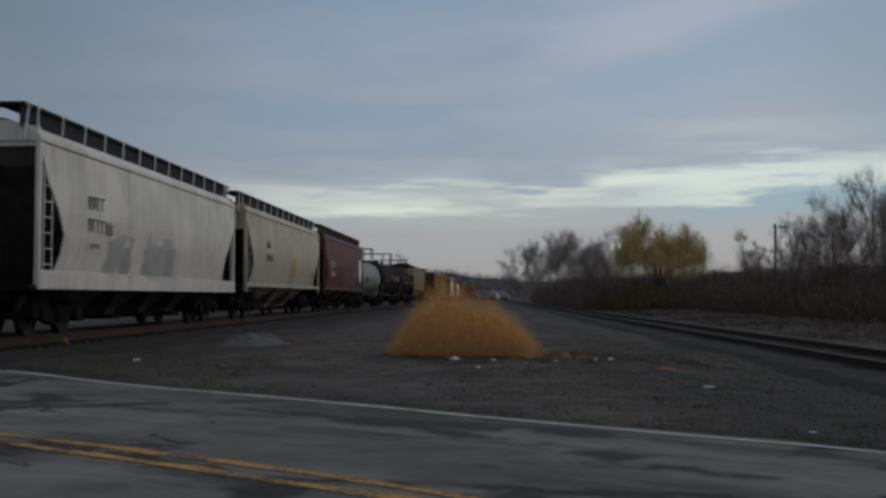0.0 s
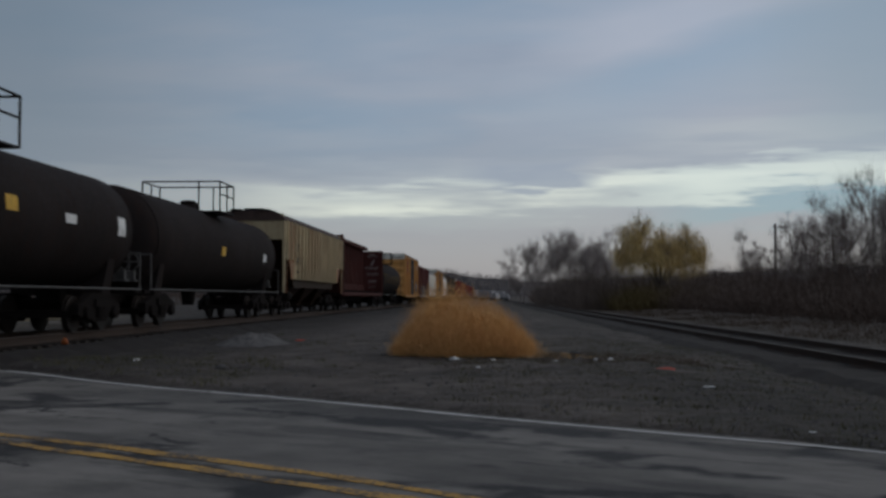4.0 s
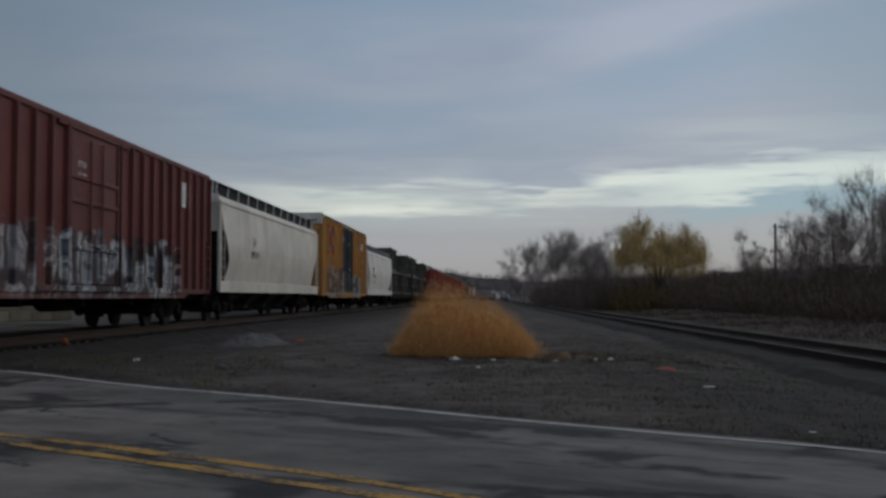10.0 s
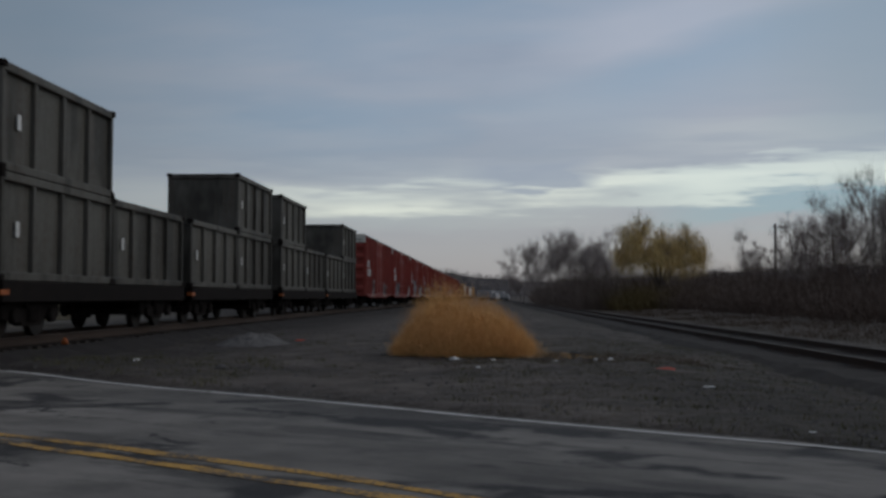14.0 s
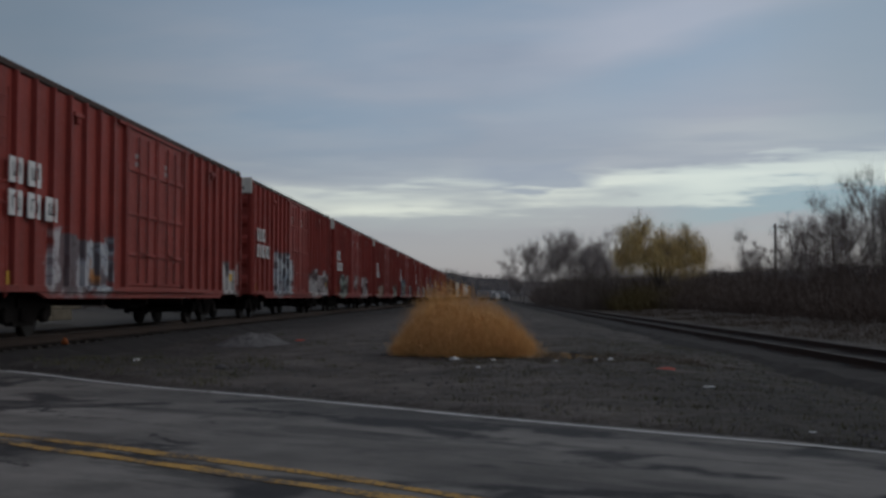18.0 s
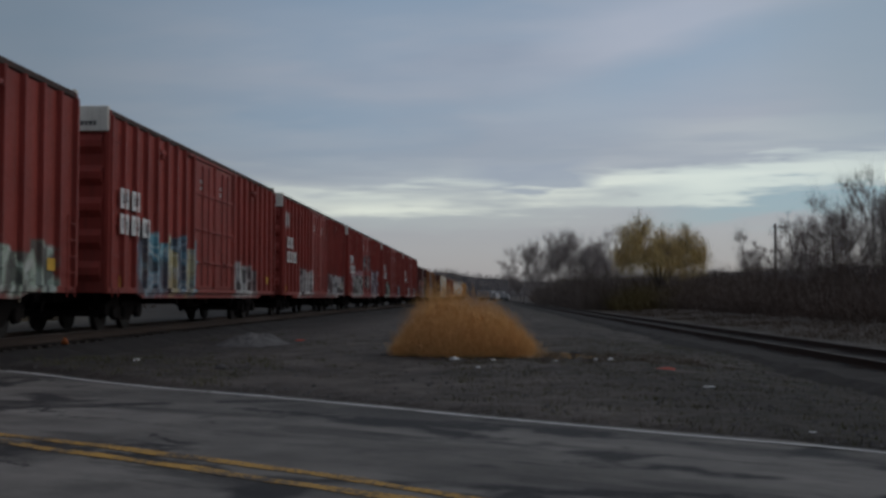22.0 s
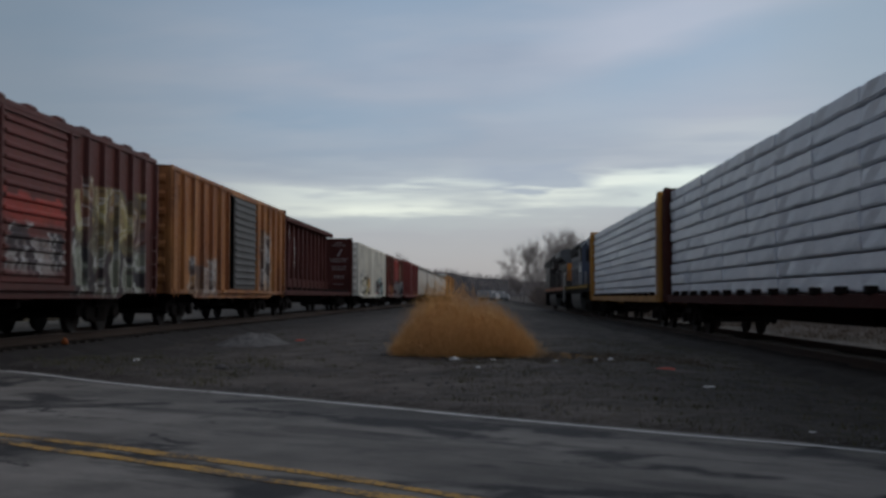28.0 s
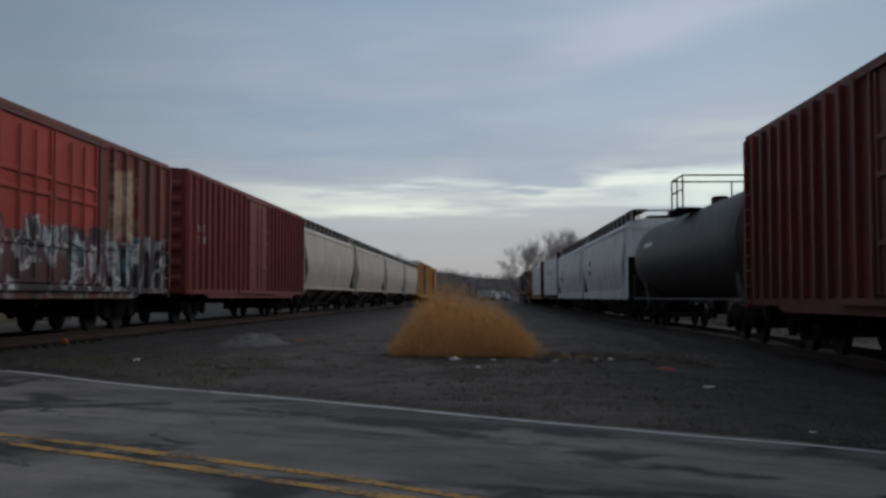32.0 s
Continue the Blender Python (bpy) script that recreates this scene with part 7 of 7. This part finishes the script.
RED = (0.262, 0.042, 0.032)
BOX_TAGS = (
    ((-5.6, -3.6, 0.95, 2.1, INK_WHITE, 1), (2.3, 5.0, 0.95, 1.9, INK_WHITE, 4)),
    ((-6.9, -3.2, 0.95, 2.2, INK_COLD, 2), (7.0, 9.0, 0.95, 2.0, INK_WHITE, 5), (-4.6, -4.1, 1.2, 1.6, ((0.5, 0.2, 0.05), (0.5, 0.22, 0.06)), 2, 0.0)),
    ((-5.4, -1.4, 0.95, 2.7, INK_COLD, 3), (3.0, 8.8, 0.95, 2.2, INK_WHITE, 7)),
    ((-7.6, -4.0, 0.95, 2.1, INK_GREEN, 4), (-0.95, 0.8, 1.4, 2.3, INK_WHITE, 8, 0.9), (2.8, 6.6, 0.95, 2.2, INK_WHITE, 5, 0.8)),
    ((-7.5, -3.2, 0.95, 1.7, INK_WARM, 5), (5.0, 8.5, 0.95, 1.9, INK_GREEN, 6)),
    ((-7.3, -2.0, 0.95, 2.5, INK_BLUE, 6, 0.5), (2.6, 6.4, 0.95, 1.95, INK_WHITE, 3)),
    ((-5.7, -1.6, 0.95, 2.1, INK_WHITE, 7), (2.4, 9.0, 0.95, 2.1, INK_WHITE, 9), (-9.2, -8.1, 3.9, 4.5, INK_WHITE, 2, 0.0)),
    ((-7.8, -1.8, 0.95, 2.6, INK_PINK, 8, 0.1), (-7.6, -1.9, 0.95, 2.25, ((0.5, 0.5, 0.48), (0.34, 0.4, 0.34), (0.52, 0.5, 0.49)), 3), (2.7, 7.6, 0.95, 2.85, INK_LILAC, 2), (-1.9, -0.3, 2.75, 3.75, INK_DARK, 5, 0.9), (0.6, 2.2, 2.75, 3.75, INK_DARK, 6, 0.9), (-1.2, 1.8, 1.5, 2.3, ((0.2, 0.06, 0.05), (0.3, 0.26, 0.25)), 4, 0.8)),
    ((-7.4, -3.6, 0.8, 2.1, INK_GREEN, 9), (3.6, 6.6, 0.95, 1.9, INK_COLD, 4)),
    ((-5.0, -2.0, 0.95, 1.8, INK_WHITE, 3), (3.0, 6.0, 0.95, 1.8, INK_WHITE, 6)),
)
for k, tags in enumerate(BOX_TAGS):
    m = paint("red_boxcar_paint", (RED[0] * (0.92 + 0.03 * (k % 4)), RED[1], RED[2]), rust=(0.10, 0.035, 0.028), wear=0.3, grime=0.28, tags=tags)
    lo = 343.9 + 20.69 * k - (0.3 if k > 6 else 0.1)
    boxcar("tall red boxcar with white number placards and sprayed paint", lo, lo + 18.7, "W", m, top=5.15, end_cap=MAT_GALV, eave_mat=MAT_EAVE, placards=True,
           marks=(((*word(-1.7, 4.25, 3, 0.12), *word(-1.7, 4.05, 3, 0.12), *word(0.6, 4.25, 3, 0.12), *word(0.6, 4.05, 3, 0.12)), MAT_PALE, 0.085),
                  (((-8.6, -8.2, 1.05, 1.3), (8.0, 8.4, 1.35, 1.6)), MAT_YELLOW, 0.048)))

PAINT_S = paint("faded_brown_boxcar_paint", (0.085, 0.025, 0.021), wear=0.4, grime=0.3, tags=((-7.4, -2.0, 0.95, 2.8, ((0.42, 0.05, 0.04), (0.36, 0.045, 0.035), (0.44, 0.06, 0.05), (0.3, 0.05, 0.04)), 4, 0.8), (2.0, 6.8, 0.95, 2.3, ((0.16, 0.18, 0.13), (0.30, 0.33, 0.26), (0.10, 0.10, 0.08)), 4, 0.8), (2.2, 6.6, 2.0, 3.4, ((0.13, 0.035, 0.03), (0.36, 0.31, 0.12), (0.14, 0.05, 0.04), (0.40, 0.36, 0.18)), 7, 0.5)))
PAINT_SD = paint("red_door_paint", (0.12, 0.032, 0.027), wear=0.5, grime=0.4, tags=((-1.25, 1.65, 2.35, 2.85, ((0.34, 0.045, 0.03), (0.28, 0.04, 0.03)), 2, 0.0), (-1.2, 1.6, 1.4, 2.2, ((0.1, 0.03, 0.026), (0.4, 0.38, 0.36), (0.05, 0.03, 0.03), (0.5, 0.48, 0.46)), 3, 0.8)))
PAINT_T = paint("rusty_orange_boxcar_paint", (0.36, 0.155, 0.05), rust=(0.10, 0.034, 0.016), wear=1.0, grime=0.35, streak=1.3, fade=(0.23, 0.08, 0.028), tags=((-6.2, -2.8, 0.95, 2.0, INK_WARM, 6), (3.4, 5.6, 1.2, 3.4, INK_WARM, 3)))
PAINT_TD = paint("grey_corrugated_door_paint", (0.10, 0.098, 0.095), wear=0.3, grime=0.2)
PAINT_V = paint("dirty_white_reefer_paint", (0.72, 0.685, 0.59), rust=(0.30, 0.17, 0.08), wear=0.4, grime=0.1, tags=((-7.9, -6.2, 1.7, 2.6, ((0.78, 0.75, 0.66), (0.7, 0.68, 0.6), (0.4, 0.4, 0.38)), 5, 0.5), (-6.4, -2.0, 0.95, 2.3, ((0.66, 0.36, 0.08), (0.7, 0.68, 0.6), (0.6, 0.5, 0.12), (0.12, 0.16, 0.15)), 3, 0.75), (2.2, 7.4, 0.95, 2.3, ((0.05, 0.27, 0.29), (0.12, 0.42, 0.42), (0.5, 0.12, 0.10), (0.08, 0.32, 0.34)), 7, 0.75)))
PAINT_W = paint("brown_red_boxcar_paint", (0.17, 0.04, 0.03), wear=0.35, grime=0.3, fade=(0.12, 0.05, 0.035), tags=((-2.4, 7.8, 0.95, 2.35, ((0.02, 0.022, 0.028), (0.10, 0.21, 0.23), (0.42, 0.44, 0.43), (0.03, 0.035, 0.04)), 8, 1.0), (3.4, 5.2, 2.3, 3.9, ((0.42, 0.30, 0.18), (0.30, 0.14, 0.08), (0.46, 0.34, 0.22)), 5, 0.3), (-7.6, -2.6, 0.95, 1.9, ((0.5, 0.2, 0.06), (0.42, 0.07, 0.05), (0.5, 0.4, 0.12)), 3, 0.6)))
PAINT_WD = paint("bright_red_door_paint", (0.33, 0.042, 0.03), wear=0.35, grime=0.3, tags=((-3.4, 3.8, 0.95, 2.35, ((0.02, 0.022, 0.028), (0.10, 0.21, 0.23), (0.42, 0.44, 0.43), (0.03, 0.035, 0.04)), 8, 1.0),))
PAINT_Y = paint("plain_dark_red_boxcar_paint", (0.19, 0.038, 0.034), wear=0.3, grime=0.3)
PAINT_H = paint("tan_grey_hopper_paint", (0.46, 0.41, 0.345), wear=0.25, grime=0.4)
boxcar("faded brown boxcar with a red corrugated door and sprayed paint", 550.8, 566.0, "W", PAINT_S, top=4.42, door=(-1.3, 1.7), doors=1, door_mat=PAINT_SD, door_ribs=True, ribs=0.95, roof_ribs=11, marks=((tuple((-3.0, -2.8, 3.9 - 0.2 * i, 4.02 - 0.2 * i) for i in range(8)), MAT_PALE, 0.048),))
boxcar("rusty orange boxcar with a grey corrugated door", 567.4, 583.3, "W", PAINT_T, top=4.46, door=(-0.7, 2.6), doors=1, door_mat=PAINT_TD, door_ribs=True, ribs=1.0, gap=0.9)
centerbeam("empty brown centerbeam flatcar with tall end bulkheads", 583.9, 606.6, "W", PAINT_K, top=4.55)
boxcar("dirty white refrigerator car covered in sprayed paint", 608.9, 626.3, "W", PAINT_V, top=4.42, door=(-1.4, 1.2), doors=1, ribs=1.15, name="refrigerator_car", rod_mat=PAINT_V, marks=(((*word(4.6, 3.4, 3, 0.1), *word(4.6, 3.25, 4, 0.1), (5.6, 6.6, 2.8, 3.0)), MAT_LETTER, 0.05),))
boxcar("brown-red boxcar with bright red doors and sprayed paint", 628.2, 644.0, "W", PAINT_W, top=4.4, door=(-2.35, 2.55), door_mat=PAINT_WD, ribs=0.85, marks=(((*word(-6.8, 3.55, 3, 0.4), *word(-6.8, 2.95, 3, 0.4), *word(-6.8, 2.2, 2, 0.4)), MAT_PALE, 0.05),))
boxcar("plain dark red ribbed boxcar", 645.8, 664.8, "W", PAINT_Y, top=4.55, door=(-1.6, 1.6), doors=1, ribs=0.72, marks=(((*word(-8.2, 2.8, 4, 0.22), *word(-8.2, 2.45, 5, 0.2)), MAT_PALE, 0.048),))
for k in range(4):
    covered_hopper("tan-grey round-sided covered hopper", 665.6 + 19.6 * k, 665.6 + 19.6 * k + 18.6, "W", PAINT_H, bays=3, sill=False, walk_mat=PAINT_H)
for k in range(2):
    boxcar("tall yellow boxcar with black double plug doors", 744.6 + 20.6 * k, 763.3 + 20.6 * k, "W", PAINT_M, top=5.15, door_mat=PAINT_DOOR, rod_mat=MAT_RADIATOR, end_cap=MAT_GALV, eave_mat=MAT_EAVE, roof_mat=MAT_GALV)

# ---- the eastern train ----
PAINT_L1 = paint("sooty_black_engine_paint", (0.026, 0.025, 0.026), rust=(0.09, 0.045, 0.025), wear=0.6, grime=0.3, rough=0.45, soot=(0.012, 0.010, 0.0095))
PAINT_L1B = paint("brown_stained_engine_paint", (0.055, 0.05, 0.048), rust=(0.14, 0.06, 0.03), wear=0.7, grime=0.3, rough=0.5, soot=(0.02, 0.017, 0.015))
# lighter copy of the black paint: sky sheen put into its grey
PAINT_L1C = paint("sheen_grey_cab_paint", (0.078, 0.075, 0.073), rust=(0.07, 0.05, 0.04), wear=0.3, grime=0.45, rough=0.45, soot=(0.045, 0.04, 0.036))
PAINT_L1S = paint("orange_stripe_paint", (0.30, 0.10, 0.03), wear=0.5, grime=0.45)
PAINT_L1E = paint("orange_hood_end_paint", (0.58, 0.21, 0.035), wear=0.3, grime=0.2)
PAINT_L2 = paint("dark_blue_grey_engine_paint", (0.058, 0.072, 0.105), wear=0.25, grime=0.3, rough=0.45, soot=(0.03, 0.03, 0.033))
PAINT_CB = paint("yellow_centerbeam_paint", (0.44, 0.21, 0.035), wear=0.35, grime=0.35)
PAINT_EH = paint("grey_eastern_hopper_paint", (0.66, 0.67, 0.67), wear=0.15, grime=0.22)
PAINT_ET = paint("grey_black_tank_paint", (0.042, 0.04, 0.038), rust=(0.05, 0.03, 0.02), wear=0.4, grime=0.5, rough=0.5, soot=(0.02, 0.018, 0.016), fade=(0.062, 0.06, 0.057))
PAINT_EB = paint("red_brown_eastern_boxcar_paint", (0.175, 0.04, 0.032), wear=0.35, grime=0.25, fade=(0.13, 0.036, 0.03))
wide_cab_locomotive("sooty black diesel locomotive with cab greyed for sky sheen and orange sill stripe", -410.9, -434.2, PAINT_L1, PAINT_L1S, PAINT_L1E)
narrow_hood_locomotive("dark blue-grey diesel locomotive with yellow sill reflectors", -434.9, -453.9, PAINT_L2, word(1.9, 3.2, 4, 0.5, 0.5), word(-4.2, 2.6, 4, 0.42, 0.3))
centerbeam("yellow centerbeam flatcar loaded with wrapped lumber", -477.5, -454.4, "E", PAINT_CB, load=(10, 9), top=4.62)
centerbeam("brown centerbeam flatcar loaded with wrapped lumber", -501.8, -478.3, "E", PAINT_K, load=(10, 9), top=4.62)
EM = word(4.6, 2.75, 3, 0.28) + word(4.6, 2.25, 6, 0.26)
covered_hopper("grey covered hopper with a dark roof walk", -522.6, -502.4, "E", PAINT_EH, end_z=2.75, rise=0.32, marks=EM)
covered_hopper("grey covered hopper with a dark roof walk", -542.6, -523.8, "E", PAINT_EH, end_z=2.75, rise=0.32, marks=EM)
tank_car("black tank car with a railed platform", -562.4, -544.2, "E", PAINT_ET, 1.48, 2.5, dome=False, stripes=((4.6, 6.4, 2.9, 3.05, MAT_PALE),))
boxcar("tall red-brown boxcar with upright ribs", -582.6, -563.4, "E", PAINT_EB, top=4.62, door=(-1.8, 1.8), doors=1, ribs=0.72)


# ---- what moves ----
def motions():
    for car, centre, train in CARS:
        rows = []
        for t in (0.0, 8.0, 16.0, 24.0, 32.0):
            if train == "W":
                y = centre - 19.22 * t
                m = pose(LEFT_X + LEFT_LEAN * y, y, LEFT_TOP, 0, 0, -math.degrees(math.atan(LEFT_LEAN)))
            else:
                y = centre + 18.35 * t
                m = pose(RIGHT_X + RIGHT_LEAN * y, y, RIGHT_TOP, 0, 0, -math.degrees(math.atan(RIGHT_LEAN)))
            rows.append((t, m))
        walk(car, rows)


motions()
